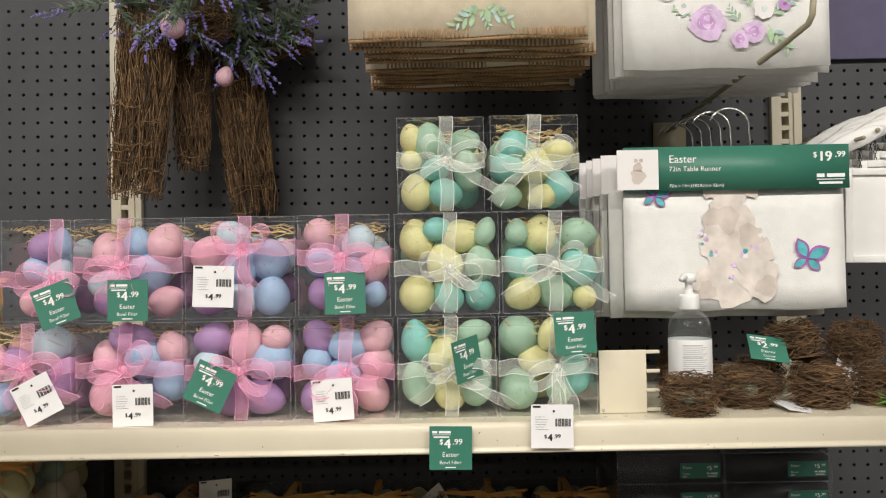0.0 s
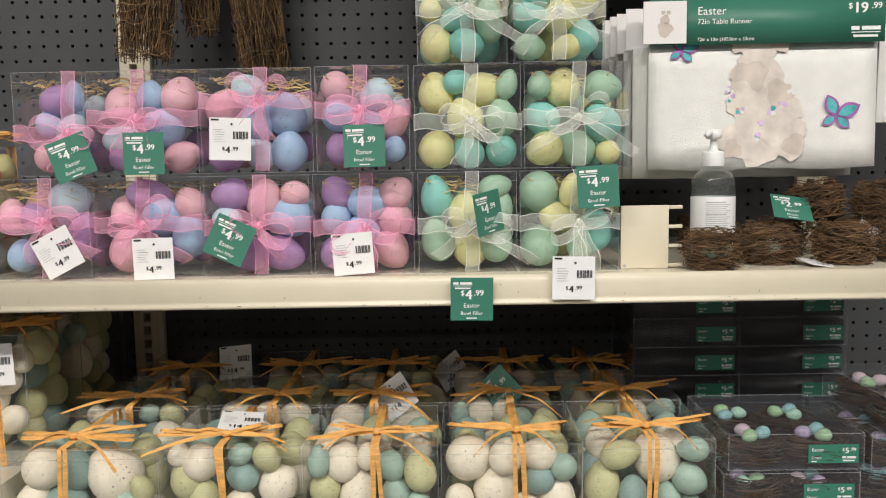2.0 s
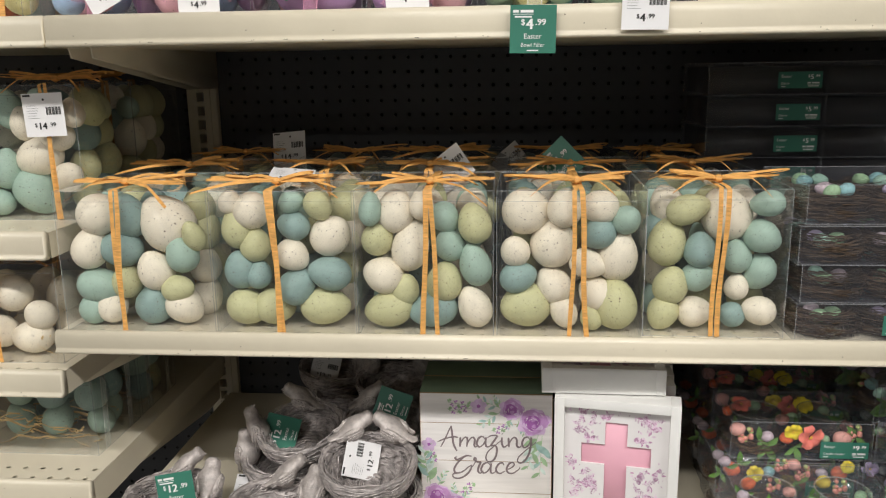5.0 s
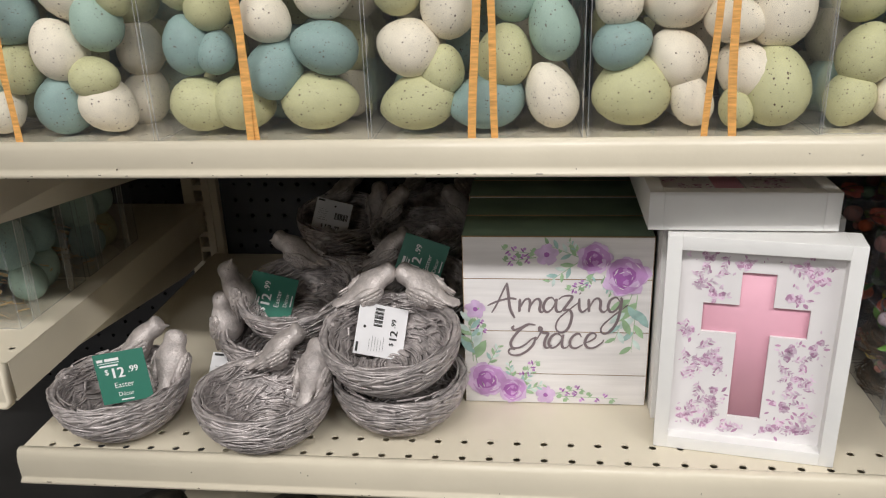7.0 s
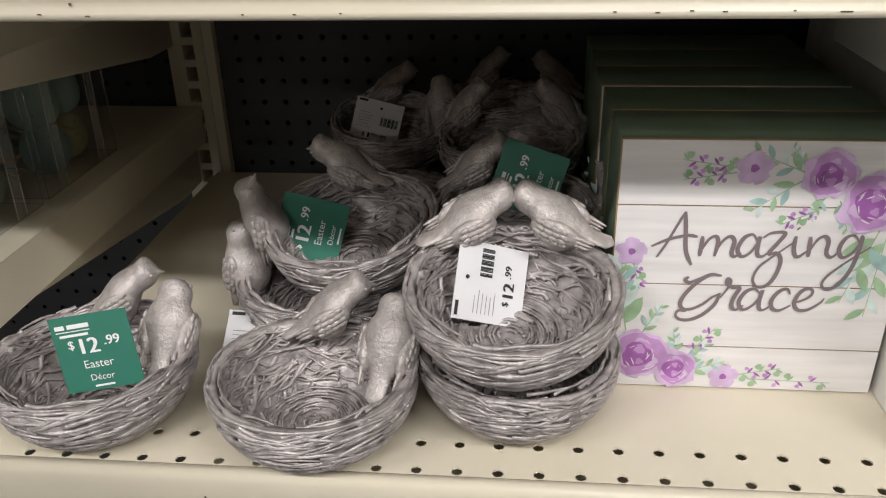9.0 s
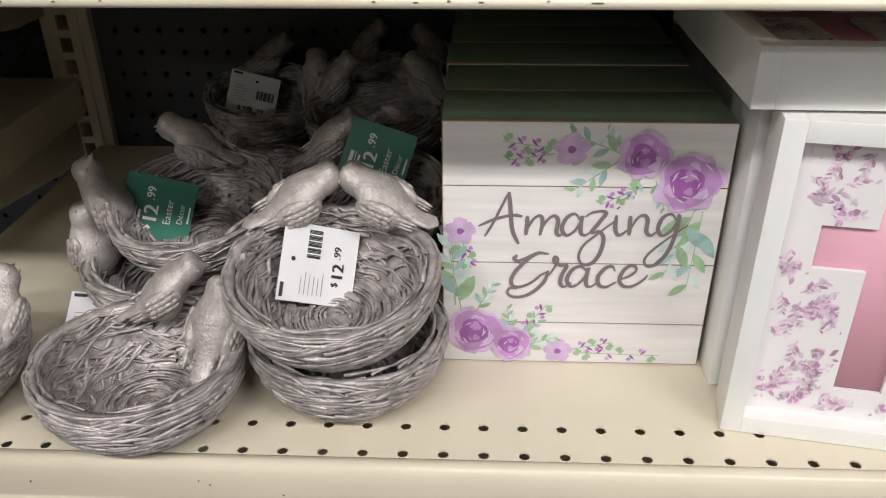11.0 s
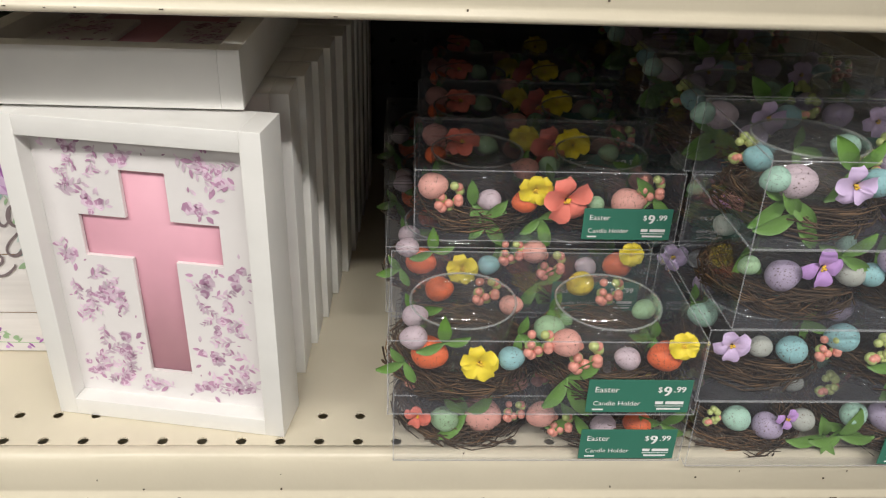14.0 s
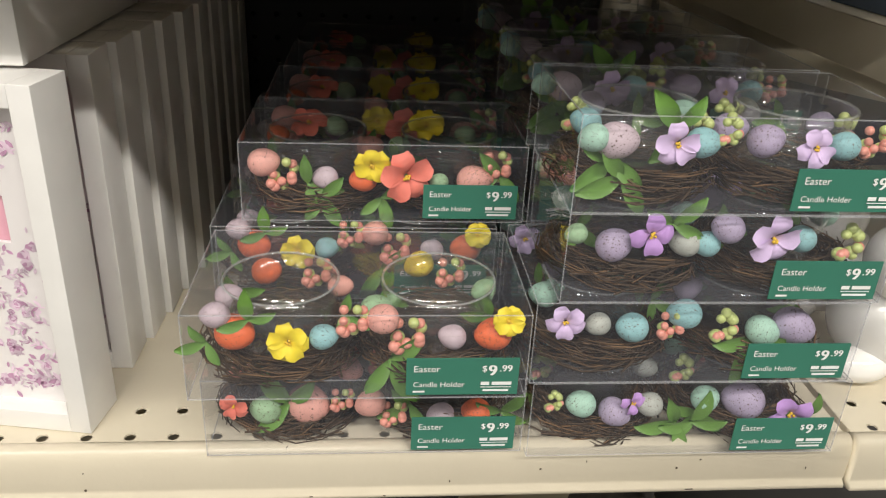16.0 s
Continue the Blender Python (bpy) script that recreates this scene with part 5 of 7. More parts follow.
# ---- lower shelf: cross shadow boxes ----
def cross_frame(m, words):
    """White shadow box frame: floral paper with a recessed pink cross."""
    W, H, D, B = 0.156, 0.2115, 0.034, 0.0125
    t = thing("cross_frame", words, "picture frame", "cross frames", m)
    for x0, x1, z0, z1 in ((-W / 2, -W / 2 + B, 0, H), (W / 2 - B, W / 2, 0, H), (-W / 2 + B, W / 2 - B, 0, B), (-W / 2 + B, W / 2 - B, H - B, H)):
        bm = bmesh.new()
        box(bm, x0, x1, 0, D, z0, z1, 0, 0.0004)
        part("rail", bm, WHITE_WOOD, t)
    part("back", boxed(-W / 2 + B, W / 2 - B, 0.0152, 0.0180, B, H - B), PINK_PAINT, t, "pink painted board")
    ax, aw, a0, a1, b0, b1 = 0.0140, 0.0440, 0.034, 0.1775, 0.1185, 0.1465
    iw, y0, y1 = W / 2 - B, 0.012, 0.0149
    bm = bmesh.new()
    xs, zs = (-iw, -aw, -ax, ax, aw, iw), (B, a0, b0, b1, a1, H - B)
    front = {(i, j): bm.verts.new((xs[i], y0, zs[j])) for i in range(6) for j in range(6)}
    deep = {(i, j): bm.verts.new((xs[i], y1, zs[j])) for i in range(1, 5) for j in range(1, 5)}
    gap = {(2, 1), (2, 2), (2, 3), (1, 2), (3, 2)}
    for i in range(5):
        for j in range(5):
            if (i, j) in gap:
                for (pa, pb, nb) in (((i, j), (i + 1, j), (i, j - 1)), ((i + 1, j), (i + 1, j + 1), (i + 1, j)), ((i + 1, j + 1), (i, j + 1), (i, j + 1)), ((i, j + 1), (i, j), (i - 1, j))):
                    if nb not in gap:
                        bm.faces.new((front[pa], front[pb], deep[pb], deep[pa]))
            else:
                bm.faces.new((front[(i, j)], front[(i + 1, j)], front[(i + 1, j + 1)], front[(i, j + 1)]))
    for v in [v for v in bm.verts if not v.link_faces]:
        bm.verts.remove(v)
    bmesh.ops.recalc_face_normals(bm, faces=bm.faces)
    part("paper", bm, PAPER, t, "ivory paper board cut out as a cross", smooth=False)
    rng = random.Random(21)
    bm = bmesh.new()

    def free(x, z, r):
        return abs(x) < iw - r and B + r < z < H - B - r and not (abs(x) < ax + r and a0 - r < z < a1 + r) and not (abs(x) < aw + r and b0 - r < z < b1 + r)

    spots = [(-0.032, 0.153), (0.032, 0.158), (-0.040, 0.088), (0.040, 0.075), (-0.030, 0.052), (0.028, 0.050), (-0.044, 0.186), (0.042, 0.180), (0.030, 0.105), (-0.030, 0.024), (0.024, 0.024), (-0.048, 0.120), (0.052, 0.112), (-0.012, 0.183), (0.050, 0.032), (-0.052, 0.035)]
    for x, z in spots:
        for k in range(4):
            px, pz, r = x + rng.uniform(-0.007, 0.007), z + rng.uniform(-0.007, 0.007), rng.uniform(0.0024, 0.0044)
            if free(px, pz, r):
                for q in range(4):
                    petal_disc(bm, px + rng.uniform(-1, 1) * r * 0.3, pz + rng.uniform(-1, 1) * r * 0.3, r * (1 - 0.22 * q), y0 - 0.0003 - 0.0001 * q, (q + 1) % 2, rng, 9, 0.25)
        for k in range(8):
            a, q = rng.uniform(0, 6.28), rng.uniform(0.006, 0.014)
            px, pz = x + q * math.cos(a), z + q * math.sin(a)
            if free(px, pz, 0.005):
                print_leaf(bm, px, pz, rng.uniform(0.003, 0.006), a + rng.uniform(-0.8, 0.8), y0 - 0.0003, rng.randrange(2), 0.45)
    for _ in range(150):
        x, z, a, q = rng.uniform(-iw, iw), rng.uniform(B, H - B), rng.uniform(0, 6.28), rng.uniform(0.010, 0.020)
        if free(x, z, 0.005) and free(x + q * math.cos(a), z + q * math.sin(a), 0.006) and free(x + q * 0.5 * math.cos(a), z + q * 0.5 * math.sin(a), 0.006):
            print_spray(bm, x, z, a, q, rng, (1, 0, 1), y=y0 - 0.0003)
    for _ in range(70):
        x, z = rng.uniform(-iw, iw), rng.uniform(B, H - B)
        if free(x, z, 0.004):
            print_leaf(bm, x, z, rng.uniform(0.002, 0.0042), rng.uniform(0, 6.28), y0 - 0.0003, rng.choice((0, 1, 1)), 0.4)
    tagged(part("flower_print", bm, MAUVE, t, "mauve roses printed on the paper", smooth=False), kind="stuff")
    return t


first_frame = cross_frame(pose(0.187, 0.982, C_TOP + 0.0005, 0, 0, -9.5), "white shadow box frame with pink cross on floral paper")
rng = random.Random(4)
for k, (y, x) in enumerate(((1.040, 0.192), (1.078, 0.197), (1.114, 0.202), (1.152, 0.207), (1.190, 0.213), (1.228, 0.217), (1.266, 0.219), (1.304, 0.221), (1.342, 0.223), (1.380, 0.224))):
    c = copy_thing(first_frame, pose(x, y, C_TOP + 0.0005, 0, 0, rng.uniform(-1.5, 0.6)))
    tagged(c, "white shadow box frame standing in a row behind another")
lying = copy_thing(first_frame, pose(0.172, 1.002, 0.6440 + 0.034, -90, 0, -1.0))
tagged(lying, "white shadow box frame lying flat on the standing frames")


# ---- lower shelf: resin bird nests ----
def nest_bowl_mesh(seed):
    """Woven bowl: turned profile, ridged along drifting strands."""
    rng = random.Random(seed)
    off = rng.uniform(0, 50)
    prof = []
    for i in range(17):
        a = i / 16
        prof.append((0.030 + 0.0375 * math.sin(a * math.pi / 2) ** 0.9, 0.0 + 0.056 * a ** 1.25))
    inner = [(0.0625 - 0.0005 * i - 0.030 * (i / 12) ** 1.5, 0.060 - 0.050 * math.sin(i / 12 * math.pi / 2)) for i in range(13)]
    full = [(0.0, 0.001)] + prof + [(0.0665, 0.0605)] + inner + [(0.0, 0.009)]
    seg = 88
    bm = bmesh.new()
    rings = []
    n = len(full)
    for i, (r, z) in enumerate(full):
        if r == 0:
            rings.append([bm.verts.new((0, 0, z))])
            continue
        ring = []
        for k in range(seg):
            a = 2 * math.pi * k / seg
            c, s = math.cos(a), math.sin(a)
            q = noise.noise(Vector((c * 2.2 + off, s * 2.2, i * 0.13)))
            ridge = math.sin(i * 2.05 + 7 * q + 2.5 * math.sin(2 * a + off)) * 0.6 + noise.noise(Vector((c * 7, s * 7 + off, i * 0.9))) * 0.9
            lift = 0.0030 * noise.noise(Vector((c * 1.6 + off, s * 1.6, 3.0)))
            rr = r + 0.0026 * ridge * (0.8 if i > 18 else 1)
            ring.append(bm.verts.new((rr * c, rr * s, max(0.0, z + 0.0012 * ridge + lift * (z / 0.06)))))
        rings.append(ring)
    for ra, rb in zip(rings, rings[1:]):
        for k in range(seg):
            a = (ra[0],) if len(ra) == 1 else (ra[k], ra[(k + 1) % seg])
            b = (rb[0],) if len(rb) == 1 else (rb[(k + 1) % seg], rb[k])
            bm.faces.new((*a, *b))
    for n in range(520):
        inside = n > 265
        a, z0 = rng.uniform(0, 6.28), rng.uniform(0.004, 0.062)
        span, rise, wave = rng.uniform(0.30, 0.95), rng.uniform(-0.013, 0.013), rng.uniform(0.0008, 0.0032)
        pts = []
        for i in range(10):
            t = i / 9
            z = max(0.003, min(0.0625, z0 + rise * t + wave * math.sin(6 * t + a)))
            q = math.sin(math.pi * t)
            r = 0.030 + 0.0375 * math.sin(min(1, (z / 0.056) ** 0.8) * math.pi / 2) ** 0.9 + 0.0004 + 0.0012 * q
            if inside:
                r = 0.0615 - 0.034 * max(0, 1 - z / 0.062) ** 1.7 - 0.0008 - 0.0012 * q
            pts.append((r * math.cos(a + span * t), r * math.sin(a + span * t), z))
        tube(bm, pts, rng.uniform(0.0011, 0.0023), 0.0007, 5, cap=False)
    for n in range(110):
        a, q, span = rng.uniform(0, 6.28), 0.036 * math.sqrt(rng.random()), rng.uniform(0.5, 1.6)
        z = 0.0108 + 0.004 * (q / 0.036) ** 2 + rng.uniform(0, 0.0016)
        pts = [((q + rng.uniform(-0.0006, 0.0006)) * math.cos(a + span * i / 6), (q + 0.003 * i / 6) * math.sin(a + span * i / 6), z + 0.0005 * math.sin(i)) for i in range(7)]
        tube(bm, pts, rng.uniform(0.0010, 0.0019), 0.0007, 4, cap=False)
    bmesh.ops.recalc_face_normals(bm, faces=bm.faces)
    return mesh_of("bowl", bm, RESIN)


def bird_mesh():
    """A small plain songbird: body lofted along its spine, folded wings, tail and bill."""
    spine = [(-0.0330, 0.0392, 0.0003), (-0.0285, 0.0400, 0.0018), (-0.0262, 0.0406, 0.0046), (-0.0236, 0.0414, 0.0088), (-0.0200, 0.0420, 0.0117), (-0.0160, 0.0416, 0.0128), (-0.0120, 0.0398, 0.0127), (-0.0085, 0.0368, 0.0130), (-0.0045, 0.0325, 0.0158), (0.0005, 0.0278, 0.0190), (0.0065, 0.0242, 0.0205), (0.0130, 0.0218, 0.0198), (0.0195, 0.0198, 0.0164), (0.0260, 0.0180, 0.0114), (0.0320, 0.0164, 0.0074), (0.0370, 0.0152, 0.0062), (0.0500, 0.0120, 0.0064), (0.0545, 0.0110, 0.0008)]
    bm = bmesh.new()
    rings = []
    seg = 16
    for i, (x, z, r) in enumerate(spine):
        flat = 0.4 if i > 14 else 1.0
        rings.append([bm.verts.new((x, r * math.cos(2 * math.pi * k / seg) * (1.2 if i > 14 else 1), z + r * math.sin(2 * math.pi * k / seg) * flat)) for k in range(seg)])
    for ra, rb in zip(rings, rings[1:]):
        for k in range(seg):
            bm.faces.new((ra[k], ra[(k + 1) % seg], rb[(k + 1) % seg], rb[k]))
    bm.faces.new(rings[0][::-1])
    bm.faces.new(rings[-1])
    for s in (-1, 1):
        wing = Matrix.Translation((0.0125, s * 0.0146, 0.0245)) @ Matrix.Rotation(0.34, 4, "Y") @ Matrix.Rotation(s * -0.10, 4, "Z")
        bmesh.ops.create_icosphere(bm, subdivisions=3, radius=1, matrix=wing @ Matrix.Diagonal((0.0200, 0.0058, 0.0098, 1)))
        for q in range(4):
            for k in range(4):
                x, z = -0.0125 + 0.0062 * q + 0.0016 * (k % 2), 0.0058 - 0.0037 * k
                reach = max(0.0, 1 - (x / 0.0200) ** 2 - (z / 0.0098) ** 2) ** 0.5
                bmesh.ops.create_icosphere(bm, subdivisions=2, radius=1, matrix=wing @ Matrix.Translation((x, s * (0.0058 * reach - 0.0003), z)) @ Matrix.Rotation(s * 0.16, 4, "Z") @ Matrix.Diagonal((0.0046, 0.0016, 0.0023, 1)))
        for k in range(3):
            bmesh.ops.create_icosphere(bm, subdivisions=2, radius=1, matrix=wing @ Matrix.Translation((0.0180, s * 0.0010, 0.0030 - 0.0030 * k)) @ Matrix.Diagonal((0.0150 - 0.0015 * k, 0.0016, 0.0017, 1)))
        blob(bm, (-0.0232, s * 0.0094, 0.0420), 0.0016, (1, 0.7, 1), 0, 2)
    bmesh.ops.recalc_face_normals(bm, faces=bm.faces)
    bmesh.ops.smooth_vert(bm, verts=bm.verts, factor=0.10, use_axis_x=True, use_axis_y=True, use_axis_z=True)
    return mesh_of("bird", bm, RESIN_BIRD)


BOWLS = [nest_bowl_mesh(s) for s in (1, 2, 3)]
BIRD = bird_mesh()


def bird_nest(m, which, birds, words):
    t = thing("bird_nest_bowl", words, "bowl", "bird nest bowls", m)
    part("bowl", BOWLS[which], None, t, "woven twig bowl of silver washed resin", Matrix.Diagonal((0.96, 0.96, 0.88, 1)))
    for ang, face, droop in birds:
        a = radians(ang)
        out, up, long = (0.058, 0.042, 0.82) if droop < 55 else (0.044, 0.052, 0.98)
        part("bird", BIRD, None, t, "small silver washed bird on the rim", pose(out * math.cos(a), out * math.sin(a), up, 0, droop, face) @ Matrix.Diagonal((long, 0.93, 0.90, 1)))
    return t


NEST = "silver grey resin nest bowl with small birds"
nests = [
    (pose(-0.414, 1.004, C_TOP + 0.001, 0, 0, 8), 0, [(76, 188, 6), (24, -104, 18)], NEST + ", on shelf"),
    (pose(-0.263, 0.994, C_TOP + 0.001, 0, 0, 4), 1, [(76, 192, 6), (26, -108, 18)], NEST + ", on shelf"),
    (pose(-0.134, 1.030, C_TOP + 0.001, 0, 0, -120), 2, [(200, 196, 20)], NEST + ", below another"),
    (pose(-0.138, 1.020, C_TOP + 0.058, 10, 0, 0), 0, [(114, 204, -4), (66, -22, -6)], NEST + ", stacked"),
    (pose(-0.284, 1.120, C_TOP + 0.001, 0, 0, 150), 1, [(40, -5, 62)], NEST + ", below another"),
    (pose(-0.259, 1.140, C_TOP + 0.048, 12, -3, 0), 2, [(176, 192, 68), (108, -8, 4)], NEST + ", stacked"),
    (pose(-0.142, 1.176, C_TOP + 0.001, 0, 0, 50), 0, [(10, 100, 20)], NEST + ", below another"),
    (pose(-0.136, 1.160, C_TOP + 0.046, 8, 0, -5), 1, [(118, 195, 8), (22, -14, 42)], NEST + ", stacked"),
    (pose(-0.260, 1.290, C_TOP + 0.001, 0, 0, 20), 2, [(90, 150, 20), (10, -20, 30)], NEST + ", below another"),
    (pose(-0.268, 1.400, C_TOP + 0.045, 8, 0, 10), 0, [(82, 186, 5), (24, -100, 30)], NEST + ", stacked"),
    (pose(-0.140, 1.325, C_TOP + 0.001, 0, 0, 70), 1, [(20, 160, 20)], NEST + ", below another"),
    (pose(-0.142, 1.300, C_TOP + 0.058, 4, 0, -10), 2, [(135, 215, 15), (60, -25, 8)], NEST + ", stacked"),
    (pose(-0.150, 1.415, C_TOP + 0.062, 0, 0, -20), 0, [(120, 215, 15), (60, -10, 8)], NEST + ", on the pile"),
    (pose(-0.150, 1.415, C_TOP + 0.001, 0, 0, 90), 1, [(110, -30, 20)], NEST + ", below another"),
]
made = [bird_nest(*n) for n in nests]


def leaning(centre, right, up):
    """The pose of a card from its middle and the ways its writing runs and stands."""
    x = Vector(right).normalized()
    z = Vector(up)
    z = (z - x * z.dot(x)).normalized()
    y = z.cross(x)
    m = (Matrix((x, y, z)).transposed() * 0.93).to_4x4()
    m.translation = centre
    return m


def nest_tag(kind, text, where, words):
    tagged(price_card(None, kind, text, where), words)


nest_tag("green", "12.99", pose(-0.400, 0.987, 0.496, -12, -8, 8) @ Matrix.Scale(0.91, 4), "green price card standing in a bird nest bowl")
nest_tag("white", "12.99", leaning((-0.152, 1.038, 0.524), (0.005, 0.029, 0.041), (-0.043, -0.022, 0.016)), "white price tag lying across a bird nest bowl")
nest_tag("green", "12.99", leaning((-0.297, 1.140, 0.512), (0.010, 0.018, 0.040), (-0.040, -0.008, 0.022)), "green price card leaning in a bird nest bowl")
nest_tag("green", "12.99", leaning((-0.128, 1.168, 0.546), (0.014, 0.018, 0.040), (-0.042, 0.004, 0.018)), "green price card leaning on a bird nest bowl")
nest_tag("white", "12.99", leaning((-0.288, 1.400, 0.516), (0.048, 0.006, -0.014), (0.012, 0.016, 0.046)), "white price tag on a bird nest bowl at the back")
nest_tag("white", "12.99", pose(-0.322, 1.062, 0.452, -48, 3, 0), "white price tag tucked behind a bird nest bowl")

# ---- boxed candle holders ----
def twig_ring_mesh(name, R, r, n, seed, material, thick=0.0006, flat=0.6, cup=False, wild=0.3):
    """A nest of loose bent twigs."""
    rng = random.Random(seed)
    bm = bmesh.new()
    for _ in range(n):
        a0, span = rng.uniform(0, 6.28), rng.uniform(0.5, 1.9)
        q, ph = rng.uniform(0, 6.28), rng.uniform(-1, 1)
        rr = R + r * math.cos(q) * rng.uniform(0.5, 1.0)
        zz = r * flat * (1 + math.sin(q) * rng.uniform(0.6, 1.0))
        pts = []
        for i in range(6):
            t = i / 5
            a = a0 + span * t
            k = rr + (0.12 if wild < 1 else 0.45) * r * math.sin(5 * t + q + 3 * ph) + (rng.uniform(0, 0.5) * r if i in (0, 5) else 0)
            pts.append((k * math.cos(a), k * math.sin(a), max(0.0006, zz + ph * wild * r * (t - 0.5) + (wild > 1) * 0.25 * r * math.sin(4 * t + 9 * ph))))
        tube(bm, pts, thick * rng.uniform(0.7, 1.4), thick * 0.6, 3, rng.choice((0, 0, 1, 2)) if wild > 1 else 0, cap=False)
    if cup:
        for _ in range(n // 2):
            a0 = rng.uniform(0, 6.28)
            p = [(R * (1 - 0.4 * i) * math.cos(a0 + 0.5 * i), R * (1 - 0.4 * i) * math.sin(a0 + 0.5 * i), 0.001 + 0.004 * (2 - i) * rng.random()) for i in range(4)]
            tube(bm, p, thick, thick * 0.6, 3, cap=False)
    return mesh_of(name, bm, material)


SMALL_NEST = twig_ring_mesh("twig_nest", 0.0375, 0.0095, 300, 3, [TWIG_DARK, TWIG, TWIG_DARK], 0.0006, 0.75, wild=1.02)
bm = bmesh.new()
lathe(bm, [(0.0, 0.004), (0.024, 0.004), (0.0285, 0.008), (0.0320, 0.030), (0.0340, 0.0440), (0.0322, 0.0440), (0.0302, 0.030), (0.0268, 0.0085), (0.0, 0.007)], 32)
GLASS_CUP = mesh_of("glass_cup", bm, GLASS)
bm = bmesh.new()
lathe(bm, [(0.0330 + 0.0008 * math.cos(k * 0.785), 0.0446 + 0.0008 * math.sin(k * 0.785)) for k in range(9)], 36)
CUP_RIM = mesh_of("rim", bm, GLASS_RIM)


def flower_mesh(key, round_petals=5, seed=0):
    """Silk flower of unit radius facing -y."""
    rng = random.Random(seed)
    bm = bmesh.new()
    for k in range(round_petals):
        a = 2 * math.pi * k / round_petals + rng.uniform(-0.15, 0.15)
        d, s = Vector((math.cos(a), 0, math.sin(a))), Vector((-math.sin(a), 0, math.cos(a)))
        rows = []
        for i in range(6):
            t = i / 5
            w = (0.10 + 0.85 * math.sin(math.pi * (0.06 + 0.74 * t))) * 0.50
            c = d * (0.08 + 0.95 * t)
            lift = -0.42 * math.sin(t * 2.0) + 0.25 * t * t
            rows.append([bm.verts.new(c + s * w * j + Vector((0, lift + 0.12 * j * j * (1 if k % 2 else -1) + rng.uniform(-0.03, 0.03), 0))) for j in (-1, -0.5, 0, 0.5, 1)])
        for ra, rb in zip(rows, rows[1:]):
            for j in range(4):
                bm.faces.new((ra[j], ra[j + 1], rb[j + 1], rb[j]))
    for k in range(6):
        blob(bm, (rng.uniform(-0.12, 0.12), -0.18 + rng.uniform(-0.08, 0.05), rng.uniform(-0.12, 0.12)), 0.075, mat_index=1)
    return mesh_of("silk_flower", bm, [PETAL[key], POLLEN])


FLOWERS = {"c": flower_mesh("c", 5, 1), "y": flower_mesh("y", 7, 2), "l": flower_mesh("l", 5, 3), "u": flower_mesh("u", 4, 4)}


def berries_mesh(key):
    rng = random.Random(5 if key == "p" else 6)
    bm = bmesh.new()
    for k in range(15):
        a, b, q = rng.uniform(0, 6.28), rng.uniform(-1, 1), rng.uniform(0.35, 0.75)
        blob(bm, (q * math.cos(a), -0.35 * rng.random(), q * math.sin(a) * 0.9), 0.24 * rng.uniform(0.85, 1.1), mat_index=0 if (key == "p") == (k % 5 < 3) and not (key == "g" and k % 5 > 3) else 1, sub=2)
    return mesh_of("berry_cluster", bm, [BERRY["p"], BERRY["g"]] if key == "p" else [BERRY["p"], BERRY["g"]])


BERRIES = {"p": berries_mesh("p"), "g": berries_mesh("g")}


def leaf_mesh():
    bm = bmesh.new()
    for ang, sc in ((0.4, 1.0), (2.2, 0.85), (-0.8, 0.8)):
        d, s = Vector((math.cos(ang), 0, math.sin(ang))), Vector((-math.sin(ang), 0, math.cos(ang)))
        rows = []
        for i in range(7):
            t = i / 6
            w = 0.34 * sc * math.sin(math.pi * (0.04 + 0.93 * t)) ** 0.8
            c = d * 1.65 * sc * t + Vector((0, -0.35 * math.sin(t * 2.4), 0))
            rows.append([bm.verts.new(c + s * w * j + Vector((0, -0.16 * abs(j), 0))) for j in (-1, 0, 1)])
        for ra, rb in zip(rows, rows[1:]):
            for j in range(2):
                bm.faces.new((ra[j], ra[j + 1], rb[j + 1], rb[j]))
    return mesh_of("leaf", bm, LEAF)


LEAVES = leaf_mesh()
HOLDER_D, HOLDER_H = 0.105, 0.0522


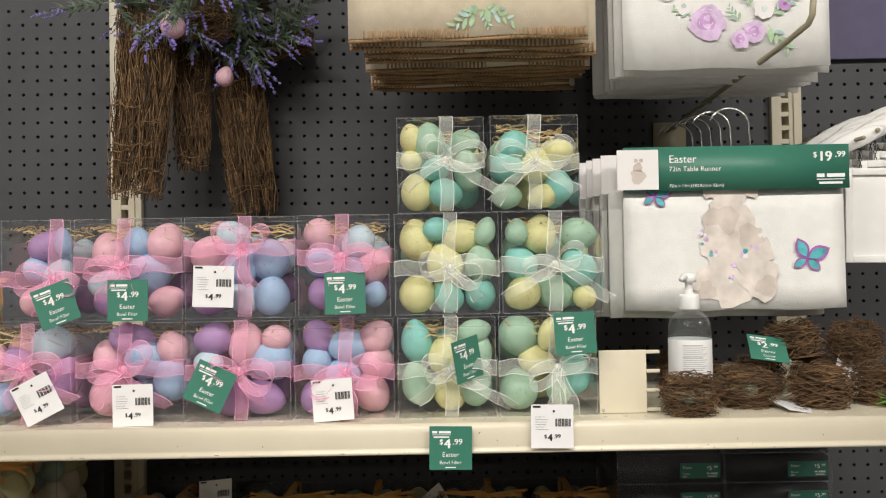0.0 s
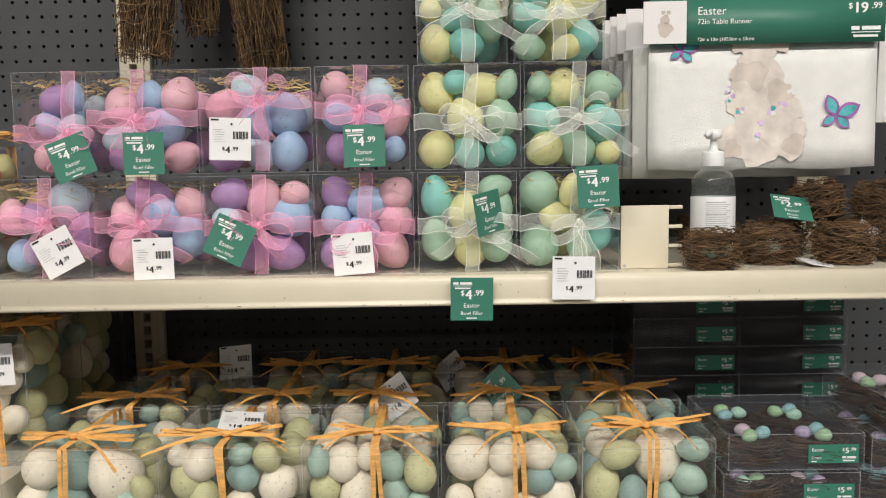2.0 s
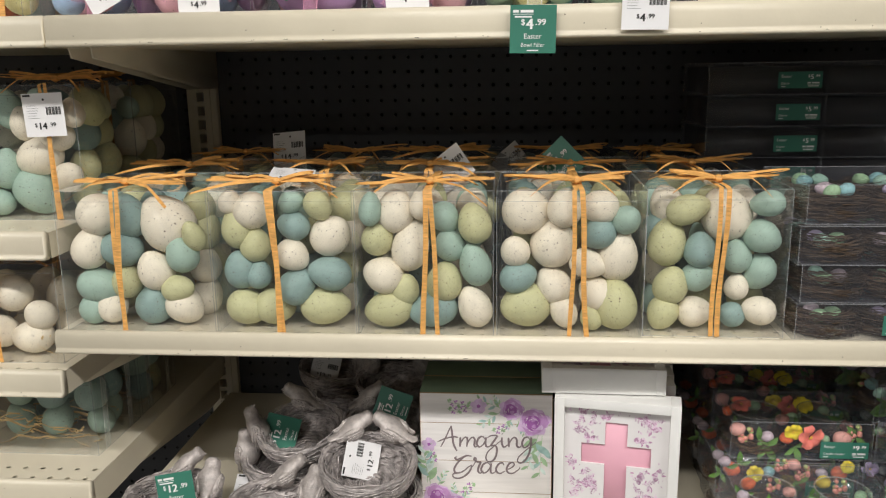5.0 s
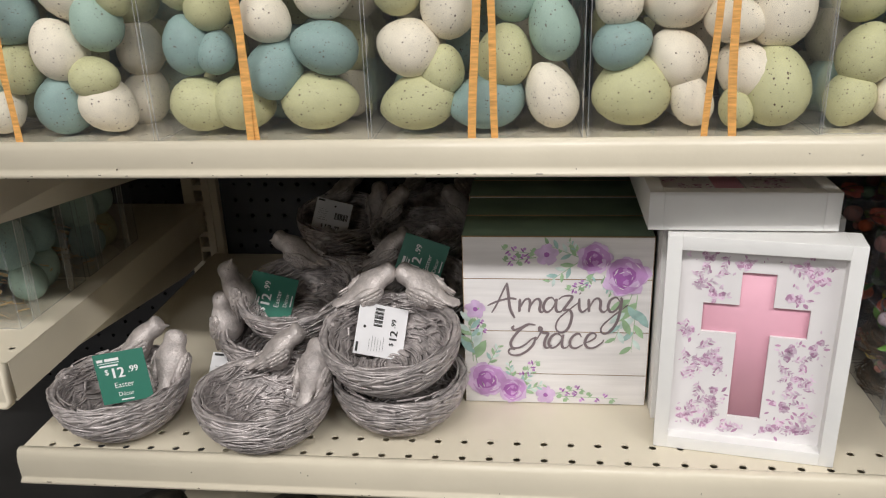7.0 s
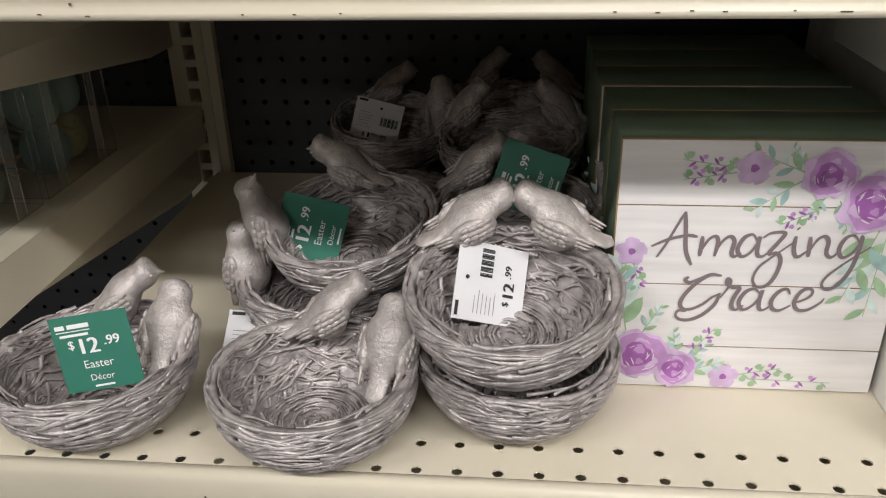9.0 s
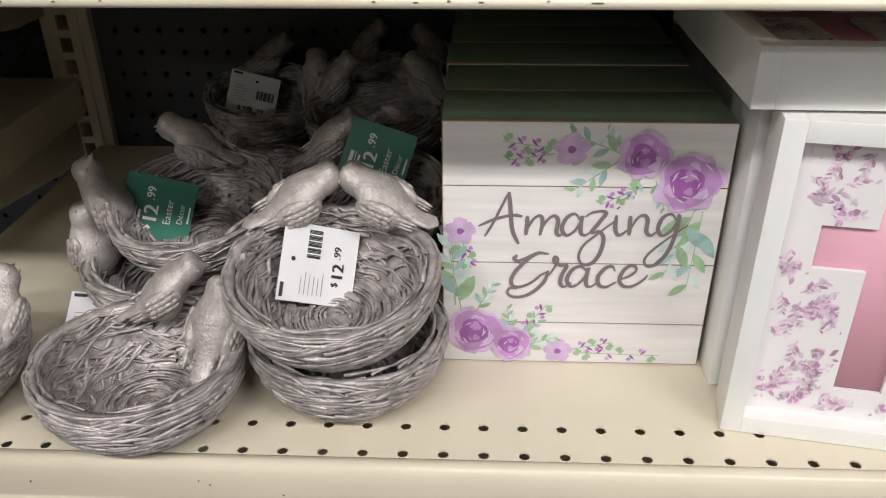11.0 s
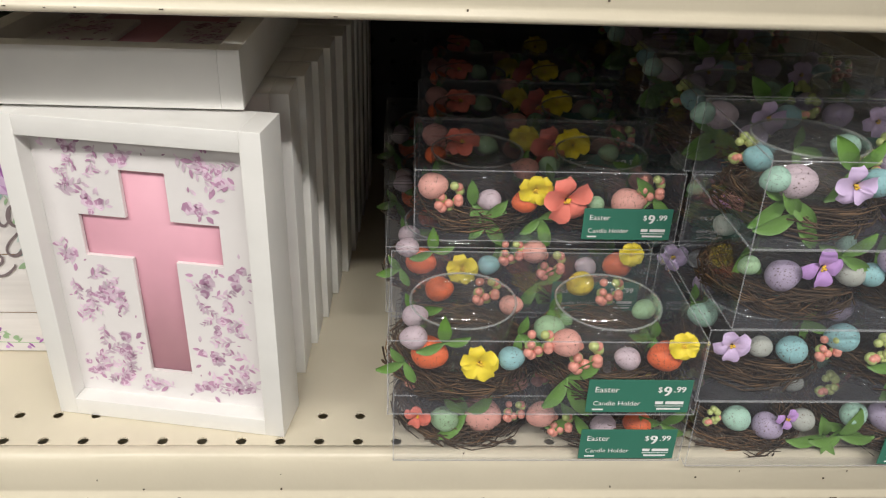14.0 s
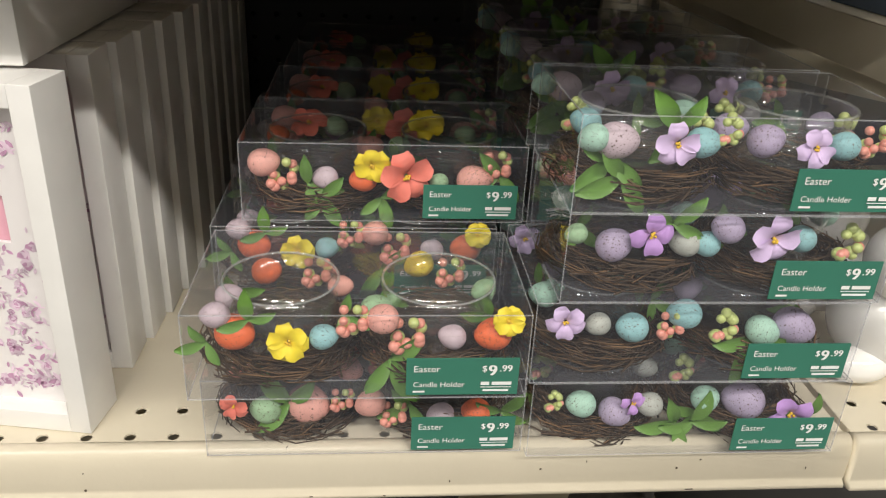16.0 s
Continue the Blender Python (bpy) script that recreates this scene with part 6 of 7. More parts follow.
def holder_box(items, cx, w, yf, z, seed, words):
    """Clear box with two small glass cups in twig nests, dressed with eggs, berries and silk flowers."""
    rng = random.Random(seed)
    t = thing("candle_holder_box", words, "gift box", "candle holder boxes", pose(cx, yf, z + 0.0004))
    clear_box(t, w, HOLDER_D, HOLDER_H, HOLDER_ACETATE)
    for s in (-1, 1):
        at = Matrix.Translation((s * w * 0.25, HOLDER_D * 0.52, 0.001)) @ Matrix.Rotation(rng.uniform(0, 6), 4, "Z")
        part("twig_nest", SMALL_NEST, None, t, "ring of brown twigs", at)
        cup = part("glass_cup", GLASS_CUP, None, t, "clear glass candle cup", at)
        part("rim", CUP_RIM, None, cup)
    warm = "k" in {k[1] for k, *_ in items} and any(k in ("eo", "fc", "fy") for k, *_ in items)
    for key, x, zz, r in items:
        y = 0.004 + r + rng.uniform(0, 0.006)
        zz = max(r * 0.8, min(HOLDER_H - r * 0.85, zz))
        place = Matrix.Translation((x, y, zz))
        if key[0] == "e":
            put_egg(t, SMALL_EGG, key[1], x, y, zz, r * 2, r * 1.75, rng)
        elif key[0] == "f":
            part("silk_flower", FLOWERS[key[1]], None, t, "", Matrix.Translation((x, 0.010, zz)) @ Matrix.Rotation(rng.uniform(0, 6), 4, "Y") @ Matrix.Rotation(rng.uniform(-0.3, 0.3), 4, "X") @ Matrix.Scale(r, 4))
        elif key[0] == "b":
            part("berry_cluster", BERRIES[key[1]], None, t, "", place @ Matrix.Scale(r * 1.2, 4))
        else:
            part("leaf", LEAVES, None, t, "", place @ Matrix.Rotation(rng.uniform(0, 6), 4, "Y") @ Matrix.Scale(r * 1.35, 4))
    keys = ("koagy", "cyc", "p") if warm else ("vqmxv", "luu", "g")
    for s in (-1, 1):
        for k in range(6):
            a = radians(-15 + k * 42 + rng.uniform(-8, 8))
            x, y = s * w * 0.25 + 0.037 * math.cos(a), HOLDER_D * 0.55 + 0.037 * math.sin(a)
            x = max(-w / 2 + 0.016, min(w / 2 - 0.016, x))
            r = rng.uniform(0.008, 0.0105)
            pick = (k + seed) % 4
            if pick in (0, 2):
                put_egg(t, SMALL_EGG, keys[0][rng.randrange(len(keys[0]))], x, min(y, HOLDER_D - 0.012), 0.027 + rng.uniform(0, 0.008), r * 2, r * 1.7, rng)
            elif pick == 1:
                part("leaf", LEAVES, None, t, "", Matrix.Translation((x, min(y, HOLDER_D - 0.014), 0.026)) @ Matrix.Rotation(0.6 + rng.uniform(-0.5, 0.5) + (math.pi if x * s > 0 and abs(x) > w * 0.3 and s > 0 else 0), 4, "Y") @ Matrix.Scale(0.011, 4))
            elif k != 3:
                part("berry_cluster", BERRIES[keys[2]], None, t, "", Matrix.Translation((x, min(y, HOLDER_D - 0.014), 0.032)) @ Matrix.Scale(0.013, 4))
            else:
                part("silk_flower", FLOWERS[keys[1][rng.randrange(3)]], None, t, "", Matrix.Translation((x, min(y, HOLDER_D - 0.014), 0.037)) @ Matrix.Rotation(-1.0, 4, "X") @ Matrix.Scale(0.013, 4))
    price_card(t, "wide", "9.99", pose(w / 2 - 0.0355, -0.0012, 0.0145, 0, 0, 0), "price_sticker")
    return t


holders = []
for i, (items, cx, w, yf, z) in enumerate(HOLDER_BOXES):
    warm = i < 3
    words = "clear box of two candle cups with %s" % ("orange eggs and coral flowers" if warm else "lilac eggs and purple flowers")
    holders.append(holder_box(items, cx, w, yf, z, 500 + i, words))
for row in (1, 2, 3):
    for i, h in enumerate(holders):
        dy = (HOLDER_D + 0.006) * row - (0.010 * row if i == 0 else 0)
        c = copy_thing(h, Matrix.Translation((0.004 * row * (-1) ** i, dy, 0)) @ h.matrix_basis)
        tagged(c, "clear candle holder box in a row behind another")

# ---- middle shelf: boxed nests ----
BROWN_NEST = twig_ring_mesh("twig_nest", 0.028, 0.012, 260, 8, TWIG_DARK, 0.0005, 1.0)


def nest_box(m, words, sticker=True, hollow=False, top=False):
    W, D, H = 0.166, 0.17, 0.0452
    t = thing("nest_gift_box", words, "gift box", "boxed nests", m)
    clear_box(t, W, D, H, HOLDER_ACETATE)
    if not hollow:
        rng = random.Random(int(m.translation.x * 1000) + int(m.translation.z * 1000))
        for k in range(4):
            x, y = (-1, 1)[k % 2] * W * 0.24, D * (0.25 + 0.5 * (k // 2))
            part("twig_nest", BROWN_NEST, None, t, "small brown twig nest", Matrix.Translation((x, y, 0.001)) @ Matrix.Rotation(rng.uniform(0, 6), 4, "Z") @ Matrix.Diagonal((1.15, 1.15, 1.35, 1)))
            for q in range(3):
                put_egg(t, SMALL_EGG, "mqagv"[rng.randrange(5)], x + 0.014 * math.cos(q * 2.1 + k), y + 0.014 * math.sin(q * 2.1 + k), 0.033 if top else 0.022, 0.021, 0.017, rng)
    else:
        # one plain near-black block in place of modelled contents
        part("liner", boxed(-W / 2 + 0.004, W / 2 - 0.004, 0.004, D - 0.004, 0.001, H - 0.006), BOX_FILL, t, "near-black block filling the box")
    if sticker:
        price_card(t, "wide", "5.99", pose(W / 2 - 0.038, -0.0012, 0.020), "price_sticker")
    return t


for k in range(4):
    nest_box(pose(0.468 + (0, 0.004, -0.003, 0.006)[k], 0.956 + (0, 0.004, 0.0, 0.010)[k], B_TOP + 0.0005 + 0.0458 * k), "low clear box of small twig nests with pastel eggs", top=k == 3)
for k in range(5):
    nest_box(pose(0.640 + (0, 0.004, -0.003, 0.006, 0.022)[k], 0.968 - (0, 0.006, 0.0, 0.008, 0.012)[k], B_TOP + 0.0005 + 0.0458 * k), "low clear box of small twig nests with pastel eggs", k != 2, top=k == 4)
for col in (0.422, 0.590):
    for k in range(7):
        nest_box(pose(col, 1.25, B_TOP + 0.0005 + 0.0456 * k, 0, 0, 0.6 * (-1) ** k), "low clear nest box with a near-black fill, stacked high", k > 2, hollow=True)

# ---- upper shelf: bracket plate, pump bottle, twig nests ----
plan.append(UPPER)
t = thing("shelf_bracket_plate", "cream steel divider plate with four prongs leaning on the shelf", "bracket", m=pose(0.287, 1.105, A_PLAN + 0.0005, 0, 0, 1))
bm = bmesh.new()
box(bm, 0, 0.066, 0, 0.003, 0, 0.087, 0, 0.0008)
part("plate", bm, CREAM, t)
for k in range(4):
    bm = bmesh.new()
    z = 0.002 + 0.0265 * k
    box(bm, 0.0662, 0.085, 0.0002, 0.0028, z, z + 0.005, 0, 0.001)
    part("prong", bm, CREAM, t)
bm = bmesh.new()
lathe(bm, [(0, 0), (0.0022, 0.0), (0.0022, 0.0008), (0, 0.0008)], 12, m=Matrix.Translation((0.005, -0.0002, 0.005)) @ Matrix.Rotation(math.pi / 2, 4, "X"))
part("rivet", bm, INK_GREY, t, "dark rivet")

t = thing("pump_bottle", "clear hand sanitiser bottle with white label and white pump", "bottle", m=pose(0.432, 1.165, A_PLAN + 0.0005) @ Matrix.Diagonal((1.0, 1.0, 1.12, 1)))
bm = bmesh.new()
lathe(bm, [(0, 0), (0.029, 0), (0.0305, 0.003), (0.0305, 0.097), (0.0295, 0.106), (0.0255, 0.114), (0.0180, 0.1195), (0.0125, 0.122), (0.0125, 0.128)], 32)
part("bottle_body", bm, GEL, t, "clear gel-filled body")
bm = bmesh.new()
lathe(bm, [(0.0308, 0.012), (0.0310, 0.0125), (0.0310, 0.085), (0.0308, 0.0855)], 40)
lab = part("label", bm, TAG_WHITE, t, "white label with dense print")
bm = bmesh.new()
for k in range(24):
    z = 0.078 - k * 0.0026
    a0, a1 = -0.62, -0.62 + 1.15 * (0.8 + 0.2 * ((k * 5) % 3) / 2)
    vs = []
    for q in range(7):
        a = -math.pi / 2 + a0 + (a1 - a0) * q / 6
        vs.append((0.0314 * math.cos(a), 0.0314 * math.sin(a)))
    for (xa, ya), (xb, yb) in zip(vs, vs[1:]):
        bm.faces.new([bm.verts.new(p) for p in ((xa, ya, z), (xb, yb, z), (xb, yb, z + (0.0014 if k % 6 == 0 else 0.0008)), (xa, ya, z + (0.0014 if k % 6 == 0 else 0.0008)))])
part("print", bm, INK_GREY, lab, "fine grey lines of print")
bm = bmesh.new()
lathe(bm, [(0.0145, 0.124), (0.0150, 0.126), (0.0150, 0.140), (0.0135, 0.143), (0.006, 0.144), (0.005, 0.158), (0.0105, 0.159), (0.0115, 0.163), (0.0105, 0.170), (0, 0.171)], 24)
tube(bm, [(0, 0, 0.165), (-0.012, -0.014, 0.1655), (-0.018, -0.022, 0.163)], 0.0042, 0.0032, 8)
part("pump", bm, PLASTIC_WHITE, t, "white pump head")

LOOSE_NEST = [twig_ring_mesh("twig_ring", 0.029, 0.0150, 700, s, [TWIG, TWIG, TWIG_DARK], 0.0006, 1.55, cup=True, wild=1.05) for s in (11, 12)]
spots = [(0.408, 1.092, 0, 0.98), (0.505, 1.145, 0, 1.02), (0.607, 1.135, 0, 1.06), (0.470, 1.250, 0, 0.95), (0.562, 1.245, 0.0, 1.0), (0.655, 1.240, 0.0, 1.05), (0.612, 1.225, 0.050, 1.05), (0.700, 1.150, 0.0, 0.98), (0.470, 1.34, 0.0, 1.0), (0.700, 1.215, 0.048, 1.0)]
for k, (x, y, dz, s) in enumerate(spots):
    tilt = rng.uniform(-8, 8) if dz == 0 else rng.uniform(4, 16)
    t = thing("twig_nest", "small brown twig nest holding pale green eggs" if k in (0, 1, 3) else "small round brown twig nest", "nest", "twig nests", pose(x, y, A_PLAN + 0.001 + dz + abs(math.sin(radians(tilt))) * 0.03 * (dz > 0), tilt if dz else 0, 0, 37 * k))
    part("twig_ring", LOOSE_NEST[k % 2], None, t, "", Matrix.Diagonal((s * 0.86, s * 0.86, s * 1.12, 1)))
    if k in (0, 1, 3):
        for q in range(3):
            put_egg(t, SMALL_EGG, "mgy"[q] if q < 2 else "m", 0.013 * math.cos(q * 2.1), 0.013 * math.sin(q * 2.1), 0.024, 0.026, 0.021, rng)
    if k in (2, 9):
        bm = bmesh.new()
        for q in range(60):
            a, r = rng.uniform(0, 6.28), rng.uniform(0, 0.022)
            p = Vector((r * math.cos(a), r * math.sin(a), 0.020))
            tube(bm, [p, p + Vector((rng.uniform(-0.006, 0.006), rng.uniform(-0.006, 0.006), 0.008))], 0.0005, 0.0003, 3, cap=False)
        part("moss", bm, MOSS, t, "dry green moss")
tagged(price_card(None, "green", "2.99", pose(0.556, 1.19, 1.200, -55, 8, -8)), "green price card stuck among the twig nests")
tagged(price_card(None, "white", "2.99", pose(0.563, 1.115, A_PLAN + 0.004, -84, 10, 8)), "white price tag lying on the shelf")
tagged(price_card(None, "white", "2.99", pose(0.690, 1.20, 1.165, -40, 25, -10)), "white price tag on a twig nest")
t = thing("grass_tuft", "bright green artificial grass tuft", "plant", m=pose(0.705, 1.115, A_PLAN + 0.001))
bm = bmesh.new()
for k in range(70):
    a, l = rng.uniform(0, 6.28), rng.uniform(0.025, 0.05)
    d = Vector((math.cos(a), math.sin(a), rng.uniform(0.3, 1.6))).normalized()
    strip(bm, [(0, 0, 0), d * l * 0.5, d * l + Vector((0, 0, -0.008))], d.orthogonal(), 0.004, 0.2)
part("blade_cluster", bm, mat("bright_grass", (0.10, 0.32, 0.04), 0.5, vary=0.3, scale=60), t)


# ---- hanging cloths ----
def cloth(name, words, m, W, H, material, seed, thick=0.004, hem=None):
    """A folded cloth hung by its top: two soft leaves with a rounded bottom fold."""
    rng = random.Random(seed)
    t = thing(name, words, "table linen", "hanging linens", m)
    bm = bmesh.new()
    n, k = 14, 5
    ph = rng.uniform(0, 6)
    sides = []
    for s in (0, 1):
        rows = []
        for j in range(k + 1):
            z = -H * j / k
            rows.append([bm.verts.new((-W / 2 + W * i / n, s * thick * (1 if 0 < j < k else 0.6) + 0.0025 * math.sin(i * 0.7 + ph) * (j / k), z + 0.0015 * math.sin(i * 0.9 + ph) * (j == k))) for i in range(n + 1)])
        for ra, rb in zip(rows, rows[1:]):
            for i in range(n):
                bm.faces.new((ra[i], rb[i], rb[i + 1], ra[i + 1]) if s == 0 else (ra[i + 1], rb[i + 1], rb[i], ra[i]))
        sides.append(rows)
    for i in range(n):
        bm.faces.new((sides[0][k][i], sides[1][k][i], sides[1][k][i + 1], sides[0][k][i + 1]))
        bm.faces.new((sides[0][0][i + 1], sides[1][0][i + 1], sides[1][0][i], sides[0][0][i]))
    for e in (0, n):
        for j in range(k):
            vs = (sides[0][j][e], sides[1][j][e], sides[1][j + 1][e], sides[0][j + 1][e])
            bm.faces.new(vs if e == 0 else vs[::-1])
    part("leaf", bm, material, t)
    if hem:
        bm = bmesh.new()
        z = -H - 0.003
        tube(bm, [(-W / 2 + W * i / 12, thick / 2 + 0.0025 * math.sin(i * 0.82 + ph), z + 0.0015 * math.sin(i + ph)) for i in range(13)], 0.0028, None, 6)
        for i in range(int(W / 0.0062)):
            x = -W / 2 + 0.003 + i * 0.0062
            box(bm, x, x + 0.0026, -0.0014, thick + 0.0014, z, z + 0.012 + 0.002 * rng.random())
        part("stitched_hem", bm, hem, t, "brown jute blanket stitch")
    return t


for k in range(15):
    q = k / 14
    c = cloth("linen_towel", "cream linen towel with brown stitched hem, hung in a stack", pose(0.120 + 0.020 * q + rng.uniform(-0.012, 0.012), 1.135 + 0.020 * k, 2.05, 0, 0, rng.uniform(-1.2, 1.2)), 0.352 - 0.01 * rng.random(), 0.395 + 0.010 * q + rng.uniform(-0.006, 0.006), CLOTH_CREAM, k, 0.006, JUTE)
    if k == 0:
        bm = bmesh.new()
        for a, q2 in ((-2.6, 0.05), (-0.4, 0.05), (-2.9, 0.03), (-0.1, 0.035), (-1.2, 0.03)):
            print_spray(bm, 0.02, -0.352, a, q2, rng, (4, 4, 5), y=-0.0035)
        part("leaf_print", bm, PRINT_MATS, c, "green sprig print", smooth=False)
for k in range(14):
    q = k / 13
    c = cloth("cotton_towel", "white cotton towel with a floral border, hung in a stack", pose(0.490 + 0.025 * q + rng.uniform(-0.012, 0.012), 1.160 + 0.020 * k, 2.05, 0, 0, rng.uniform(-1.2, 1.2)), 0.300 + 0.035 * q, 0.440 - 0.012 * q + rng.uniform(-0.006, 0.006), CLOTH_WHITE, 60 + k, 0.006)
    if k == 0:
        bm = bmesh.new()
        for x, z, r in ((-0.028, -0.370, 0.026), (0.020, -0.395, 0.014), (0.040, -0.385, 0.016)):
            print_rose(bm, x, z, r, rng, y=-0.004, mats=(0, 0, 1))
        for x, z, r, mi in ((-0.062, -0.345, 0.013, 3), (0.055, -0.352, 0.015, 3), (0.085, -0.345, 0.010, 1), (-0.085, -0.325, 0.013, 3)):
            for p in range(7):
                petal_disc(bm, x + r * 0.6 * math.cos(p * 0.9), z + r * 0.6 * math.sin(p * 0.9), r * 0.45, -0.0042 - 0.00005 * p, mi, rng, 8)
            petal_disc(bm, x, z, r * 0.3, -0.0050, 6 if mi == 3 else 2, rng, 8)
        for x, z, a, q2 in ((0.06, -0.375, -0.9, 0.05), (0.065, -0.36, 0.6, 0.045), (0.03, -0.35, 1.5, 0.04), (-0.05, -0.36, 2.7, 0.03), (0.02, -0.37, 2.2, 0.03)):
            print_spray(bm, x, z, a, q2, rng, (4, 5, 4), y=-0.004)
        part("flower_print", bm, PRINT_MATS, c, "purple anemones and green leaves printed on the cloth", smooth=False)

# table runners on the hook, the nearest with a header card
RUN_Y = 1.205
for k in range(6):
    front = k == 0
    c = cloth("table_runner", "white table runner with brown watercolour print and butterflies" if front else "folded white table runner hanging behind another", pose(0.515 + (0 if front else -0.012 - 0.006 * k), RUN_Y + 0.028 * k, 1.440, 0, 0, -0.5 if front else rng.uniform(-2, 2)), 0.332, 0.183 + (0 if front else 0.012), CLOTH_WHITE, 90 + k, 0.012)
    if front:
        bm = bmesh.new()
        for x, z, rx, mi in ((-0.006, -0.016, 0.028, 0), (-0.034, -0.012, 0.014, 1), (0.024, -0.012, 0.014, 1), (-0.008, -0.058, 0.034, 0), (-0.020, -0.062, 0.026, 1), (-0.006, -0.095, 0.044, 0), (-0.030, -0.092, 0.024, 0), (0.024, -0.105, 0.030, 0), (0.036, -0.150, 0.030, 0), (-0.030, -0.150, 0.032, 0), (0.002, -0.150, 0.040, 0), (0.024, -0.085, 0.020, 1), (0.046, -0.160, 0.016, 1), (-0.044, -0.165, 0.014, 1)):
            petal_disc(bm, x, z, rx, -0.0060 - 0.0001 * mi - 0.00002 * abs(x) * 1000, mi, rng, 18, 0.16)
        part("animal_wash", bm, [WASH[0], WASH[1], WASH[2], PAPER], c, "soft brown watercolour blot", Matrix.Translation((0, 0.0031, 0.012)), smooth=False)
        for x, z, s in ((0.108, -0.107, 1.0), (-0.120, -0.010, 0.8)):
            bm = bmesh.new()
            for a, l in ((2.0, 0.034), (0.42, 0.038), (3.7, 0.024), (-0.75, 0.027)):
                print_leaf(bm, x, z, l * s, a, -0.0062, 0, 0.62)
                print_leaf(bm, x + 0.003 * math.cos(a), z + 0.003 * math.sin(a), l * s * 0.8, a, -0.0064, 1, 0.5)
            part("butterfly_print", bm, [PURPLE[2], AQUA_PRINT], c, "blue and purple butterfly", Matrix.Translation((0, 0.0031, 0)), smooth=False)
        bm = bmesh.new()
        for x, z in ((-0.046, -0.078), (-0.034, -0.098), (0.028, -0.086), (0.012, -0.098), (0.040, -0.070), (-0.004, -0.120), (-0.006, -0.136), (-0.048, -0.066)):
            for p in range(4):
                petal_disc(bm, x + rng.uniform(-0.005, 0.005), z + rng.uniform(-0.005, 0.005), rng.uniform(0.002, 0.0042), -0.0066 - 0.0001 * p, rng.randrange(3), rng, 8)
        part("flower_print", bm, [PAPER, PURPLE[0], AQUA_PRINT], c, "tiny flowers", Matrix.Translation((0, 0.0031, 0)), smooth=False)
    hang = part("hanger_card", boxed(-0.150, 0.150, -0.0005, 0.0005, 0.0, 0.052) if not front else boxed(-0.168, 0.170, -0.012, -0.0095, -0.002, 0.064), TAG_GREEN if front else BLACK, c, "green header card" if front else "dark plastic hanger", Matrix.Translation((0, 0.006, 0)) if not front else Matrix())
    if 0 < k < 5:
        part("picture", boxed(-0.176, -0.114, -0.0012, 0.0002, -0.002, 0.058), PAPER, hang, "small picture panel", smooth=False)
    if front:
        bm = bmesh.new()
        write(bm, "Easter", -0.100, 0.040, 0.0165, y=-0.0126)
        write(bm, "72in Table Runner", -0.100, 0.027, 0.0105, y=-0.0126)
        write(bm, "72in x 13in (182.8cm x 33cm)", -0.100, 0.003, 0.0068, y=-0.0126)
        start = len(bm.verts)
        price(bm, "19.99", 0.140, 0.039, 0.021)
        logo(bm, 0.142, 0.0145, 0.042)
        bm.verts.ensure_lookup_table()
        for v in bm.verts[start:]:
            v.co.y -= 0.0120
        part("print", bm, INK_WHITE, hang, "white print", smooth=False)
        bm = bmesh.new()
        box(bm, -0.178, -0.116, -0.0145, -0.0132, 0.0, 0.060)
        pic = part("picture", bm, PAPER, hang, "small picture panel", smooth=False)
        bm = bmesh.new()
        for x, z, r in ((-0.147, 0.020, 0.011), (-0.147, 0.034, 0.007), (-0.150, 0.044, 0.003), (-0.142, 0.044, 0.003)):
            petal_disc(bm, x, z, r, -0.0150, 0, rng, 12, 0.15)
        part("picture_print", bm, [WASH[1]], pic, "brown blot", smooth=False)
    bm = bmesh.new()
    arc = [(0.030 * math.cos(a) - 0.002, 0.006, 0.098 + 0.026 * math.sin(a)) for a in [math.pi * (-0.15 + 1.05 * i / 10) for i in range(11)]]
    tube(bm, [(0.028, 0.006, 0.045), (0.029, 0.006, 0.075)] + arc[2:], 0.0016, None, 6)
    part("hook", bm, CHROME, c, "chrome wire hook")
t = thing("display_hook", "long putty painted display hook with an upturned tip", "hook", m=pose(0, 0, 0))
bm = bmesh.new()
tube(bm, [(0.536, 1.6145, 1.595), (0.524, 1.36, 1.600), (0.548, 1.10, 1.628), (0.556, 1.035, 1.640), (0.5585, 1.028, 1.650), (0.5605, 1.026, 1.682)], 0.0042, None, 10)
part("rod", bm, HOOK_PAINT, t)
part("back_plate", boxed(0.504, 0.569, 1.608, 1.6125, 1.530, 1.611), HOOK_PAINT, t)

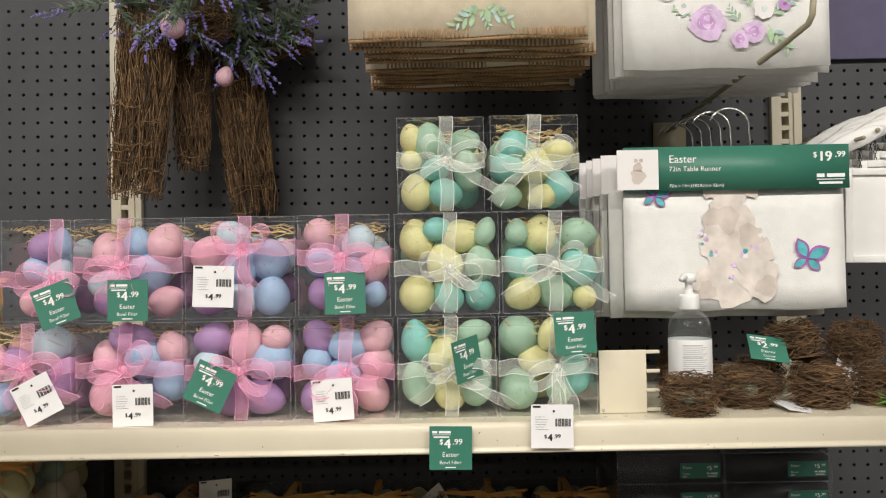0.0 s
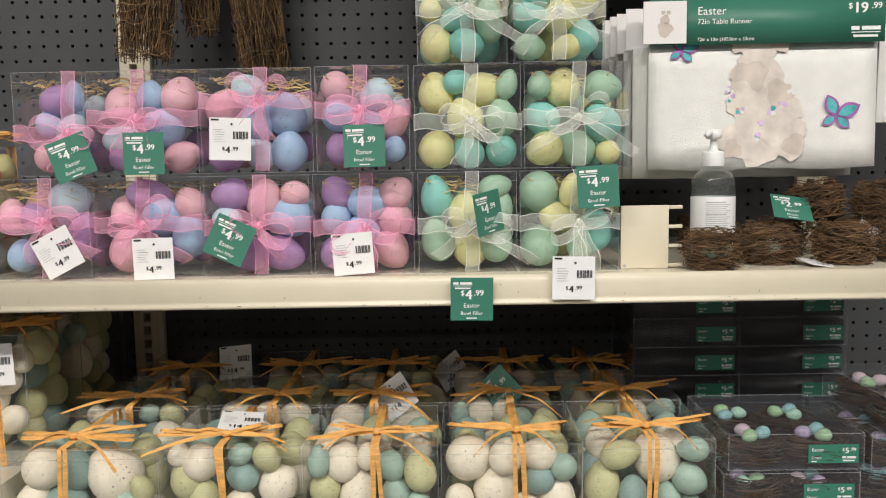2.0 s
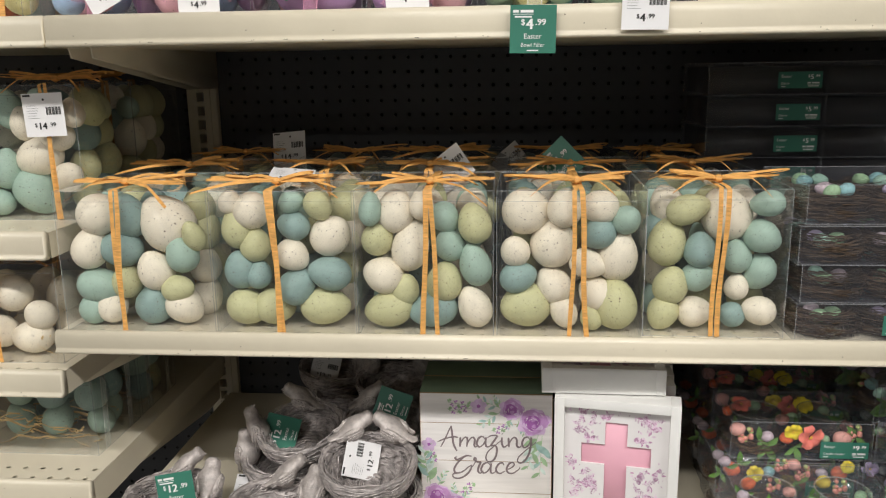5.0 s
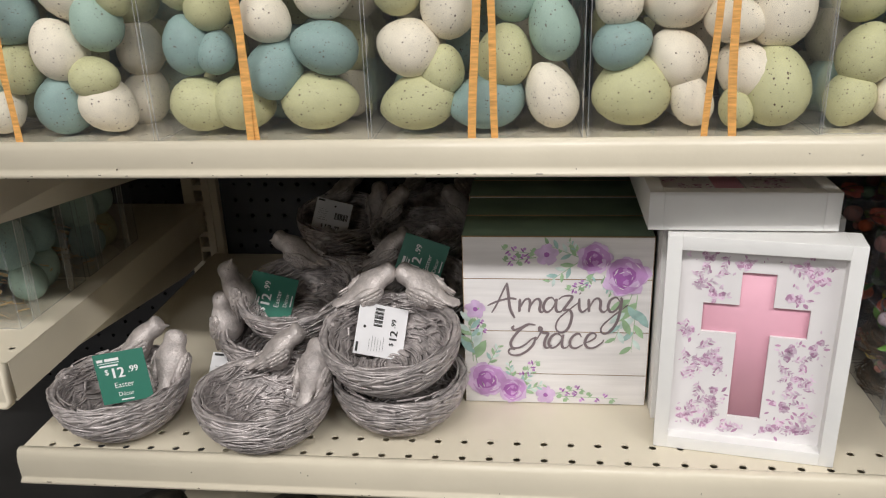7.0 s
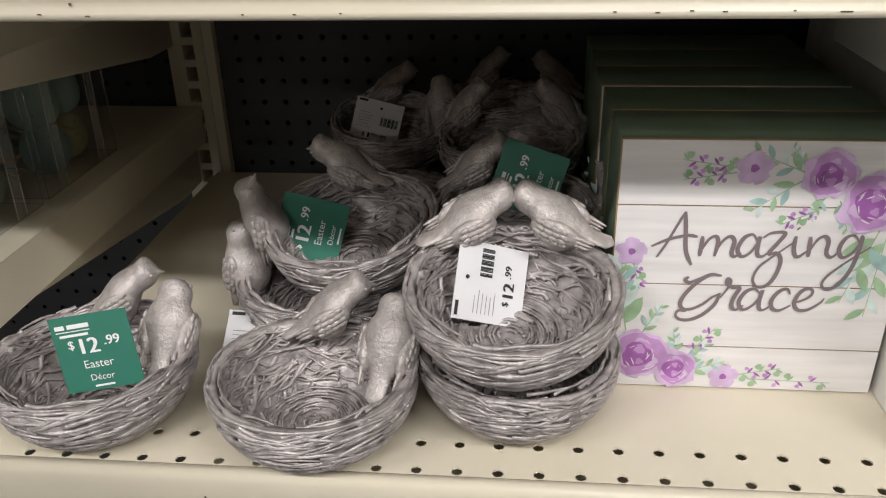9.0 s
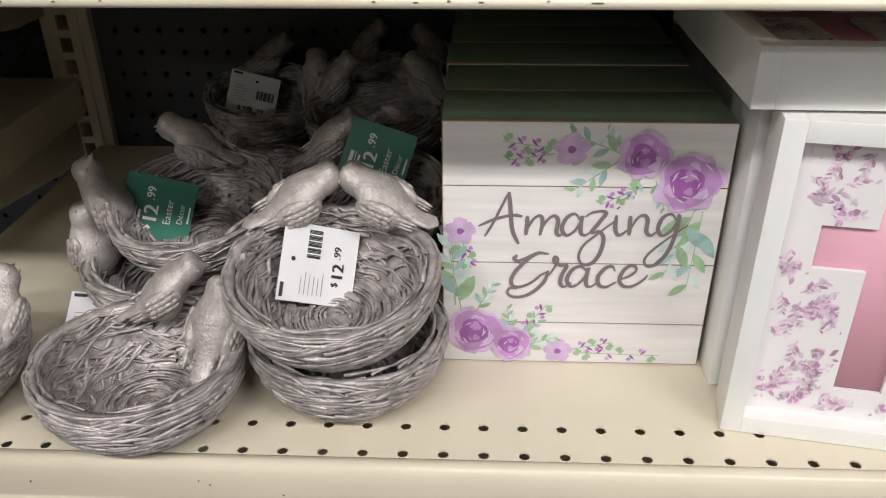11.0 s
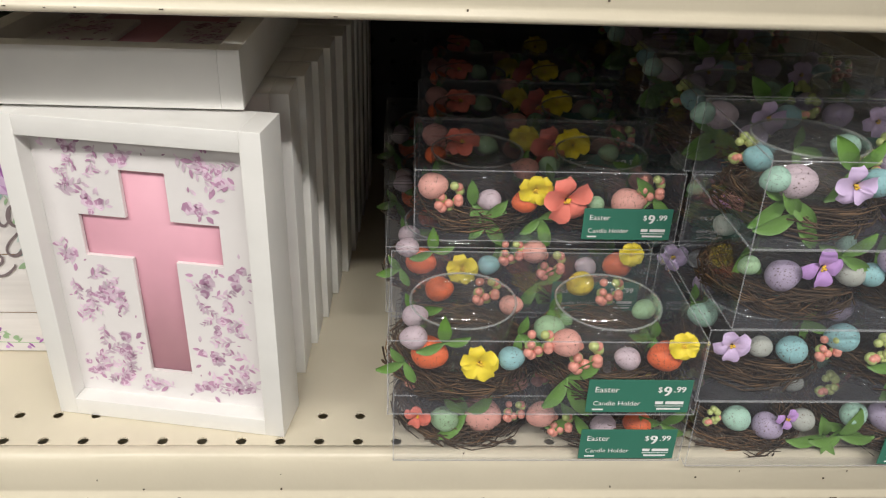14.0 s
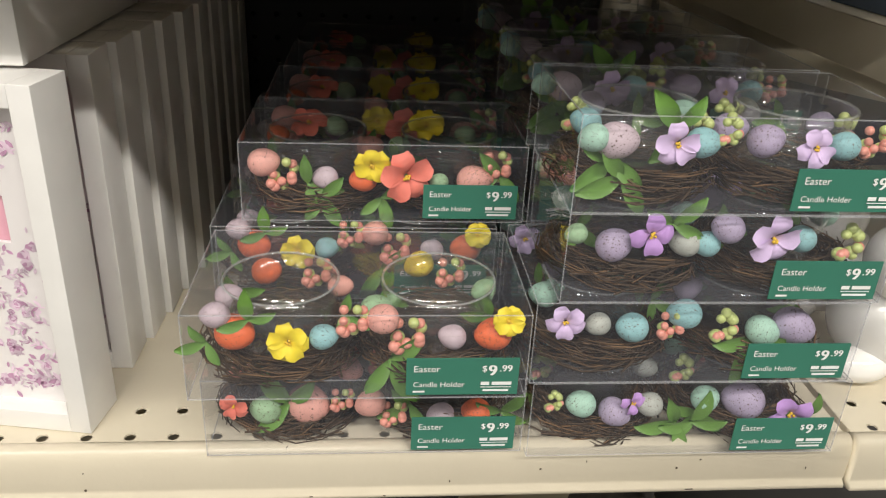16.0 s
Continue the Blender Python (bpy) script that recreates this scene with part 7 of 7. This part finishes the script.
# white hanging wooden tags on the neighbouring bay
for k in range(11):
    t = thing("wooden_sign", "white framed wooden sign hung by a chain from a rounded bar", "sign", "hanging wooden signs", pose(0.768 + 0.030 * (k % 4) + 0.004 * k, 1.26 + 0.020 * k, 1.520 + 0.012 * (k % 4) + 0.003 * k, 0, rng.uniform(-4, 6), rng.uniform(-20, -4)))
    bm = bmesh.new()
    lathe(bm, [(0, 0), (0.0125, 0.0), (0.0145, 0.003), (0.0145, 0.009), (0.0125, 0.012), (0, 0.012)], 20, m=Matrix.Translation((-0.034, 0, 0)) @ Matrix.Rotation(-0.42 + rng.uniform(-0.1, 0.1), 4, "Y") @ Matrix.Rotation(-math.pi / 2, 4, "X") @ Matrix.Diagonal((3.4, 1.0, 1, 1)))
    part("rounded_bar", bm, WHITE_WOOD, t)
    bm = bmesh.new()
    box(bm, -0.046, 0.046, 0.002, 0.008, -0.190, -0.052, 0, 0.001)
    part("board", bm, WHITE_WOOD, t)
    for x0, x1, z0, z1 in ((-0.052, -0.041, -0.196, -0.046), (0.041, 0.052, -0.196, -0.046), (-0.041, 0.041, -0.196, -0.185), (-0.041, 0.041, -0.057, -0.046)):
        part("frame_rail", boxed(x0, x1, -0.003, 0.012, z0, z1, 0.001), WHITE_WOOD, t)
    for cx in (-0.026, 0.026):
        bm = bmesh.new()
        for q in range(6):
            ring = [(cx + 0.0022 * math.cos(a) * (1 if q % 2 else 0.3), 0.005 + 0.0022 * math.cos(a) * (0.3 if q % 2 else 1), -0.014 - 0.0058 * q + 0.0036 * math.sin(a)) for a in [math.pi * 2 * i / 8 for i in range(9)]]
            tube(bm, ring, 0.0007, None, 4, cap=False)
        part("chain", bm, INK_BLACK, t, "short dark chain")
for c in range(4):
    t = thing("display_hook", "putty painted display hook carrying white wooden signs", "hook", "sign hooks")
    bm = bmesh.new()
    tube(bm, [(0.734 + 0.034 * c - 0.003, 1.235 + 0.020 * c, 1.519 + 0.015 * c)] + [(0.734 + 0.030 * c + 0.004 * k, 1.266 + 0.020 * k, 1.520 + 0.012 * c + 0.003 * k) for k in (c, c + 4, c + 8)] + [(0.775 + 0.034 * c, 1.6145, 1.556 + 0.015 * c)], 0.0034, None, 8)
    part("rod", bm, HOOK_PAINT, t)
plan.pop()


# ---- twig crosses with lavender ----
def twig_bundle(W, D, H, n, seed):
    """A thick bundle of fine tangled vine, bound crosswise here and there."""
    rng = random.Random(seed)
    bm = bmesh.new()
    for _ in range(n):
        a, r = rng.uniform(0, 6.28), rng.random() ** 0.35
        x, y = r * W / 2 * math.cos(a), r * D / 2 * math.sin(a)
        z0 = rng.uniform(-0.010, H * 0.75)
        L = rng.uniform(0.12, 0.45) * H
        drift, w1, w2, f = rng.gauss(0, 0.012), rng.gauss(0, 0.0045), rng.gauss(0, 0.0025), rng.uniform(2, 7)
        pts = []
        for i in range(8):
            t = i / 7
            px = x + drift * t + w1 * math.sin(f * t + a) + w2 * math.sin(2.6 * f * t)
            pts.append((max(-W * 0.56, min(W * 0.56, px)), y + 0.6 * w1 * math.cos(f * t + a), min(H, z0 + L * t)))
        tube(bm, pts, rng.uniform(0.0006, 0.0012), 0.0005, 3, rng.choice((0, 0, 1, 2)), cap=False)
    for _ in range(n // 13):
        z, a, s = H * rng.random() ** 1.6, rng.uniform(0, 6.28), rng.uniform(-0.35, 0.35)
        span = rng.uniform(0.12, 0.4)
        pts = [(W * 0.54 * math.cos(a + span * i), D * 0.55 * math.sin(a + span * i), z + s * W * 0.3 * i / 3 + 0.003 * math.sin(1.7 * i + a)) for i in range(7)]
        tube(bm, pts, 0.0008, 0.0005, 3, rng.choice((1, 2)), cap=False)
    return mesh_of("twig_arm", bm, [TWIG, TWIG_PALE, TWIG_DARK])


def sprig_mesh(seed):
    rng = random.Random(seed)
    bm = bmesh.new()
    for s in range(10):
        a, b = rng.uniform(0, 6.28), rng.uniform(-0.5, 0.5)
        d = Vector((math.cos(a), -0.25 + 0.3 * math.sin(a * 2), math.sin(a) * 0.7 + b * 0.4)).normalized()
        L = rng.uniform(0.07, 0.14)
        pts = [d * L * t / 5 + Vector((0, 0, -0.020 * (t / 5) ** 2)) for t in range(6)]
        tube(bm, pts, 0.0008, 0.0004, 3, 1, cap=False)
        for k in range(44):
            t = rng.uniform(0.15, 1.0)
            c = d * L * t + Vector((0, 0, -0.020 * t * t))
            q = Vector((rng.uniform(-1, 1), rng.uniform(-1, 1), rng.uniform(-1, 1))).normalized()
            if t > 0.68:
                blob(bm, c + q * 0.0034 * (1.3 - t), rng.uniform(0.0011, 0.0023), (1, 1, 1.4), 0)
            else:
                strip(bm, [c, c + q * 0.008 + d * 0.004, c + q * 0.014 + d * 0.012], q.orthogonal(), 0.0042, 0.2, 1)
    return mesh_of("lavender_sprig", bm, [LAVENDER, SPRIG])


BUNDLES = [twig_bundle(0.085, 0.05, 0.50, 1500, 1), twig_bundle(0.058, 0.045, 0.42, 900, 2), twig_bundle(0.078, 0.05, 0.42, 1100, 3)]
SPRIGS = [sprig_mesh(s) for s in (1, 2, 3)]
for k, (x, y, z, lean) in enumerate(((-0.436, 1.320, 1.456, 5), (-0.362, 1.385, 1.506, 0), (-0.262, 1.420, 1.430, -6))):
    t = thing("twig_cross_wreath", "hanging cross wreath of brown twigs with lavender sprigs and pink eggs", "wreath", "twig wreaths", pose(x, y, z - 0.022, 0, lean, 0))
    part("twig_arm", BUNDLES[k], None, t, "long arm of thin brown vine")
    part("twig_arm", BUNDLES[1], None, t, "short crosswise arm of brown vine", Matrix.Translation((0.14, 0.0, 0.30)) @ Matrix.Rotation(-math.pi / 2, 4, "Y") @ Matrix.Diagonal((1, 1, 0.38, 1)))
    for q in range(9):
        part("lavender_sprig", SPRIGS[(q + k) % 3], None, t, "", Matrix.Translation((rng.uniform(-0.07, 0.11), (0.02 if k == 0 and q % 2 else -0.03) - 0.01 * (q % 3), rng.uniform(0.29, 0.40))) @ Matrix.Rotation(rng.uniform(0, 6), 4, "Y"))
    for ex, ez in (((0.057, 0.276), (-0.030, 0.190)), ((0.072, 0.150),), ((-0.020, 0.290),))[k]:
        big = 0.046 if k == 0 and ex > 0 else 0.034
        put_egg(t, EGG_SHAPE, "r", ex, -0.045 if ex > 0 else 0.01, ez, big * 0.86, big, rng)

# ---- below and beside the lower shelf ----
for k in range(8):
    x = -0.40 + 0.145 * k
    t = thing("grey_ornament", "grey resin garden ornament with a rounded head", "ornament", "grey ornaments", pose(x + rng.uniform(-0.01, 0.01), 1.02 + rng.uniform(-0.02, 0.02), 0.1505, 0, 0, rng.uniform(-40, 40)))
    bm = bmesh.new()
    lathe(bm, [(0, 0), (0.045, 0), (0.05, 0.03), (0.046, 0.09), (0.034, 0.13), (0.036, 0.155), (0.03, 0.18), (0.0, 0.192)], 24)
    tube(bm, [(0.02, 0, 0.16), (0.05, 0.02, 0.17), (0.075, 0.03, 0.150)], 0.017, 0.008, 10)
    part("body", bm, RESIN_DARK, t)
for k, (x, y) in enumerate(((0.800, 1.035), (0.790, 1.12))):
    t = thing("ceramic_ornament", "white glazed ceramic ornament with rounded forms", "ornament", m=pose(x, y, C_TOP + 0.003))
    bm = bmesh.new()
    blob(bm, (0, 0, 0.040), 0.040, (1.1, 1.0, 1.0), 0, 3)
    blob(bm, (-0.030, -0.02, 0.014), 0.016, (1.5, 1.0, 0.85), 0, 3)
    blob(bm, (-0.012, -0.015, 0.090), 0.028, (1.0, 1.0, 1.0), 0, 3)
    part("body", bm, CERAMIC, t)
for k in range(4):
    t = thing("blue_box", "blue grey card box standing on the neighbouring shelf", "box", "blue boxes", pose(0.765 + 0.055 * k, 1.00 + 0.004 * k, 0.6725, 0, 0, 2))
    part("carton", boxed(0, 0.050, 0, 0.15, 0.0, 0.10, 0.001), BLUE_CARD, t)
